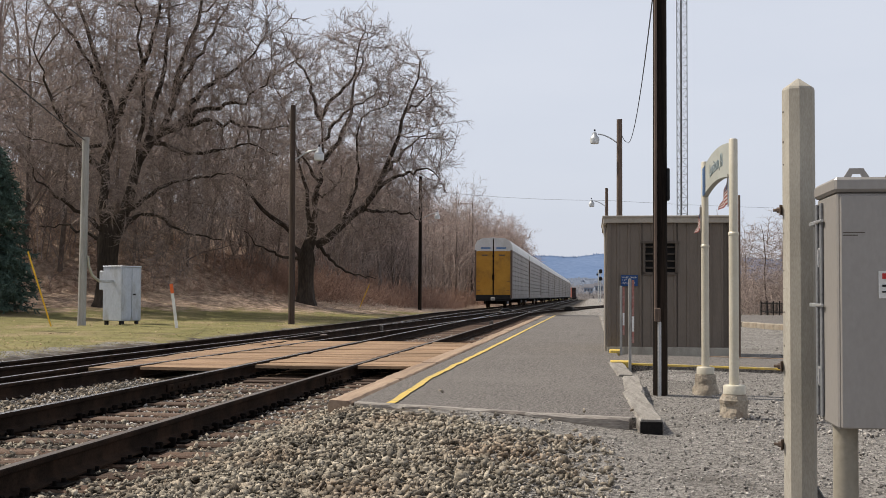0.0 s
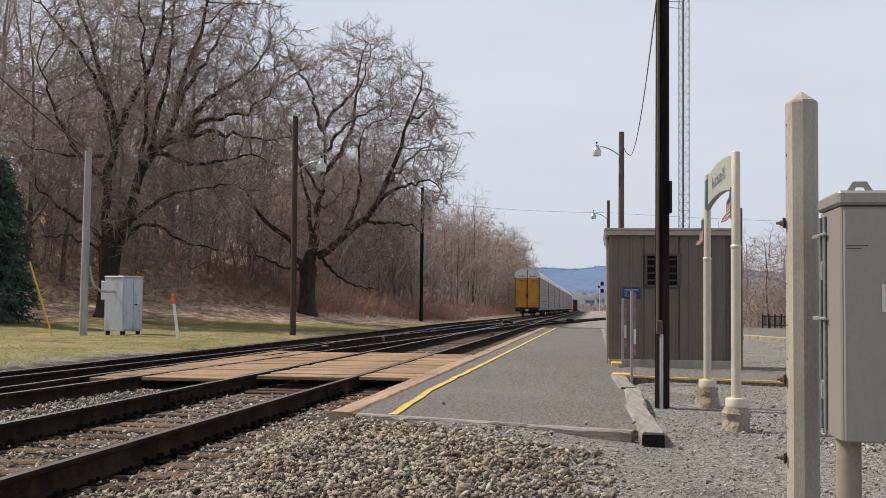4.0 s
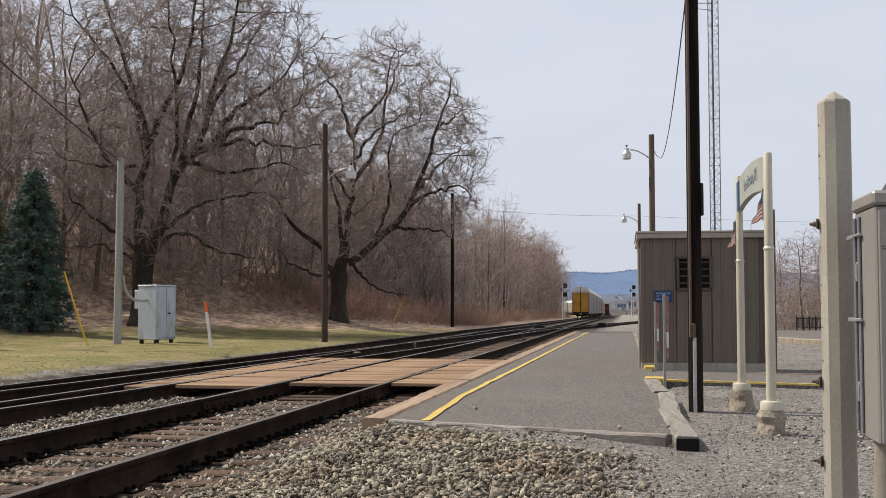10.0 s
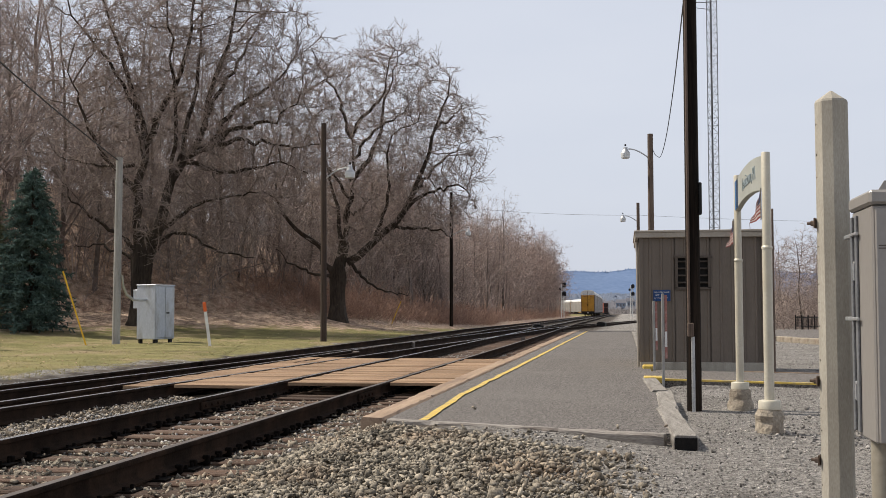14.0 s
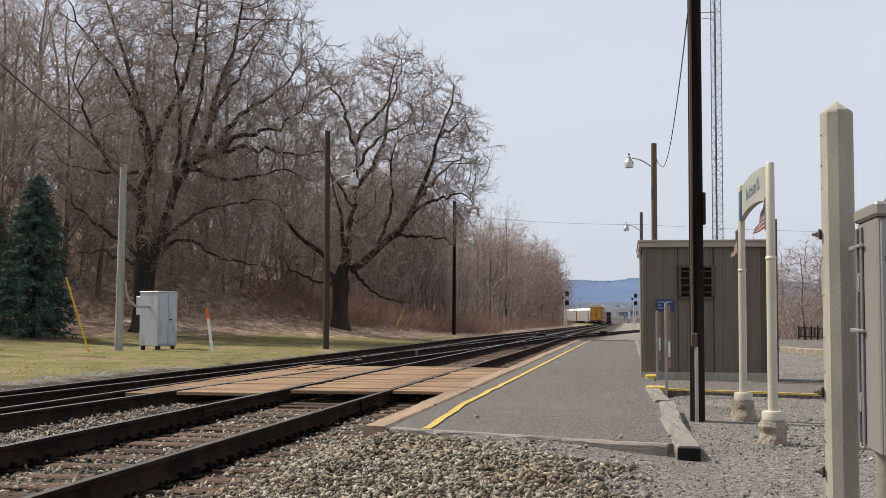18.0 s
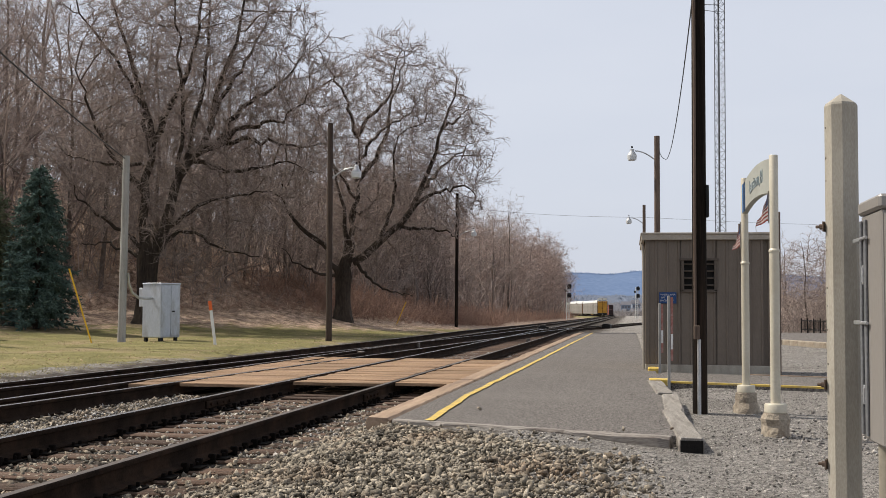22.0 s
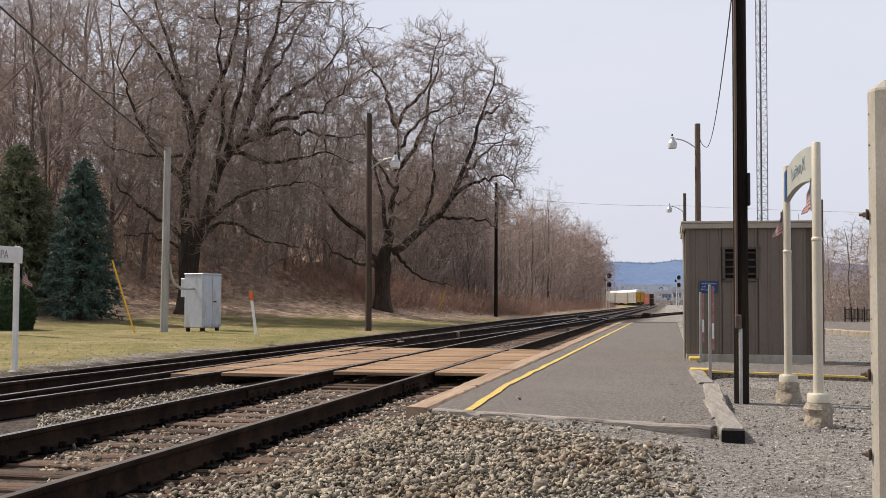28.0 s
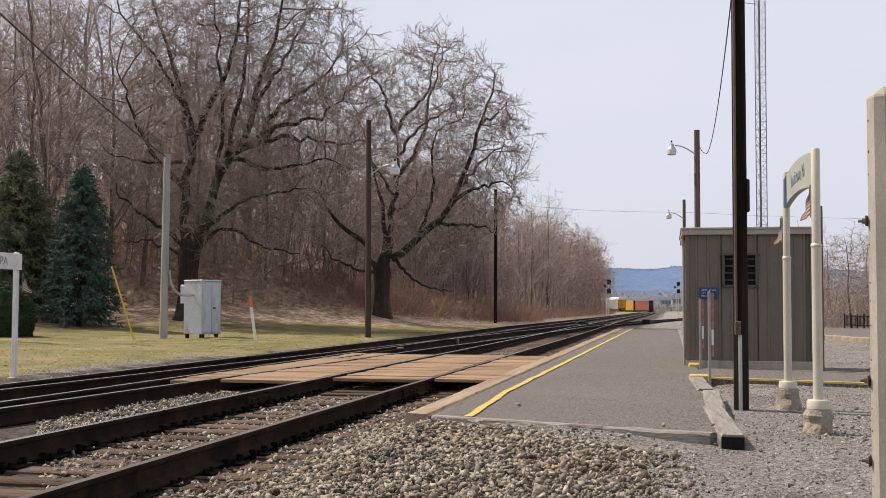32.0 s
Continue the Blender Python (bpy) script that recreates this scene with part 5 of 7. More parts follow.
def at_left_edge(rng):
    y = rng.uniform(30, 60)
    return woods_edge(y) - rng.uniform(-0.3, 14.0), y


def in_woods(rng):
    """A spot a little way inside the woods, along a bearing from the platform."""
    ang = math.radians(-39 + 35.5 * rng.uniform() ** 0.9)
    d = 30.0
    while d < 280 and math.sin(ang) * d > woods_edge(math.cos(ang) * d):
        d += 1.5
    d += 1.0 + 24 * rng.uniform() ** 1.3
    return math.sin(ang) * d, math.cos(ang) * d


v, f = brush_lines(1300, in_woods, 1.8, 7.5, 0.026, 35, 0.32)
tagged(new("saplings", big_mesh("saplings", v, f, M["wood_bark"])), "tangled bare saplings filling the woods", "saplings", kind="stuff")


def at_brow(rng):
    y = rng.uniform(40, 63)
    return woods_edge(y) - rng.uniform(-1.5, 8.0), y


def at_foot(rng):
    y = rng.uniform(57, 100)
    return woods_edge(y) - rng.uniform(-2.2, 2.4), y


v, f = join([brush_lines(2300, at_foot, 0.5, 1.7, 0.0105, 39), brush_lines(4300, at_edge, 0.5, 1.9, 0.0105, 31), brush_lines(1300, at_brow, 0.3, 1.1, 0.010, 37, 1.1)])
tagged(new("brush", big_mesh("brush", v, f, M["brush"])), "tangled reddish-brown brush along the foot of the woods", "brush", kind="stuff")
v, f = join([brush_lines(750, at_left_edge, 0.4, 1.7, 0.012, 33)])
tagged(new("undergrowth", big_mesh("undergrowth", v, f, M["wood_bark"])), "thin grey undergrowth on the leafy slope", "undergrowth", kind="stuff")


def spruce(place, height, width, seed, label, foliage):
    """A spruce: trunk and tiers of drooping boughs set with needle sprays."""
    rng = np.random.default_rng(seed)
    t = thing("spruce", place, label, "tree", "spruces on the lawn")
    b = Build()
    b.tube([(0, 0, -0.3), (0, 0, height * 0.5), (0, 0, height)], [0.14, 0.08, 0.01], 8)
    part("trunk", b, M["bark"], t)
    n = 460
    u = rng.uniform(0, 1, n) ** 0.95
    z0 = 0.10 + u * (height - 0.15)
    reach = width / 2 * (1 - u) ** 0.62 * rng.uniform(0.72, 1.08, n) * np.interp(u, [0, 0.12], [0.8, 1.0]) + 0.08
    az = rng.uniform(0, 2 * np.pi, n)
    out = np.stack([np.cos(az), np.sin(az), np.zeros(n)], 1)
    k = 6
    s = np.linspace(0, 1, k)
    P = np.stack([out * (reach * q)[:, None] + np.array([0, 0, 1.0]) * (z0 + reach * (0.25 * q - 0.30 * q * q))[:, None] for q in s], 1)
    R = np.outer(np.full(n, 0.016), np.linspace(1, 0.3, k))
    v, f = tubes(P, R, 3)
    part("framework", big_mesh("framework", v, f, M["bark"]), None, t)
    C, _ = sprout(P, R, rng, 16, 2, 0.24, (25, 65), -0.10, 0.12, 1.0, 0.15, 1.0, 0.02, 0.2)
    RC = np.outer(rng.uniform(0.022, 0.042, len(C)), [1.0, 0.3])
    D, RD = sprout(C, RC, rng, 3, 2, 0.5, (30, 70), 0.0, 0.1, 1.0, 0.05, 0.95, 0.02, 0.09)
    v, f = join([tris(tubes(C, RC, 3)), spikes(D, np.full(RD.shape, 0.024))])
    part("needles", big_mesh("needles", v, f, foliage), None, t, "drooping needle sprays")


spruce(pose(-23.4, 42.0, ground_z(-23.4, 42.0)), 6.6, 3.5, 3, "dense dark blue-green spruce on the lawn", M["needles"])
spruce(pose(-26.6, 42.6, ground_z(-26.6, 42.6)), 7.0, 5.2, 4, "broad dull olive-green spruce on the lawn", M["needles_olive"])


def hedge(place, w, h, seed):
    rng = np.random.default_rng(seed)
    t = thing("clipped_shrub", place, "rounded clipped dark evergreen shrub on the lawn", "shrub")
    b = Build()
    b.lathe([(w * 0.40, -0.1), (w * 0.46, h * 0.3), (w * 0.43, h * 0.6), (w * 0.30, h * 0.86), (0.05, h * 0.95)], n=14)
    part("core", b, M["hedge"], t)
    n = 3400
    u = rng.uniform(0, 1, n)
    az = rng.uniform(0, 2 * np.pi, n)
    r = np.interp(u, [0, 0.3, 0.6, 0.86, 1.0], np.array([0.42, 0.48, 0.455, 0.33, 0.03]) * w) * rng.uniform(0.96, 1.05, n)
    p = np.stack([r * np.cos(az), r * np.sin(az), u * h], 1)
    d = unit(np.stack([np.cos(az), np.sin(az), np.full(n, 0.5)], 1) + rng.normal(scale=0.5, size=(n, 3)))
    P = np.stack([p - d * 0.04, p + d * 0.03, p + d * 0.09], 1)
    v, f = tubes(P, np.outer(rng.uniform(0.016, 0.03, n), [0.4, 1, 0.2]), 3)
    part("leaves", big_mesh("leaves", v, f, M["hedge"]), None, t)


hedge(pose(-22.4, 34.8, ground_z(-22.4, 34.8)), 2.4, 1.75, 6)


# ------------------------------------------------------------------ lawn side
def gz(x, y):
    return ground_z(x, y)


def lamp_arm(pole, z, side, reach, label="galvanised street lamp on a curved arm", tilt=0):
    """A curved arm with a lamp head, from the pole's axis at height z towards side (unit x)."""
    pts = [(side * reach * q, 0, z + 0.42 * math.sin(q * math.pi * 0.5) + tilt * q) for q in np.linspace(0.06, 1, 9)]
    arm = part("lamp_arm", Build().tube(pts, 0.026, 8), M["galv"], pole, label, True)
    x, _, zz = pts[-1]
    part("lamp_head", Build().lathe([(0.05, 0.22), (0.085, 0.20), (0.095, 0.10), (0.13, 0.06), (0.165, 0.01), (0.18, -0.02)], (x + side * 0.12, 0, zz - 0.14), 14), M["galv"], arm, smooth=True)
    part("lamp_lens", Build().lathe([(0.182, 0.0), (0.188, -0.05), (0.168, -0.20), (0.13, -0.22)], (x + side * 0.12, 0, zz - 0.16), 14), M["lamp_glass"], arm, "ribbed clear lens", True)
    part("photocell", Build().lathe([(0.035, 0), (0.035, 0.06), (0.02, 0.08)], (x + side * 0.12, 0, zz + 0.12), 10), M["black"], arm)


def utility_pole(x, y, top, r0, r1, m, label, lean=0.0, lamp=None, group="utility poles"):
    z = gz(x, y)
    t = thing("utility_pole", pose(x, y, z, 0, lean, 0), label, "pole", group)
    h = top - z
    part("shaft", Build().tube([(0, 0, -0.4), (0, 0, h * 0.5), (0, 0, h)], [r0, (r0 + r1) / 2, r1], 14), m, t, smooth=True)
    if lamp:
        lamp_arm(t, lamp[0] - z, lamp[1], lamp[2])
    return t


lawn_pole = utility_pole(-16.75, 35.6, 6.15, 0.14, 0.115, M["pole_grey"], "weathered grey pole on the lawn beside the signal case", 0.3)
utility_pole(-10.62, 39.3, 7.75, 0.115, 0.092, M["pole_umber"], "slim dark brown pole with a street lamp by the tracks", -0.2, (5.7, 1, 0.85))
utility_pole(-11.15, 73.0, 8.75, 0.12, 0.10, M["pole_dark"], "slim dark pole with a street lamp by the tracks", 0, (5.85, 1, 1.0))
utility_pole(-20.3, 30.6, 12.5, 0.12, 0.105, M["grey_wood"], "brown pole at the end of the lawn", 0)

case = thing("signal_case", pose(-16.06, 37.2, gz(-16.06, 37.2), 0, 0, 68), "pale grey metal signal case with twin doors on short legs", "cabinet")
part("body", Build().box(-0.46, 0.46, -0.44, 0.44, 0.14, 1.98, 0.02), M["case"], case)
part("lid", Build().box(-0.475, 0.475, -0.47, 0.455, 1.97, 2.02, 0.015), M["case"], case)
for sx in (-1, 1):
    d = part("door", Build().box(min(0.012 * sx, 0.44 * sx), max(0.012 * sx, 0.44 * sx), -0.462, -0.441, 0.2, 1.93, 0.008), M["case"], case)
    if sx > 0:
        part("handle", Build().box(0.05, 0.18, -0.49, -0.463, 1.02, 1.07, 0.006), M["black"], d, "dark latch handle")
for sx in (-0.36, 0.36):
    for sy in (-0.34, 0.34):
        part("leg", Build().box(sx - 0.05, sx + 0.05, sy - 0.05, sy + 0.05, -0.1, 0.14), M["black"], case)
part("junction_box", Build().box(-0.42, -0.12, 0.441, 0.66, 1.2, 1.85, 0.015), M["case"], case)
part("conduit", Build().tube([(-16.15, 36.85, 1.39), (-16.32, 36.55, 1.36), (-16.46, 36.25, 1.38), (-16.56, 35.95, 1.55), (-16.58, 35.7, 1.85), (-16.57, 35.6, 2.2)], 0.045, 8), M["galv"], case, "curved grey conduit", True, case.matrix_basis.inverted())

guy = thing("guy_guard", pose(-16.9, 33.8, gz(-16.9, 33.8)), "leaning yellow plastic guy-wire guard on the lawn", "marker")
part("guard", Build().tube([(0, 0, -0.05), (-0.66, -0.35, 2.35)], 0.026, 8), M["guard_yellow"], guy, smooth=True)
part("guy_wire", Build().tube([(-0.66, -0.35, 2.35), (-1.95, -1.0, 7.0)], 0.004, 5), M["black"], guy)
stake = thing("marker_stake", pose(-13.1, 63.1, gz(-13.1, 63.1)), "thin leaning yellowed stake beside the reddish brush", "marker")
part("stake", Build().tube([(0, 0, -0.05), (0.55, 0.1, 1.3)], 0.024, 8), M["guard_yellow"], stake, smooth=True)
mk = thing("marker_post", pose(-12.75, 33.7, gz(-12.75, 33.7), 0, -8, 10), "leaning white marker post with an orange top", "marker")
part("post", Build().box(-0.045, 0.045, -0.02, 0.02, -0.1, 1.14, 0.008), M["white"], mk)
part("cap", Build().box(-0.05, 0.05, -0.025, 0.025, 1.08, 1.38, 0.008), M["orange"], mk, "orange plastic cap")


def letters(text, size, material, name="lettering", depth=0.003):
    cu = bpy.data.curves.new(name, 'FONT')
    cu.body = text
    cu.size = size
    cu.extrude = depth
    cu.offset = -0.012 * size
    cu.align_x = 'CENTER'
    cu.align_y = 'CENTER'
    tmp = bpy.data.objects.new(name, cu)
    scene.collection.objects.link(tmp)
    bpy.context.view_layer.update()
    me = bpy.data.meshes.new_from_object(tmp.evaluated_get(bpy.context.evaluated_depsgraph_get()))
    bpy.data.objects.remove(tmp)
    me.materials.clear()
    me.materials.append(material)
    return me


def glyphs(me, parent, at):
    """Sets each letter of a lettering mesh as a part of its own."""
    root = list(range(len(me.vertices)))

    def top(i):
        while root[i] != i:
            root[i] = root[root[i]]
            i = root[i]
        return i

    for e in me.edges:
        root[top(e.vertices[0])] = top(e.vertices[1])
    islands = {}
    for i in range(len(root)):
        islands.setdefault(top(i), []).append(i)
    spans = sorted((min(me.vertices[i].co.x for i in q), max(me.vertices[i].co.x for i in q), q) for q in islands.values())
    merged = []
    for lo, hi, q in spans:
        if merged and lo < merged[-1][1] - 0.3 * (hi - lo):
            merged[-1] = (merged[-1][0], max(hi, merged[-1][1]), merged[-1][2] + q)
        else:
            merged.append((lo, hi, list(q)))
    for lo, hi, q in merged:
        at_new = {old: k for k, old in enumerate(q)}
        g = bpy.data.meshes.new("letter")
        g.from_pydata([me.vertices[i].co[:] for i in q], [], [[at_new[i] for i in p.vertices] for p in me.polygons if p.vertices[0] in at_new])
        g.materials.append(me.materials[0])
        part("letter", g, None, parent, at=at)


def flag(parent, at, fly, hoist):
    """A small striped flag that hangs limp from a short upright stick: each stripe is a solid piece."""
    stick = part("flag_stick", Build().tube([(0, 0, -hoist - 0.02), (0, 0, 0.03)], 0.006, 6), M["grey_wood"], parent, "small flag on a thin stick", at=at)
    nst, ks = 13, 7
    for i in range(nst):
        b = Build()
        vs, fs = [], []
        for k in range(ks + 1):
            q = k / ks
            for u in (i / nst, (i + 1) / nst):
                w = fly * (0.45 + 0.55 * min(u * 1.6, 1))
                x = -w * q - 0.004
                z = -hoist * u * (1 - 0.12 * q) - hoist * q * (0.62 - 0.30 * u)
                y = 0.022 * math.sin(7 * q + 4 * u) * q
                for th in (-0.002, 0.002):
                    vs.append((x, y + th, z))
        for k in range(ks):
            a = k * 4
            fs += [(a, a + 2, a + 6, a + 4), (a + 1, a + 5, a + 7, a + 3), (a, a + 4, a + 5, a + 1), (a + 2, a + 3, a + 7, a + 6)]
        fs += [(0, 1, 3, 2), (ks * 4, ks * 4 + 2, ks * 4 + 3, ks * 4 + 1)]
        b.add(vs, fs)
        part("stripe", b, M["flag_red"] if i % 2 == 0 else M["flag_white"], stick)
    b = Build()
    vs, fs = [], []
    for k in range(4):
        q = 0.26 * k / 3
        for u in (0.0, 0.40):
            w = fly * (0.45 + 0.55 * min(u * 1.6, 1))
            for th in (-0.006, 0.006):
                vs.append((-w * q - 0.004, 0.022 * math.sin(7 * q + 4 * u) * q + th, -hoist * u * (1 - 0.12 * q) - hoist * q * (0.62 - 0.30 * u)))
    for k in range(3):
        a = k * 4
        fs += [(a, a + 2, a + 6, a + 4), (a + 1, a + 5, a + 7, a + 3), (a, a + 4, a + 5, a + 1), (a + 2, a + 3, a + 7, a + 6)]
    fs += [(0, 1, 3, 2), (12, 14, 15, 13)]
    b.add(vs, fs)
    part("canton", b, M["flag_blue"], stick, "blue canton")
    return stick


# flat station sign on the lawn side
ls = thing("station_sign", pose(-9.95, 15.9, gz(-9.95, 15.9)), "flat white station name sign on square posts", "sign", "station signs")
for yy in (0.0, -2.6):
    part("post", Build().box(-0.035, 0.035, yy - 0.035, yy + 0.035, -0.2, 1.97, 0.006), M["white"], ls)
    part("footing", Build().lathe([(0.1, -0.2), (0.1, 0.03), (0.06, 0.05)], (0, yy, 0), 12), M["concrete"], ls)
pn = part("panel", Build().box(0.037, 0.06, -2.66, 0.06, 1.70, 1.95, 0.005), M["white"], ls)
glyphs(letters("Lewistown, PA", 0.18, M["cabinet"]), pn, Matrix.Translation((0.064, -0.88, 1.82)) @ Euler((radians(90), 0, radians(90))).to_matrix().to_4x4())
part("emblem", Build().box(0.061, 0.066, -2.6, -2.3, 1.72, 1.93), M["blue"], pn)
flag(ls, pose(0.08, 0.05, 1.62, 0, 0, 180), 0.15, 0.24)

# ------------------------------------------------------------------ platform side
tall = thing("utility_pole", pose(0.80, 13.5, gz(0.8, 13.5)), "tall black creosoted pole with a conduit beside the platform", "pole", "utility poles")
part("shaft", Build().tube([(0, 0, -0.3), (0, 0, 4), (0, 0, 9.2)], [0.086, 0.080, 0.072], 18), M["pole_dark"], tall, smooth=True)
part("conduit", Build().tube([(-0.055, -0.07, 0.95), (-0.05, -0.072, 8.4)], 0.018, 8), M["pole_brown"], tall, smooth=True)
part("ground_pipe", Build().tube([(-0.015, -0.115, -0.1), (-0.015, -0.115, 0.86)], 0.022, 10), M["galv"], tall, "grey metal pipe", True)
part("junction_box", Build().box(-0.075, -0.005, -0.17, -0.085, 0.86, 1.02, 0.008), M["pole_brown"], tall)
part("side_box", Build().box(0.072, 0.112, -0.05, 0.05, 2.28, 2.66, 0.01), M["black"], tall, "small black metal box")

rl1 = utility_pole(1.07, 45.0, 7.95, 0.125, 0.11, M["pole_brown"], "brown pole with a street lamp behind the shed", 0, None)
lamp_arm(rl1, 7.1, -1, 0.85)
rl2 = utility_pole(0.93, 74.0, 7.95, 0.12, 0.1, M["pole_brown"], "brown pole with a street lamp down the platform", 0, None)
lamp_arm(rl2, 6.9, -1, 0.85)
utility_pole(7.3, 78, 7.0, 0.1, 0.09, M["pole_brown"], "brown pole far behind the shed", 0, None)


def wire(a, b, sag, r, label):
    n = 24
    pts = []
    for i in range(n + 1):
        q = i / n
        p = Vector(a).lerp(Vector(b), q)
        p.z -= sag * 4 * q * (1 - q)
        pts.append(p)
    tagged(part("cable", Build().tube(pts, r, 5, False), M["black"]), label, "cable", "overhead cables")


wire((1.34, 44.6, 7.0), (0.92, 13.5, 6.4), 1.1, 0.011, "thin black cable drooping between two poles")
wire((-16.75, 35.6, 6.05), (-8.0, 4.9, 6.8), 0.25, 0.018, "black cable running from the grey pole")
wire((1.14, 45.0, 7.4), (1.34, 44.6, 7.0), 0.08, 0.013, "loop of black cable at a lamp pole")
wire((-13.5, 90, 9.4), (0.93, 74, 7.15), 0.2, 0.009, "thin cable crossing the tracks")
wire((0.93, 74, 7.15), (30, 82, 7.1), 0.3, 0.007, "thin cable running on behind the shed")

slim = thing("slim_pole", pose(2.565, 20.3, gz(2.565, 20.3)), "slim dark pole standing beside the shed's corner", "pole")
part("shaft", Build().tube([(0, 0, -0.2), (0, 0, 2.86)], 0.02, 8), M["pole_brown"], slim, smooth=True)

# arched station sign
sg = thing("station_sign", pose(1.335, 10.95, -0.15), "beige arched station name sign on two round posts", "sign", "station signs")
SP = 2.72
for yy, topz in ((0.0, 2.64), (SP, 2.74)):
    p = part("post", Build().lathe([(0.046, 0.30), (0.046, 1.75), (0.041, 1.755), (0.041, topz), (0.036, topz + 0.008)], (0, yy, 0), 18), M["beige"], sg, smooth=True)
    part("collar", Build().lathe([(0.098, 0.235), (0.103, 0.24), (0.103, 0.31), (0.095, 0.32), (0.05, 0.325)], (0, yy, 0), 18), M["beige"], p, smooth=True)
    part("band", Build().lathe([(0.048, 1.73), (0.052, 1.735), (0.052, 1.75), (0.043, 1.765)], (0, yy, 0), 18), M["beige"], p)
    fb = Build().lathe([(0.16, -0.30), (0.15, -0.02), (0.14, 0.06), (0.118, 0.12), (0.12, 0.18), (0.108, 0.235), (0.08, 0.236)], (0, yy, 0), 13)
    fb.v = [(p[0] + 0.03 * noise.noise(Vector(p) * 9), p[1] + 0.03 * noise.noise(Vector(p) * 9 + Vector((5, 0, 0))), p[2]) for p in fb.v]
    part("footing", fb, M["footing"], sg, "rough crumbling concrete footing")
b = Build()
vs, fs = [], []
nk = 16
for k in range(nk + 1):
    q = k / nk
    y = 0.05 + (SP - 0.1) * q
    rise = 0.13 * 4 * q * (1 - q) - 0.02 + 0.06 * q
    for x in (-0.03, 0.03):
        for z in (2.30, 2.63):
            vs.append((x, y, z + rise * 0.55))
for k in range(nk):
    a = k * 4
    fs += [(a, a + 1, a + 5, a + 4), (a + 2, a + 6, a + 7, a + 3), (a + 1, a + 3, a + 7, a + 5), (a, a + 4, a + 6, a + 2)]
fs += [(0, 2, 3, 1), (nk * 4, nk * 4 + 1, nk * 4 + 3, nk * 4 + 2)]
b.add(vs, fs)
pn = part("panel", b, M["panel_grey"], sg)
me = letters("Lewistown, PA", 0.21, M["sign_letter"])
for q in me.vertices:          # follow the arch
    u = (SP / 2 - q.co.x - 0.16) / SP
    q.co.y += 0.13 * 0.55 * 4 * u * (1 - u)
glyphs(me, pn, Matrix.Translation((-0.034, SP / 2 - 0.16, 2.47)) @ Euler((radians(90), 0, radians(-90))).to_matrix().to_4x4())
part("emblem", Build().box(-0.036, -0.031, SP - 0.36, SP - 0.07, 2.33, 2.66, 0.0), M["emblem"], pn, "blue emblem panel")
FLAGS = [flag(sg, pose(-0.05, 0.0, 2.28), 0.118, 0.25), flag(sg, pose(-0.05, SP, 2.20), 0.110, 0.25)]

# concrete post in front
cp = thing("concrete_post", pose(1.051, 5.92, gz(1.045, 5.92) - 0.055, 0, 0, -25), "weathered chamfered concrete post with a pyramid top", "post")
b = Build()
w, c = 0.0755, 0.049
prof = [(w - c, -w), (w, -w + c), (w, w - c), (w - c, w), (-w + c, w), (-w, w - c), (-w, -w + c), (-w + c, -w)]
vs, fs = [], []
for z, s in ((-0.4, 1), (2.25, 1), (2.262, 0.93), (2.31, 0.08)):
    vs += [(x * s, y * s, z) for x, y in prof]
for i in range(3):
    fs += [(i * 8 + k, i * 8 + (k + 1) % 8, (i + 1) * 8 + (k + 1) % 8, (i + 1) * 8 + k) for k in range(8)]
fs.append(tuple(range(24, 32)))
b.add(vs, fs)
part("shaft", b, M["concrete"], cp)
for z, q in ((2.14, 0.0052), (1.985, 0.0062), (1.87, 0.004), (1.52, 0.0045), (1.33, 0.005), (1.24, 0.0035), (1.12, 0.0045), (0.95, 0.0055), (0.71, 0.004), (0.60, 0.005), (0.33, 0.004)):
    x = -0.0705 + 0.35 * q
    part("hole", Build().tube([(x, -0.1 - x - 0.0043, z), (x + 0.0012, -0.1 - x - 0.0031, z)], q, 7), M["vent"], cp, "small dark form hole")
for z in (1.64, 0.845, 0.45):
    bt = part("bolt", Build().tube([(-0.078, -0.02, z), (-0.125, -0.02, z)], 0.008, 8), M["pole_brown"], cp)
    part("nut", Build().tube([(-0.088, -0.02, z), (-0.106, -0.02, z)], 0.014, 6), M["pole_brown"], bt)
    part("washer", Build().box(-0.087, -0.081, -0.045, 0.005, z - 0.026, z + 0.026, 0.002), M["pole_brown"], bt)

# grey cabinet on a pipe
cb = thing("equipment_cabinet", pose(1.085, 5.18, gz(1.5, 5.4) - 0.045), "grey steel equipment cabinet with lifting eyes on a pipe post", "cabinet")
Z0 = 0.615
part("body", Build().box(0.0, 0.86, 0.012, 0.44, Z0, Z0 + 1.045, 0.008), M["cabinet"], cb)
part("lid", Build().box(-0.014, 0.874, -0.012, 0.455, Z0 + 1.045, Z0 + 1.11, 0.012), M["cabinet"], cb)
dr = part("door", Build().box(0.012, 0.85, -0.008, 0.011, Z0 + 0.004, Z0 + 1.03, 0.004), M["cabinet"], cb)
part("warning_label", Build().box(0.170, 0.31, -0.0135, -0.0085, Z0 + 0.575, Z0 + 0.695), M["white"], dr, "white notice plate")
part("warning_mark", Build().box(0.185, 0.295, -0.016, -0.014, Z0 + 0.660, Z0 + 0.685), M["red"], dr, "red notice stripe")
part("notice_line", Build().box(0.185, 0.29, -0.016, -0.014, Z0 + 0.625, Z0 + 0.635).box(0.185, 0.27, -0.016, -0.014, Z0 + 0.600, Z0 + 0.607), M["black"], dr, "dark notice lines")
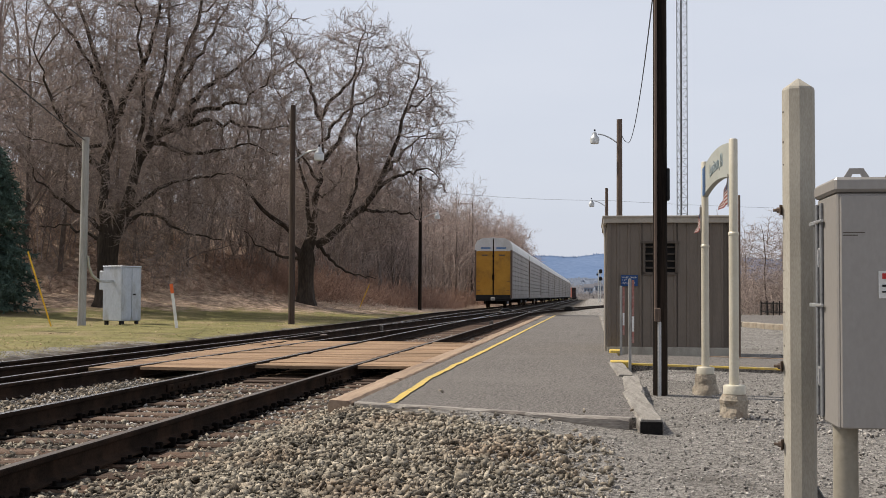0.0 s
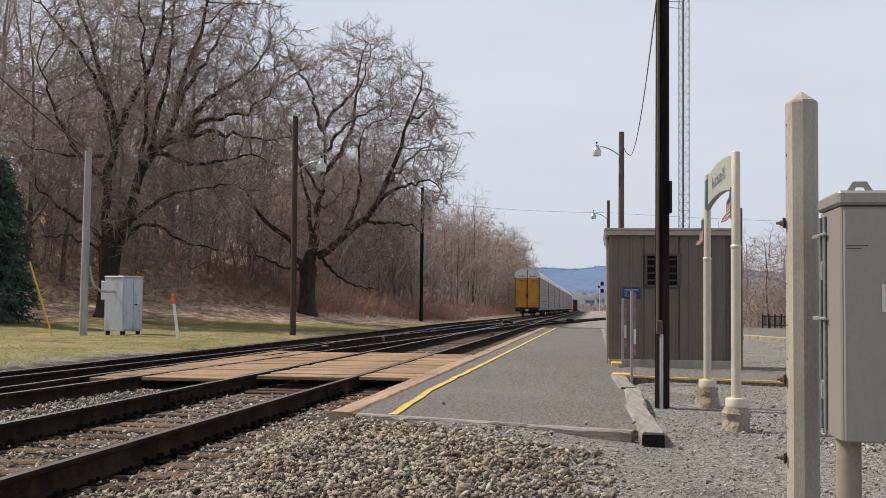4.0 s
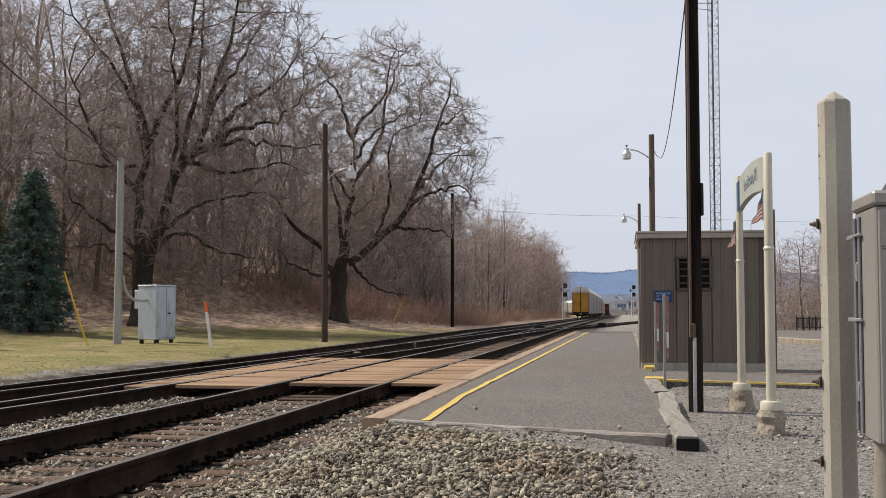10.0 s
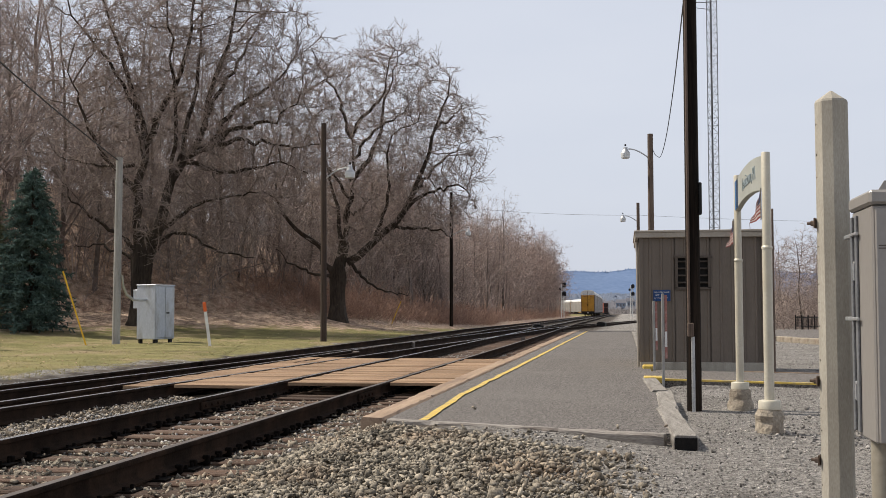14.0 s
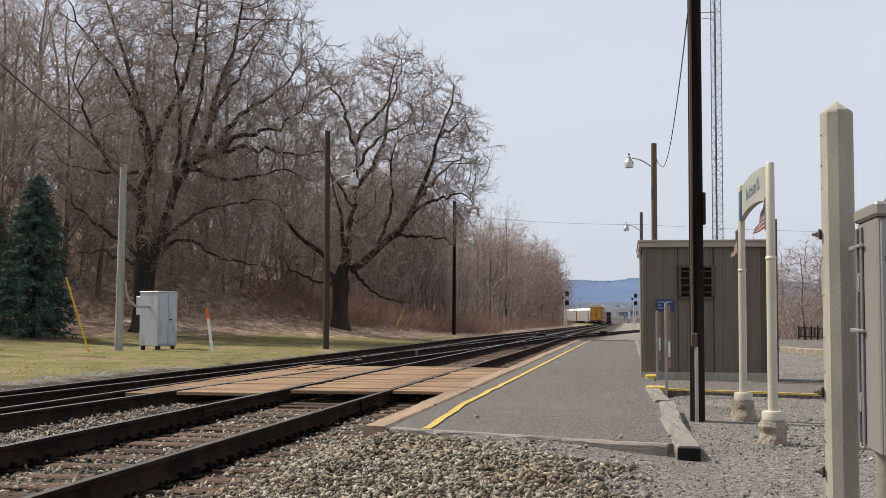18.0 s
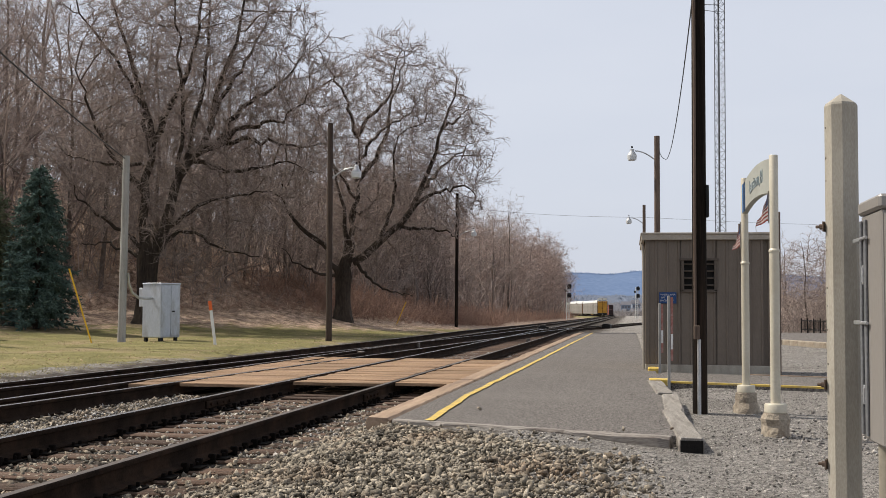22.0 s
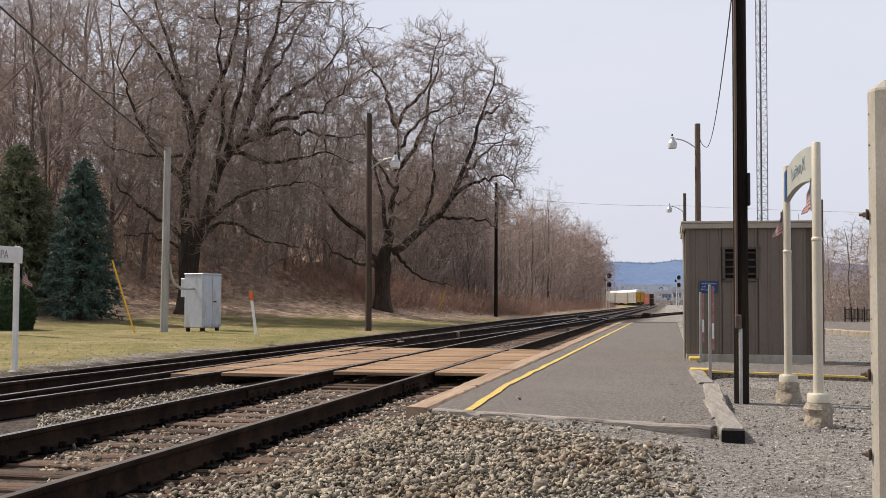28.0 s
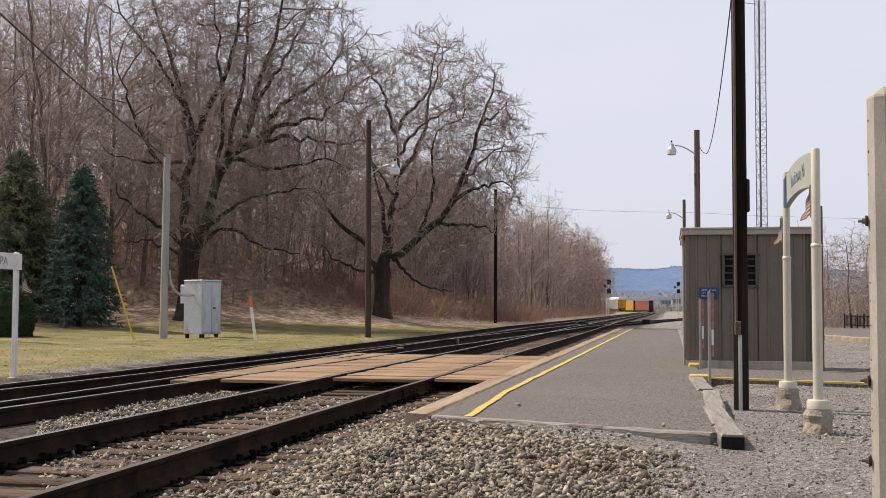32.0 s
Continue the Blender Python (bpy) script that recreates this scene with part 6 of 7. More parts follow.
for x, y0, zk in ((0.105, 0.1, 0.0), (0.265, -0.002, 0.02), (0.62, 0.1, 0.0)):
    e = Build()
    n = 12
    vs = [(x - 0.062, 0.1, Z0 + 1.11), (x - 0.03, 0.1, Z0 + 1.16 + zk), (x + 0.03, 0.1, Z0 + 1.16 + zk), (x + 0.062, 0.1, Z0 + 1.11)]
    inner = [(x - 0.028, 0.1, Z0 + 1.113), (x - 0.017, 0.1, Z0 + 1.134), (x + 0.017, 0.1, Z0 + 1.134), (x + 0.028, 0.1, Z0 + 1.113)]
    allv = [(p[0], yy, p[2]) for yy in (y0 - 0.005, y0 + 0.005) for p in vs + inner]
    fs = []
    for k in range(3):
        fs += [(k, k + 1, 5 + k, 4 + k), (8 + k, 12 + k, 13 + k, 9 + k), (k, 8 + k, 9 + k, k + 1), (4 + k, 5 + k, 13 + k, 12 + k)]
    e.add(allv, fs)
    part("lifting_eye", e, M["cabinet"], cb)
for z in (0.935, 0.54):
    part("strap", Build().box(-0.012, 0.02, 0.42, 0.60, Z0 + z - 0.010, Z0 + z + 0.010, 0.003).tube([(-0.015, 0.40, Z0 + z), (-0.015, 0.26, Z0 + z)], 0.008, 6), M["galv"], cb, "galvanised strap")
for z in (0.76, 0.2):
    part("hinge", Build().box(-0.010, -0.001, 0.36, 0.42, Z0 + z - 0.04, Z0 + z + 0.05, 0.002).tube([(-0.012, 0.36, Z0 + z - 0.03), (-0.012, 0.36, Z0 + z + 0.04)], 0.007, 8), M["galv"], cb)
part("mounting_channel", Build().box(-0.012, -0.002, 0.300, 0.345, Z0 + 0.02, Z0 + 1.02, 0.002).box(-0.014, -0.002, 0.395, 0.43, Z0 + 0.02, Z0 + 1.02, 0.003), M["mast"], cb, "steel mounting channel")
for z, x1 in ((0.862, 0.115), (0.850, 0.085)):
    part("scuff", Build().box(0.022, x1, -0.0092, -0.0083, Z0 + z, Z0 + z + 0.0045), M["vent"], dr, "dark scuff mark")
part("pipe_post", Build().tube([(0.07, 0.2, -0.3), (0.07, 0.2, Z0)], 0.055, 14), M["pipe"], cb, "painted pipe post", True)
part("pipe_post", Build().tube([(0.79, 0.2, -0.3), (0.79, 0.2, Z0)], 0.055, 14), M["pipe"], cb, "painted pipe post", True)
part("cable", Build().tube([(0.04, 0.98, 0.26), (0.09, 0.90, 0.16), (0.15, 0.80, 0.06), (0.22, 0.72, -0.08)], 0.020, 8), M["black"], cb, "black cable", True)

# shed
shed = thing("shed", pose(0.29, 20.5, -0.10), "small brown ribbed-metal shed with a flat roof", "shed")
SW, SD, SH = 2.15, 3.0, 2.43
part("base", Build().box(-0.02, SW + 0.02, -0.02, SD, -0.2, 0.19, 0.01), M["concrete"], shed, "concrete base")
part("core", Build().box(0.03, SW - 0.03, 0.03, SD, 0.19, SH - 0.02), M["siding"], shed)


def ribbed(w, h0, h1, pitch=0.2):
    """Ribbed sheet along x at y = 0, ribs standing out towards -y."""
    xs = []
    x = 0.0
    while x < w - 1e-6:
        for dx, o in ((0.0, 0), (0.145, 0), (0.158, 1), (0.187, 1), (0.2, 0)):
            if x + dx <= w:
                xs.append((x + dx, -0.016 * o))
        x += pitch
    b = Build()
    vs = [(x, y, z) for x, y in xs for z in (h0, h1)]
    b.add(vs, [(2 * i, 2 * i + 2, 2 * i + 3, 2 * i + 1) for i in range(len(xs) - 1)])
    return b


LX = 0.61
for a, bw in ((0.0, LX), (LX, 0.62), (LX + 0.62, SW - LX - 0.62)):
    if a == LX:
        part("siding_panel", ribbed(bw, 0.19, 1.49), M["siding"], shed, at=pose(a, 0, 0))
        part("siding_panel", ribbed(bw, 2.06, SH), M["siding"], shed, at=pose(a, 0, 0))
    else:
        part("siding_panel", ribbed(bw, 0.19, SH), M["siding"], shed, at=pose(a, 0, 0))
part("siding_panel", ribbed(SD, 0.19, SH), M["siding"], shed, at=pose(0, SD, 0, 0, 0, -90))
part("siding_panel", ribbed(SD, 0.19, SH), M["siding"], shed, at=pose(SW, 0, 0, 0, 0, 90))
for cx in (-0.02, SW - 0.05):
    part("corner_trim", Build().box(cx, cx + 0.07, -0.022, 0.05, 0.19, SH, 0.004), M["siding"], shed)
part("roof", Build().box(-0.10, SW + 0.08, -0.10, SD + 0.1, SH + 0.06, SH + 0.10, 0.006), M["trim"], shed)
part("fascia", Build().box(-0.085, SW + 0.065, -0.085, -0.02, SH - 0.03, SH + 0.06, 0.006), M["trim"], shed)
part("fascia", Build().box(-0.085, -0.03, -0.02, SD, SH - 0.05, SH + 0.06, 0.006), M["trim"], shed)
lv = part("louvre", Build().box(LX, LX + 0.05, -0.05, 0.02, 1.49, 2.06, 0.004).box(LX + 0.57, LX + 0.62, -0.05, 0.02, 1.49, 2.06, 0.004).box(LX - 0.03, LX + 0.65, -0.055, 0.02, 2.035, 2.075, 0.004).box(LX, LX + 0.62, -0.05, 0.02, 1.47, 1.52, 0.004)
          .box(LX + 0.295, LX + 0.325, -0.045, 0.02, 1.5, 2.05, 0.003), M["vent"], shed, "louvred vent frame")
# added near-black sheet: its colour gives the shade behind the slats
part("vent_back", Build().box(LX + 0.04, LX + 0.58, 0.021, 0.029, 1.5, 2.05), M["dark"], lv)
for i in range(4):
    part("slat", Build().box(-0.27, 0.27, -0.024, 0.024, -0.005, 0.005), M["vent"], lv, at=pose(LX + 0.31, -0.01, 1.60 + i * 0.125, 30, 0, 0))
bs = part("blue_sign", Build().box(0.225, 0.525, -0.030, -0.018, 1.27, 1.47, 0.004), M["blue"], shed, "small blue enamel notice")
for i, txt in enumerate(("WHEELCHAIR", "LIFT", "ENCLOSURE")):
    part("lettering", letters(txt, 0.042, M["white"], depth=0.001), None, bs, at=pose((0.375, 0.295, 0.36)[i], -0.032, 1.425 - 0.052 * i, 90, 0, 0))
part("downpipe", Build().tube([(-0.07, 0.05, SH - 0.1), (-0.05, 0.05, SH - 0.3), (-0.045, 0.05, 0.1)], 0.025, 8), M["trim"], shed, smooth=True)

for x, y, h in ((0.54, 20.1, 1.19), (0.585, 16.75, 1.27)):
    bp = thing("bollard_post", pose(x, y, -0.02), "thin weathered steel post with red and white reflective tape", "post", "reflective posts")
    part("post", Build().box(-0.05, -0.008, -0.02, 0.03, -0.2, h, 0.006), M["pole_grey"], bp)
    part("plate", Build().box(-0.004, 0.032, -0.012, 0.006, 0.33, h - 0.02, 0.003), M["red_faded"], bp, "faded red reflective strip")
    part("band", Build().box(-0.002, 0.030, -0.015, -0.0125, 0.50, 0.72), M["white"], bp, "white reflective band")

# kerb, asphalt and iron fence towards the road
kb = thing("kerb", Matrix(), "stone kerb along a gravel lot", "kerb", "", "structure")
rr = random.Random(12)
line = [(3.0, 62.0), (4.4, 52.0), (6.3, 40.0), (9.0, 29.0), (13, 20)]
pts = []
for a, c in zip(line[:-1], line[1:]):
    n = int(math.dist(a, c) / 0.9)
    pts += [(a[0] + (c[0] - a[0]) * i / n, a[1] + (c[1] - a[1]) * i / n) for i in range(n)]
for p, q in zip(pts[:-1], pts[1:]):
    L = math.dist(p, q)
    part("kerb_stone", Build().box(-L / 2 + 0.012, L / 2 - 0.012, -0.14, 0.14, -0.2, 0.14 + rr.uniform(-0.02, 0.02), 0.025), M["footing"], kb,
         at=pose((p[0] + q[0]) / 2, (p[1] + q[1]) / 2, -0.1, 0, 0, math.degrees(math.atan2(q[1] - p[1], q[0] - p[0])) + rr.uniform(-1.5, 1.5)))
part("road", Build().sweep([(-14, -0.15), (-14, 0.07), (-0.1, 0.03), (-0.1, -0.15)], [(p[0], p[1], -0.08) for p in line]), M["asphalt"], kb, "grey asphalt road")

fence = thing("iron_fence", Matrix(), "black iron railing fence beside the road", "fence")
A, Bp = Vector((9.5, 66.0, 0)), Vector((15.5, 48.0, 0))
n = 26
for i in range(n + 1):
    p = A.lerp(Bp, i / n)
    part("post", Build().box(p.x - 0.03, p.x + 0.03, p.y - 0.03, p.y + 0.03, -0.2, 0.74), M["black"], fence)
for z in (0.12, 0.60):
    part("rail", Build().tube([(A.x, A.y, z), (Bp.x, Bp.y, z)], 0.025, 6), M["black"], fence)
for i in range(130):
    p = A.lerp(Bp, (i + 0.5) / 130)
    part("picket", Build().box(p.x - 0.012, p.x + 0.012, p.y - 0.012, p.y + 0.012, 0.05, 0.66), M["black"], fence)

rng = np.random.default_rng(77)
ROAD_CROWNS = []
for i in range(3):
    thick, fine = crown_mesh([(0, 0, z) for z in np.linspace(1.5, 8.5, 9)], rng, (0, 0, 6.6), (3.6, 3.6, 5.4), 1500, 0.42, 4.0, 0.44, 0.0105, 3, 0.75, 0.3)
    v, f = join([thick, fine])
    ROAD_CROWNS.append(big_mesh("crown", v, f, M["wood_bark"]))
for i, (x, y, s) in enumerate(((10.5, 70, 0.48), (12.2, 63, 0.42), (13.5, 74, 0.5), (9.2, 84, 0.5), (15.5, 66, 0.5), (11.3, 90, 0.55), (17.5, 60, 0.5), (14.4, 58, 0.40), (18, 76, 0.55), (8.4, 100, 0.55), (10.2, 76, 0.42), (11.6, 68, 0.36), (12.8, 80, 0.5), (9.6, 92, 0.5), (13.0, 66, 0.4), (16.2, 70, 0.45), (11.0, 62, 0.3), (14.8, 84, 0.55))):
    t = thing("roadside_tree", pose(x, y, gz(x, y), 0, 0, 50.0 * i), "small bare pale-twigged tree behind the iron fence", "tree", "trees behind the fence")
    t.scale = (s * 1.3, s * 1.3, s * 1.05)
    part("trunk", SLIM_PARTS[i % 6][0], None, t)
    part("crown", ROAD_CROWNS[i % 3] if i % 3 == 0 else SLIM_PARTS[i % 6][1], None, t)
v, f = brush_lines(2000, lambda r: (r.uniform(8.5, 22), r.uniform(66, 95)), 1.0, 5.2, 0.012, 41)
tagged(new("roadside_brush", big_mesh("roadside_brush", v, f, M["wood_bark"])), "bare brush behind the iron fence", "brush", kind="stuff")

# radio mast
mast = thing("radio_mast", pose(5.45, 70.5, -0.2), "slender galvanised lattice radio mast", "mast")
W = 0.36
legs = [(W * math.cos(a), W * math.sin(a)) for a in (math.radians(95), math.radians(215), math.radians(335))]
HM = 46
for x, y in legs:
    part("leg", Build().tube([(x, y, 0), (x, y, HM)], 0.030, 6), M["mast"], mast)
for k in range(3):
    a, c = legs[k], legs[(k + 1) % 3]
    b = Build()
    z, up = 0.0, 0.48
    i = 0
    while z < HM - up:
        p, q = (a, c) if i % 2 else (c, a)
        b.tube([(p[0], p[1], z), (q[0], q[1], z + up)], 0.013, 4, False)
        b.tube([(a[0], a[1], z), (c[0], c[1], z)], 0.011, 4, False)
        z += up
        i += 1
    part("lacing", b, M["mast"], mast, "zigzag lattice bracing")
part("cable_run", Build().tube([(0, 0, 0), (0, 0, HM)], 0.03, 5), M["black"], mast)
part("side_arm", Build().tube([(0, 0, 20.15), (-0.95, 0, 20.2)], 0.025, 6).tube([(0, 0, 19.7), (-0.9, 0, 19.85)], 0.02, 6), M["mast"], mast)


# signals down the line
def signal(x, y, h, label):
    t = thing("railway_signal", pose(x, y, -0.2 - fall(y)), label, "signal", "railway signals")
    for sx in (-0.22, 0.22):
        part("mast", Build().tube([(sx, 0, 0), (sx, 0, h)], 0.085, 8), M["white"], t)
    z = 0.3
    while z < h - 0.2:
        part("rung", Build().tube([(-0.22, 0, z), (0.22, 0, z)], 0.03, 5), M["white"], t)
        z += 0.42
    for z in (h - 0.3, h - 1.9):
        part("bracket", Build().box(-0.5, 0.5, -0.2, 0.2, z - 0.5, z - 0.42), M["galv"], t)
    for sx, z in ((0.28, h + 0.1), (0.28, h - 1.5), (-0.42, h - 0.75)):
        s = 0.78 if sx > 0 else 0.45
        hd = part("signal_head", Build().tube([(sx, -0.08, z - 0.35 * s), (sx, -0.02, z - 0.35 * s)], 0.5 * s, 18).box(sx - 0.45 * s, sx + 0.45 * s, -0.1, -0.03, z - 1.0 * s, z - 0.35 * s), M["black"], t, "black target signal head")
        part("hood", Build().tube([(sx, -0.35, z - 0.3 * s), (sx, -0.1, z - 0.3 * s)], 0.2 * s, 12), M["black"], hd)
    return t


signal(-10.9, 203, 6.3, "railway signal with black heads on a ladder mast")
signal(1.55, 250, 7.0, "railway signal with black heads on a ladder mast")

# switch machines between the rails
for x, y, zz in ((-5.35, 71, 10), (-1.75, 88, -18)):
    sm = thing("switch_machine", pose(x, y, -0.22, 0, 0, zz) @ Matrix.Diagonal((0.62, 0.62, 0.7, 1)), "low black switch machine beside the rails", "switch machine", "switch machines")
    part("housing", Build().box(-0.55, 0.55, -0.35, 0.35, 0.0, 0.42, 0.05), M["black"], sm)
    part("lid", Build().box(-0.42, 0.30, -0.38, 0.38, 0.42, 0.50, 0.03), M["black"], sm)
    part("throw_rod", Build().tube([(-1.8, 0, 0.12), (1.2, 0, 0.12)], 0.04, 6), M["black"], sm)

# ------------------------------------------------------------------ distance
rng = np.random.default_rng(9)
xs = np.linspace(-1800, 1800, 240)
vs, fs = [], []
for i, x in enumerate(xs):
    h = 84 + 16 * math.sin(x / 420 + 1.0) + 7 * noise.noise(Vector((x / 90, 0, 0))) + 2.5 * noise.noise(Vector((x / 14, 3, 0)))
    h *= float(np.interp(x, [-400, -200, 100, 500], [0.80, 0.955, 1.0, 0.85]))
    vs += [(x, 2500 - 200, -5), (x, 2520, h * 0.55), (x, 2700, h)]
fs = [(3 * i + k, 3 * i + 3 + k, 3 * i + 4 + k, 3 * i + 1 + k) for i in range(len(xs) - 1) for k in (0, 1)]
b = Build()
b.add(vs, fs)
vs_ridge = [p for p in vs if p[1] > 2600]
tagged(part("backdrop", b, M["far_hill"], smooth=True), "long wooded ridge on the horizon, its blue haze in the colour", "ridge", kind="structure")


def far_crowns(n, y0, y1, width, wide, high, seed):
    """Rough pointed treetops, thickest where the land rises."""
    rng = np.random.default_rng(seed)
    y = rng.uniform(y0, y1, n)
    x = rng.uniform(-width, width, n) * y
    z = np.array([valley(a, c) for a, c in zip(x, y)])
    lump = np.array([0.6 + 0.8 * abs(noise.noise(Vector((a / 45, c / 120, 2)))) for a, c in zip(x, y)])
    h = rng.uniform(*high, n) * lump
    p0 = np.stack([x, y, z - 1.0], 1)
    p1 = p0 + np.stack([rng.normal(scale=1.2, size=n), rng.normal(scale=1.2, size=n), h + 1.0], 1)
    return spikes(np.stack([p0, p1], 1), np.outer(rng.uniform(*wide, n), [1, 1]))


def valley(x, y):
    """The gentle wooded rise across the valley."""
    return -1.0 + float(np.interp(y, [700, 1000, 1500, 2100], [0, 4, 19, 36])) * (0.85 + 0.3 * noise.noise(Vector((x / 260, y / 500, 7))))


xs, ys = np.linspace(-420, 420, 60), np.linspace(690, 2150, 26)
vs = [(x * y / 1400, y, valley(x * y / 1400, y) - 0.6) for y in ys for x in xs]
fs = [(j * 60 + i, j * 60 + i + 1, j * 60 + i + 61, j * 60 + i + 60) for j in range(25) for i in range(59)]
b = Build()
b.add(vs, fs)
tagged(part("far_slope", b, M["far_slope"], smooth=True), "wooded rise across the valley, haze put into its colour", "hillside", kind="structure")
for n, y0, y1, wide, high, m, seed in ((5200, 1250, 2100, (2.4, 4.6), (2.0, 5.0), "far_slope", 91), (4200, 820, 1300, (1.6, 3.2), (1.8, 4.6), "far_town", 92), (3000, 640, 840, (0.8, 1.8), (1.2, 3.4), "lot_trees", 93)):
    v, f = far_crowns(n, y0, y1, 0.16, wide, high, seed)
    tagged(new("far_trees", big_mesh("far_trees", v, f, M[m])), "treetops of the distant valley, greyed by haze in their colour", "trees", kind="stuff")
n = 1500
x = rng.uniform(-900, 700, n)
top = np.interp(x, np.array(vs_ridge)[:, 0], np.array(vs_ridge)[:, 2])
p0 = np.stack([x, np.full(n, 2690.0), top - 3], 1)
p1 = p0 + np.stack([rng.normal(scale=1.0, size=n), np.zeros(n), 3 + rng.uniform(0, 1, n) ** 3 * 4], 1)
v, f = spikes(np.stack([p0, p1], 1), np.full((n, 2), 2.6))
tagged(new("ridge_trees", big_mesh("ridge_trees", v, f, M["far_hill"])), "small treetops along the ridge in the same hazed blue", "trees", kind="stuff")
for i, (x, y, w, h) in enumerate(((-3.0, 960, 8, 7), (5, 1010, 7, 8))):
    hs = thing("house", pose(x, y, valley(x, y) + 0.8, 0, 0, 12.0 * i), "distant gabled house among trees, paled by haze in its colours", "house", "houses in the valley")
    part("wall", Build().box(-w / 2, w / 2, -4, 4, 0, h * 0.65), M["far_wall_hazed"], hs)
    b = Build()
    b.add([(-w / 2 - 0.5, -4.6, h * 0.64), (w / 2 + 0.5, -4.6, h * 0.64), (w / 2 + 0.5, 4.6, h * 0.64), (-w / 2 - 0.5, 4.6, h * 0.64), (-w / 2, 0, h * 1.05), (w / 2, 0, h * 1.05)],
          [(0, 1, 5, 4), (2, 3, 4, 5), (1, 2, 5), (3, 0, 4), (0, 3, 2, 1)])
    part("roof", b, M["far_town"], hs)
    for k in (-0.3, 0, 0.3):
        part("window", Build().box(w * k - 0.5, w * k + 0.5, -4.06, -4.0, h * 0.25, h * 0.5), M["lot_trees"], hs)

# standing container cars beyond the curve
CONT = [(0, M["box_red"]), (1, M["rack_yellow"]), (2, M["box_rust"]), (3, M["box_red"])]
for i, m in CONT:
    cx, cy = -13.0 - 8.25 * i, 590 + 14.3 * i
    cc = thing("container_car", pose(cx, cy, -1.2, 0, 0, 30), "standing container car with steel containers", "rail car", "standing container cars")
    part("frame", Build().box(-1.3, 1.3, -8.0, 8.0, 0.45, 0.9, 0.05), M["black"], cc)
    part("container", Build().box(-1.22, 1.22, -7.3, 7.3, 0.9, 3.6, 0.06), m, cc, "lower steel container")
    part("container", Build().box(-1.22, 1.22, -7.3, 7.3, 3.66, 5.9, 0.06), m, cc, "upper steel container")
    for z0, z1 in ((0.95, 3.55), (3.7, 5.85)):
        part("end_door", Build().box(-1.18, 1.18, -7.36, -7.31, z0, z1, 0.01), M["box_end_shade"], cc, "end door with its shade in the dark maroon colour")
    for yy in (-6.6, 6.6):
        part("truck", Build().box(-1.1, 1.1, yy - 1.0, yy + 1.0, 0.1, 0.6, 0.05), M["black"], cc)

# ------------------------------------------------------------------ the train
CAR_LEN, CAR_PITCH, TAIL_Y, SPEED, N_CARS = 27.4, 28.4, 97.0, 12.2, 13
_arc = np.concatenate([[0], np.cumsum(np.hypot(1.0, np.diff(_dev)))]) - 60.0


def on_track(s):
    """The point of the far track's centre line at the run s."""
    y = float(np.interp(s, _arc, _ys))
    return Vector((FAR_C - dev(y), y, -fall(y)))


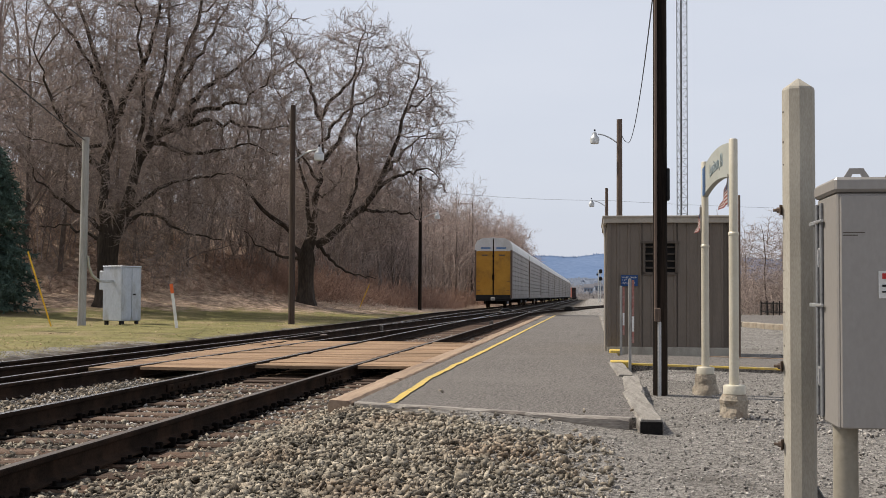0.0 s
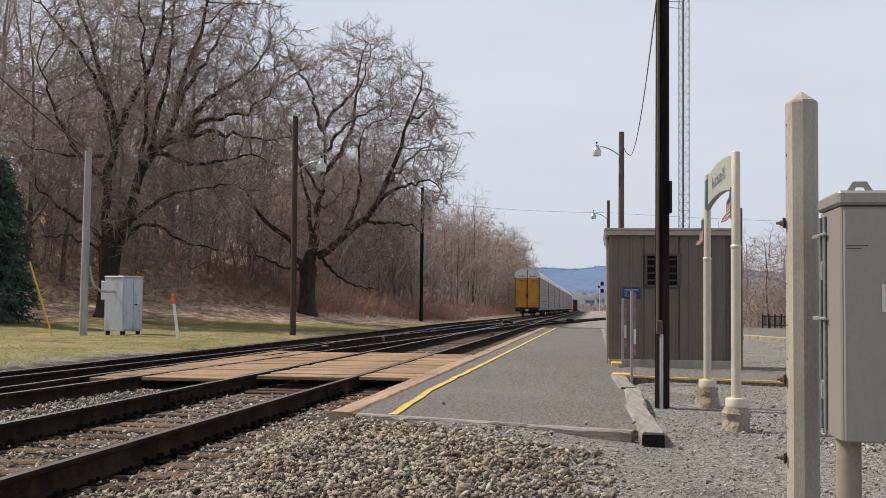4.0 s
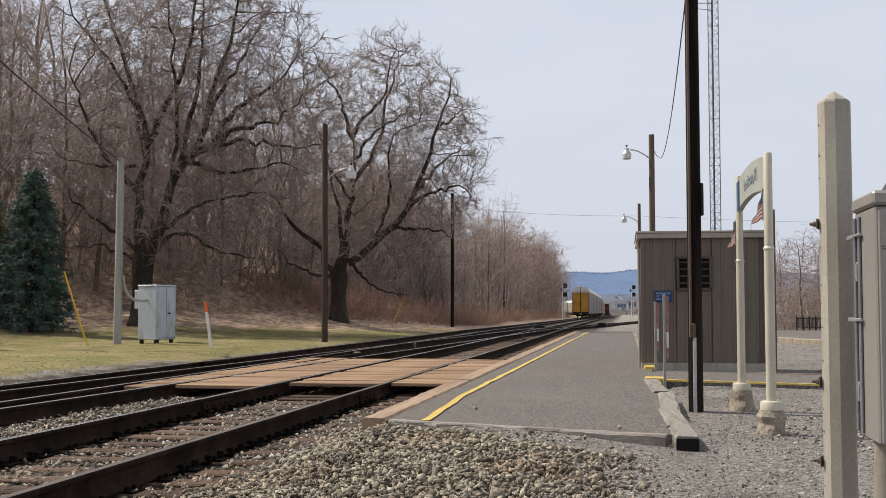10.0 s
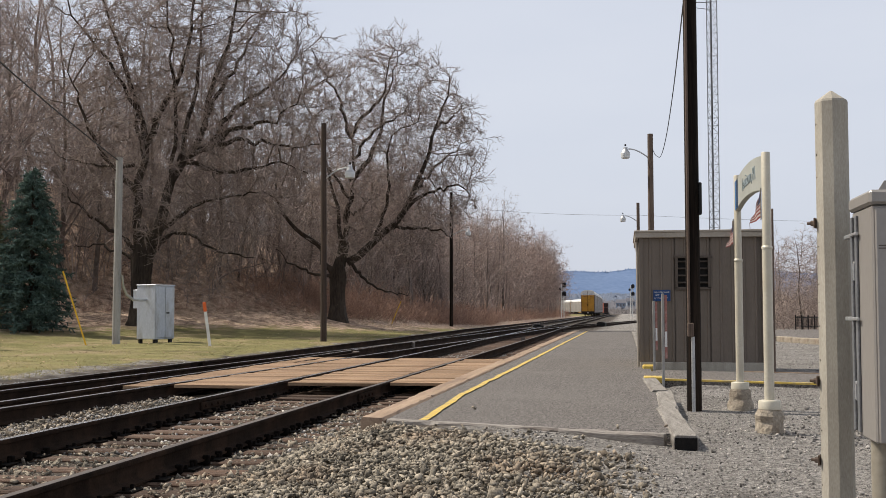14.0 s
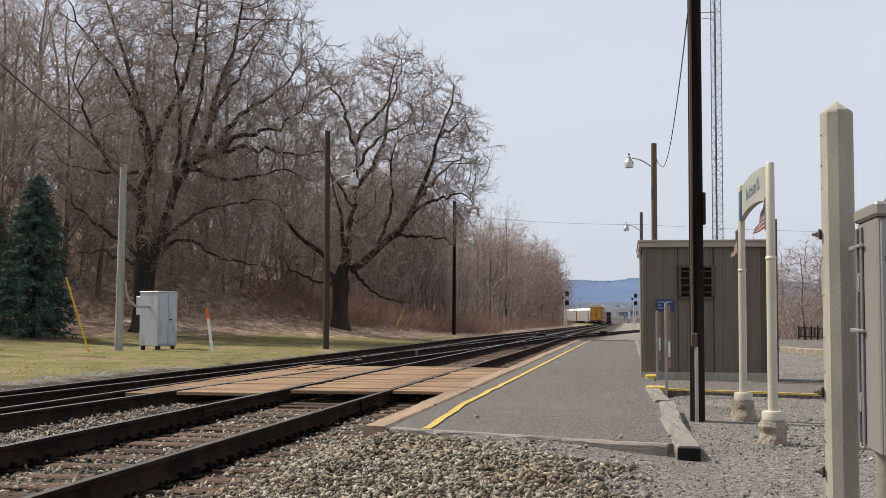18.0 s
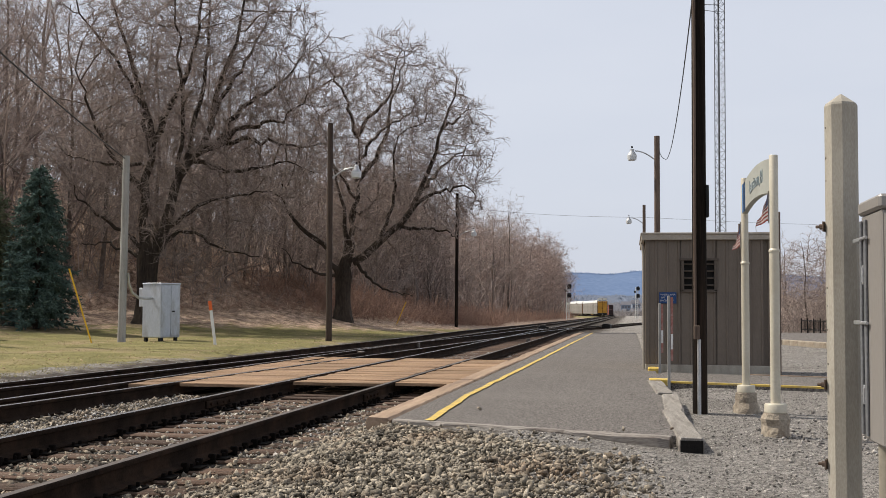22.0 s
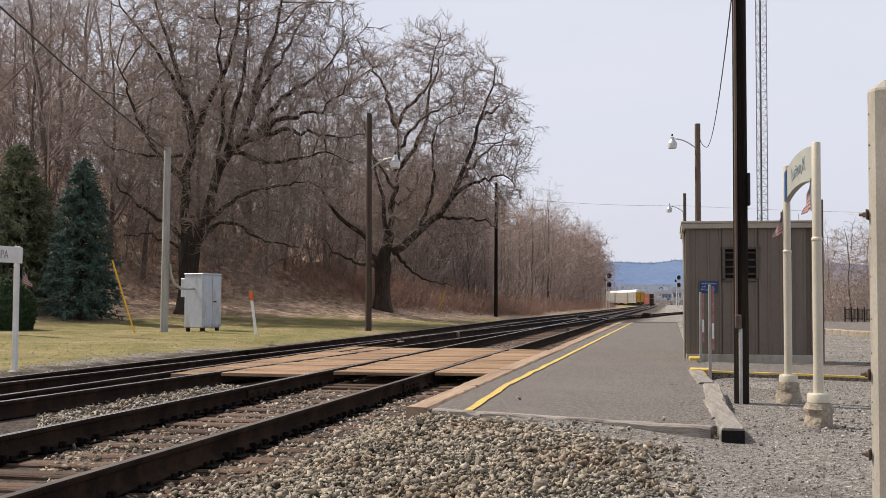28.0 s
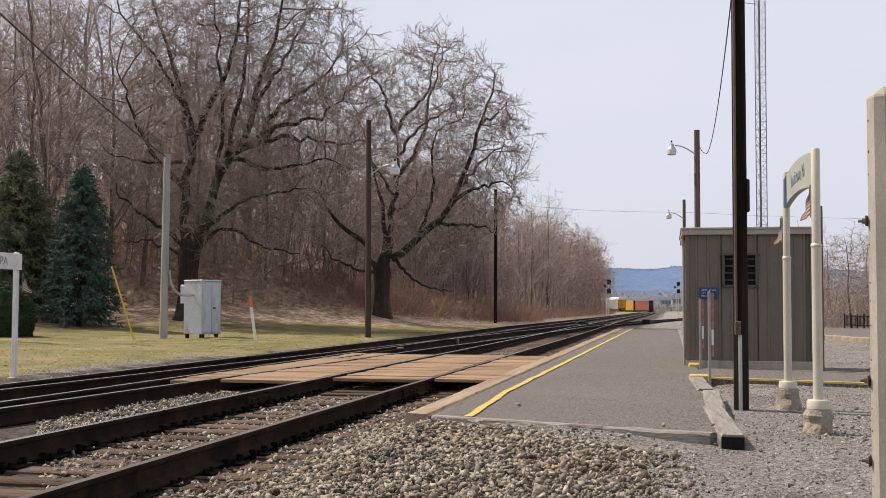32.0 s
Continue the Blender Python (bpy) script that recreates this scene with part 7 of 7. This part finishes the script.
def car_master():
    car = thing("autorack_car", Matrix(), "tall enclosed car carrier with pale ribbed side panels", "rail car", "cars of the departing train")
    H = CAR_LEN / 2
    part("underframe", Build().box(-1.48, 1.48, -H, H, 0.75, 1.15, 0.04), M["black"], car)
    part("body", Build().box(-1.56, 1.56, -H + 0.16, H - 0.16, 1.15, 5.4, 0.03), M["rack_side"], car)
    prof = [(-1.64, 5.0), (-1.62, 5.4), (-1.40, 5.82), (-0.95, 6.04), (0, 6.09), (0.95, 6.04), (1.40, 5.82), (1.62, 5.4), (1.64, 5.0)]
    part("roof", Build().sweep(prof, [(0, -H + 0.15, 0), (0, H - 0.15, 0)]), M["rack_white"], car, "white arched roof", True)
    panel = Build()
    edge = []
    for k in range(10):
        z = 1.2 + k * 0.405
        edge += [(0.0, z), (0.034, z + 0.04), (0.034, z + 0.33), (0.0, z + 0.37)]
    ne = len(edge)
    vs = [(sx * u, yy, w) for sx in (1, -1) for yy in (-1.02, 1.02) for u, w in edge]
    fs = []
    for k in range(ne - 1):
        fs += [(k, k + 1, ne + k + 1, ne + k), (2 * ne + k, 3 * ne + k, 3 * ne + k + 1, 2 * ne + k + 1)]
    panel.add(vs, fs)
    pm = panel.mesh("side_panel", M["rack_side"])
    for s in (-1, 1):
        for k in range(12):
            y = -H + 0.35 + (k + 0.5) * (CAR_LEN - 0.7) / 12
            part("side_panel", pm, None, car, at=pose(s * 1.59, y, 0))
        for k in range(13):
            y = -H + 0.35 + k * (CAR_LEN - 0.7) / 12
            part("side_post", Build().box(s * 1.57 - 0.055, s * 1.57 + 0.055, y - 0.05, y + 0.05, 1.1, 5.3), M["rack_side"] if k not in (0, 12) else M["pole_brown"], car)
        part("sill", Build().box(s * 1.59 - 0.04, s * 1.59 + 0.04, -H + 0.2, H - 0.2, 0.86, 1.2), M["rack_side"], car)
    for e in (-1, 1):
        y = e * (H - 0.1)
        for s in (-1, 1):
            d = part("end_door", Build().box(min(s * 0.05, s * 1.50), max(s * 0.05, s * 1.50), y - 0.06, y + 0.06, 0.88, 4.92, 0.03), M["rack_yellow"], car, "yellow clamshell end door")
            part("door_edge", Build().box(s * 1.54 - 0.07, s * 1.54 + 0.07, y - 0.08, y + 0.08, 0.9, 5.0, 0.01), M["pole_brown"], d)
            b = Build()
            vs = []
            top = [(0.05, 4.92), (1.56, 4.92), (1.56, 5.35), (1.36, 5.80), (0.92, 6.02), (0.05, 6.06)]
            vs = [(s * u, y + q, w) for q in (-0.07, 0.07) for u, w in top]
            nn = len(top)
            fs = [tuple(range(nn)), tuple(range(nn, 2 * nn))[::-1]] + [(i, (i + 1) % nn, nn + (i + 1) % nn, nn + i) for i in range(nn)]
            b.add(vs, fs)
            part("top_panel", b, M["rack_white"], d, "white top panel")
            part("marking", Build().box(min(s * 0.25, s * 1.1), max(s * 0.25, s * 1.1), y + e * 0.072, y + e * 0.078, 5.12, 5.24), M["emblem"], d)
            part("marking", Build().box(min(s * 0.5, s * 1.0), max(s * 0.5, s * 1.0), y + e * 0.062, y + e * 0.068, 4.5, 4.62), M["pole_brown"], d)
            for z in (1.5, 1.9, 2.3):
                part("rung", Build().box(min(s * 1.15, s * 1.42), max(s * 1.15, s * 1.42), y + e * 0.065, y + e * 0.10, z, z + 0.03), M["pole_brown"], d)
        part("door_seam", Build().box(-0.05, 0.05, y - 0.085, y + 0.085, 1.0, 6.0, 0.005).box(-0.1, 0.1, y - 0.11, y + 0.11, 2.4, 2.9, 0.02).box(-0.08, 0.08, y - 0.1, y + 0.1, 4.4, 4.6, 0.02), M["pole_dark"], car)
        part("end_sill", Build().box(-1.52, 1.52, y - 0.05, y + 0.05, 0.62, 0.9, 0.03), M["black"], car)
        part("coupler", Build().box(-0.18, 0.18, y, y + e * 0.55, 0.65, 0.95, 0.05) if e > 0 else Build().box(-0.18, 0.18, y - 0.55, y, 0.65, 0.95, 0.05), M["pole_grey"], car)
        part("brake_hose", Build().tube([(0.3, y + e * 0.2, 0.8), (0.35, y + e * 0.35, 0.5), (0.28, y + e * 0.45, 0.3)], 0.03, 6), M["black"], car)
        yt = e * (H - 3.6)
        tr = part("truck", Build().box(-1.02, -0.86, yt - 1.3, yt + 1.3, 0.35, 0.62, 0.04).box(0.86, 1.02, yt - 1.3, yt + 1.3, 0.35, 0.62, 0.04).box(-1.0, 1.0, yt - 0.25, yt + 0.25, 0.4, 0.75, 0.04), M["black"], car)
        for q in (-0.9, 0.9):
            part("wheelset", Build().tube([(-0.85, yt + q, 0.42), (0.85, yt + q, 0.42)], 0.08, 8).tube([(-0.82, yt + q, 0.42), (-0.69, yt + q, 0.42)], 0.42, 20).tube([(0.69, yt + q, 0.42), (0.82, yt + q, 0.42)], 0.42, 20), M["rail"], tr)
    return car


TRAIN = [car_master()]
for i in range(1, N_CARS):
    TRAIN.append(copy_thing(TRAIN[0], pose(0, 0, 0)))
TRAIN[0]["label"] = "last car carrier of the train, with yellow end doors"


# ------------------------------------------------------------------ loose stone
def stones(n, place, smin, smax, seed, flat=0.62):
    """Angular crushed stones: skewed, chipped blocks."""
    rng = np.random.default_rng(seed)
    iv = np.array([(x, y, z) for x in (-1, 1) for y in (-1, 1) for z in (-1, 1)]) * 0.62
    fc = np.array([(0, 1, 3), (0, 3, 2), (4, 6, 7), (4, 7, 5), (0, 4, 5), (0, 5, 1), (2, 3, 7), (2, 7, 6), (0, 2, 6), (0, 6, 4), (1, 5, 7), (1, 7, 3)])
    pos = []
    while len(pos) < n:
        p = place(rng)
        if p is not None:
            pos.append(p)
    pos = np.array(pos)
    s = smin + (smax - smin) * rng.uniform(0, 1, n) ** 1.7
    V = iv[None] * (1 + rng.uniform(-0.5, 0.28, size=(n, 8, 1))) + rng.normal(scale=0.13, size=(n, 8, 3))
    V = V * np.stack([rng.uniform(0.8, 1.35, n), rng.uniform(0.65, 1.0, n), rng.uniform(flat * 0.75, flat * 1.25, n)], 1)[:, None, :]
    q = unit(rng.normal(size=(n, 4)) * np.array([1, 0.4, 0.4, 1.2]))
    w, x, y, z = q.T
    Rm = np.stack([1 - 2 * (y * y + z * z), 2 * (x * y - w * z), 2 * (x * z + w * y), 2 * (x * y + w * z), 1 - 2 * (x * x + z * z), 2 * (y * z - w * x), 2 * (x * z - w * y), 2 * (y * z + w * x), 1 - 2 * (x * x + y * y)], 1).reshape(n, 3, 3)
    V = np.einsum('nij,nkj->nki', Rm, V) * (s / 2)[:, None, None] + pos[:, None, :]
    F = fc[None] + (np.arange(n) * 8)[:, None, None]
    return V.reshape(-1, 3), F.reshape(-1, 3)


def on_rail(x, y):
    c = crossover(y) + FAR_C
    return min(abs(x - NEAR_C - GAUGE / 2), abs(x - NEAR_C + GAUGE / 2), abs(x - FAR_C - GAUGE / 2), abs(x - FAR_C + GAUGE / 2), abs(x - c - GAUGE / 2), abs(x - c + GAUGE / 2)) < 0.10


def heap(x, y):
    """The loose ballast shoulder beside the platform's end."""
    return 0.03 * math.exp(-((x + 1.6) / 1.3) ** 2 - ((y - 7.2) / 1.6) ** 2)


def near_spot(rng):
    y = 5.3 + 9.5 * rng.uniform() ** 1.5
    x = rng.uniform(-3.2, 0.35) if rng.uniform() < 0.68 else rng.uniform(-6.75, -3.2)
    if on_rail(x, y) or (x > -2.55 and y > front_y(x) - 0.06) or x < -0.62 * y + 0.2:
        return None
    if x > -0.9 and rng.uniform() < (x + 0.9) / 1.3 + 0.1:
        return None
    if x > -2.1 and y > front_y(x) - 0.12 - 0.75 * min((x + 2.1) / 1.2, 1.2) and rng.uniform() < 0.93:
        return None
    if -5.3 < x < -2.72 and y < 24 and rng.uniform() < (0.72 if x > -3.4 else 0.3):
        return None
    return x, y, ground_z(x, y) + heap(x, y) + rng.uniform(-0.028, 0.026)


def mid_spot(rng):
    y = 9 + 24 * rng.uniform() ** 1.3
    x = rng.uniform(-9.7, -2.6)
    if on_rail(x, y) or (14.7 < y < 23.7 and x > -8.3) or x < -0.62 * y + 0.2:
        return None
    return x, y, ground_z(x, y) + rng.uniform(-0.01, 0.02)


def fine_spot(rng):
    y = 5.2 + 13 * rng.uniform() ** 1.5
    x = rng.uniform(-1.2, 4.6)
    if (x < 0.66 and y > front_y(min(x, 0.34)) - 0.08) or y > 16.9 and x < 6 or x > 0.42 * y:
        return None
    return x, y, ground_z(x, y) + heap(x, y) * 0.9 + rng.uniform(-0.006, 0.008)


v, f = stones(26000, near_spot, 0.024, 0.080, 51, 0.46)
tagged(new("ballast_stones", big_mesh("ballast_stones", v, f, M["stone"])), "loose tan and grey ballast stones before the platform", "ballast", kind="stuff")
v, f = stones(12000, mid_spot, 0.024, 0.066, 52, 0.55)
tagged(new("track_ballast", big_mesh("track_ballast", v, f, M["stone_grey"])), "grey ballast stones between the rails", "ballast", kind="stuff")
v, f = stones(21000, fine_spot, 0.008, 0.030, 53)
tagged(new("gravel_stones", big_mesh("gravel_stones", v, f, M["stone_grey"])), "fine grey gravel beside the platform", "gravel", kind="stuff")

def grit_spot(rng):
    y = 9.6 + 24 * rng.uniform() ** 1.7
    x = rng.uniform(-2.18, 0.32)
    if y < front_y(x) + 0.12 or abs(x + 1.86) < 0.12:
        return None
    return x, y, 0.006 * noise.noise(Vector((x * 0.9, y * 0.4, 3))) - 0.003


v, f = stones(6000, grit_spot, 0.005, 0.011, 58, 0.5)
tagged(new("asphalt_grit", big_mesh("asphalt_grit", v, f, M["grit"])), "coarse grit standing out of the worn platform asphalt", "grit", kind="stuff")

def lot_spot(rng):
    x, y = rng.uniform(2.5, 9.0), 18.8 + 22 * rng.uniform() ** 1.3
    return (x, y, ground_z(x, y)) if y > 20.2 - 0.3 * (x - 0.4) + 0.6 and x < 9 - (y - 29) * 0.25 else None


v, f = stones(5000, lot_spot, 0.018, 0.055, 55)
tagged(new("lot_gravel", big_mesh("lot_gravel", v, f, M["stone_grey"])), "grey crushed gravel of the lot behind the shed", "gravel", kind="stuff")

# rubble by the sign footings, and odd stones on the platform
def rubble_spot(rng):
    x, y = rng.normal(2.1, 0.55), rng.normal(10.9, 1.2)
    return (x, y, ground_z(x, y) + 0.01) if 1.2 < x < 4 else None


v, f = stones(420, rubble_spot, 0.02, 0.075, 54, 0.5)
tagged(new("rubble", big_mesh("rubble", v, f, M["stone_grey"])), "broken brownish rubble beside the sign footings", "rubble", kind="stuff")
for k, (x, y, z, s) in enumerate(((-1.52, 11.55, 0.012, 0.055), (-0.06, 9.72, 0.03, 0.05), (-1.2, 7.1, -0.04, 0.15), (-0.75, 6.5, -0.06, 0.12), (0.35, 9.95, 0.02, 0.04))):
    v, f = stones(1, lambda rng: (x, y, z), s, s, 70 + k, 0.6)
    tagged(new("loose_stone", big_mesh("loose_stone", v, f, M["stone"])), "single loose grey-brown stone lying near the platform end", "stone", "loose stones")

# bolted joints on the rails
for x, y in ((NEAR_C - GAUGE / 2, 12.9), (NEAR_C + GAUGE / 2, 14.4), (NEAR_C - GAUGE / 2, 24.5)):
    for sx in (-1, 1):
        jb = part("joint_bar", Build().box(x + sx * 0.022 - 0.012, x + sx * 0.022 + 0.012, y - 0.42, y + 0.42, -0.135, -0.05, 0.006), M["rail"], near_track)
        for q in (-0.3, -0.1, 0.1, 0.3):
            part("bolt", Build().tube([(x + sx * 0.03, y + q, -0.09), (x + sx * 0.055, y + q, -0.09)], 0.018, 6), M["rail"], jb)
for x, y in ((FAR_C + GAUGE / 2 + 0.15, 28.0), (FAR_C + GAUGE / 2 + 0.1, 36.0), (FAR_C - GAUGE / 2 - 0.2, 31.5), (NEAR_C + 0.2, 44.0)):
    part("rail_brace", Build().box(x - 0.07, x + 0.07, y - 0.12, y + 0.12, -0.2, -0.02, 0.02), M["rail_dull"], over_track, "pale metal rail brace")

# leaves on the lawn
rng = np.random.default_rng(61)
P = []
while len(P) < 8500:
    y = 18 + 48 * rng.uniform()
    x = -10.3 - 32 * rng.uniform() ** 1.2
    s = x - woods_edge(y)
    if s < -13 or (s > 1 and rng.uniform() > 0.05 + 0.9 * math.exp(-s / 3.0)):
        continue
    z = ground_z(x, y) + 0.02
    a = rng.uniform(0, 6.28)
    d = np.array([math.cos(a), math.sin(a), rng.uniform(-0.2, 0.5)]) * rng.uniform(0.02, 0.04) * (1.7 if s < 2 else 1.0)
    c = np.array([x, y, z])
    P.append([c - d, c, c + d])
v, f = tubes(np.array(P), np.outer(rng.uniform(0.008, 0.018, len(P)), [0.3, 1, 0.2]), 3)
tagged(new("fallen_leaves", big_mesh("fallen_leaves", v, f, M["leaf"])), "scattered brown fallen leaves on the lawn", "leaves", kind="stuff")

# grass
rng = np.random.default_rng(62)
n = 26000
y = 15 + 50 * rng.uniform(0, 1, n) ** 1.4
x = -10.0 - 20 * rng.uniform(0, 1, n) ** 1.3
keep = np.array([a > woods_edge(b) and a > -0.66 * b - 1.5 for a, b in zip(x, y)])
x, y = x[keep], y[keep]
z = np.array([ground_z(a, b) for a, b in zip(x, y)])
h = rng.uniform(0.015, 0.05, len(x))
p0 = np.column_stack([x, y, z - 0.01])
p1 = p0 + np.column_stack([rng.normal(scale=0.03, size=len(x)), rng.normal(scale=0.03, size=len(x)), h])
v, f = spikes(np.stack([p0, p1], 1), np.full((len(x), 2), 0.010))
tagged(new("grass", big_mesh("grass", v, f, M["grass"])), "short dry winter grass of the lawn", "grass", kind="stuff")


def motions():
    """The departing train: every car runs along the far track."""
    for i, car in enumerate(TRAIN):
        rows = []
        for k in range(33):
            s = TAIL_Y + SPEED * k + CAR_PITCH * i + CAR_LEN / 2
            a, c = on_track(s - 10.0), on_track(s + 10.0)
            mid = (a + c) / 2
            yaw = math.degrees(math.atan2(-(c.x - a.x), c.y - a.y))
            rows.append((float(k), pose(mid.x, mid.y, mid.z, 0, 0, yaw)))
        walk(car, rows)
    # the two small flags swing in the breeze: seconds, and how far each one blows out
    swing = ((0, 0.52, 0.40), (2, 0.62, 0.62), (3.4, 0.38, 0.52), (6, 0.80, 0.48), (7, 0.40, 0.40), (8, 0.95, 0.48), (9, 0.88, 0.58), (10, 0.68, 0.58), (12, 0.55, 0.48), (14, 0.64, 0.58),
             (17, 0.55, 0.42), (19, 0.80, 0.58), (21, 0.76, 0.66), (23, 0.80, 0.58), (25, 0.72, 0.30), (28, 0.46, 0.95), (30, 0.60, 0.70), (32, 0.50, 0.60))
    for i, (stick, y, z) in enumerate(((FLAGS[0], 0.0, 2.28), (FLAGS[1], SP, 2.20))):
        walk(stick, [(float(r[0]), pose(-0.05, y, z, 0, 0, -math.degrees(math.acos(r[1 + i])))) for r in swing])


motions()
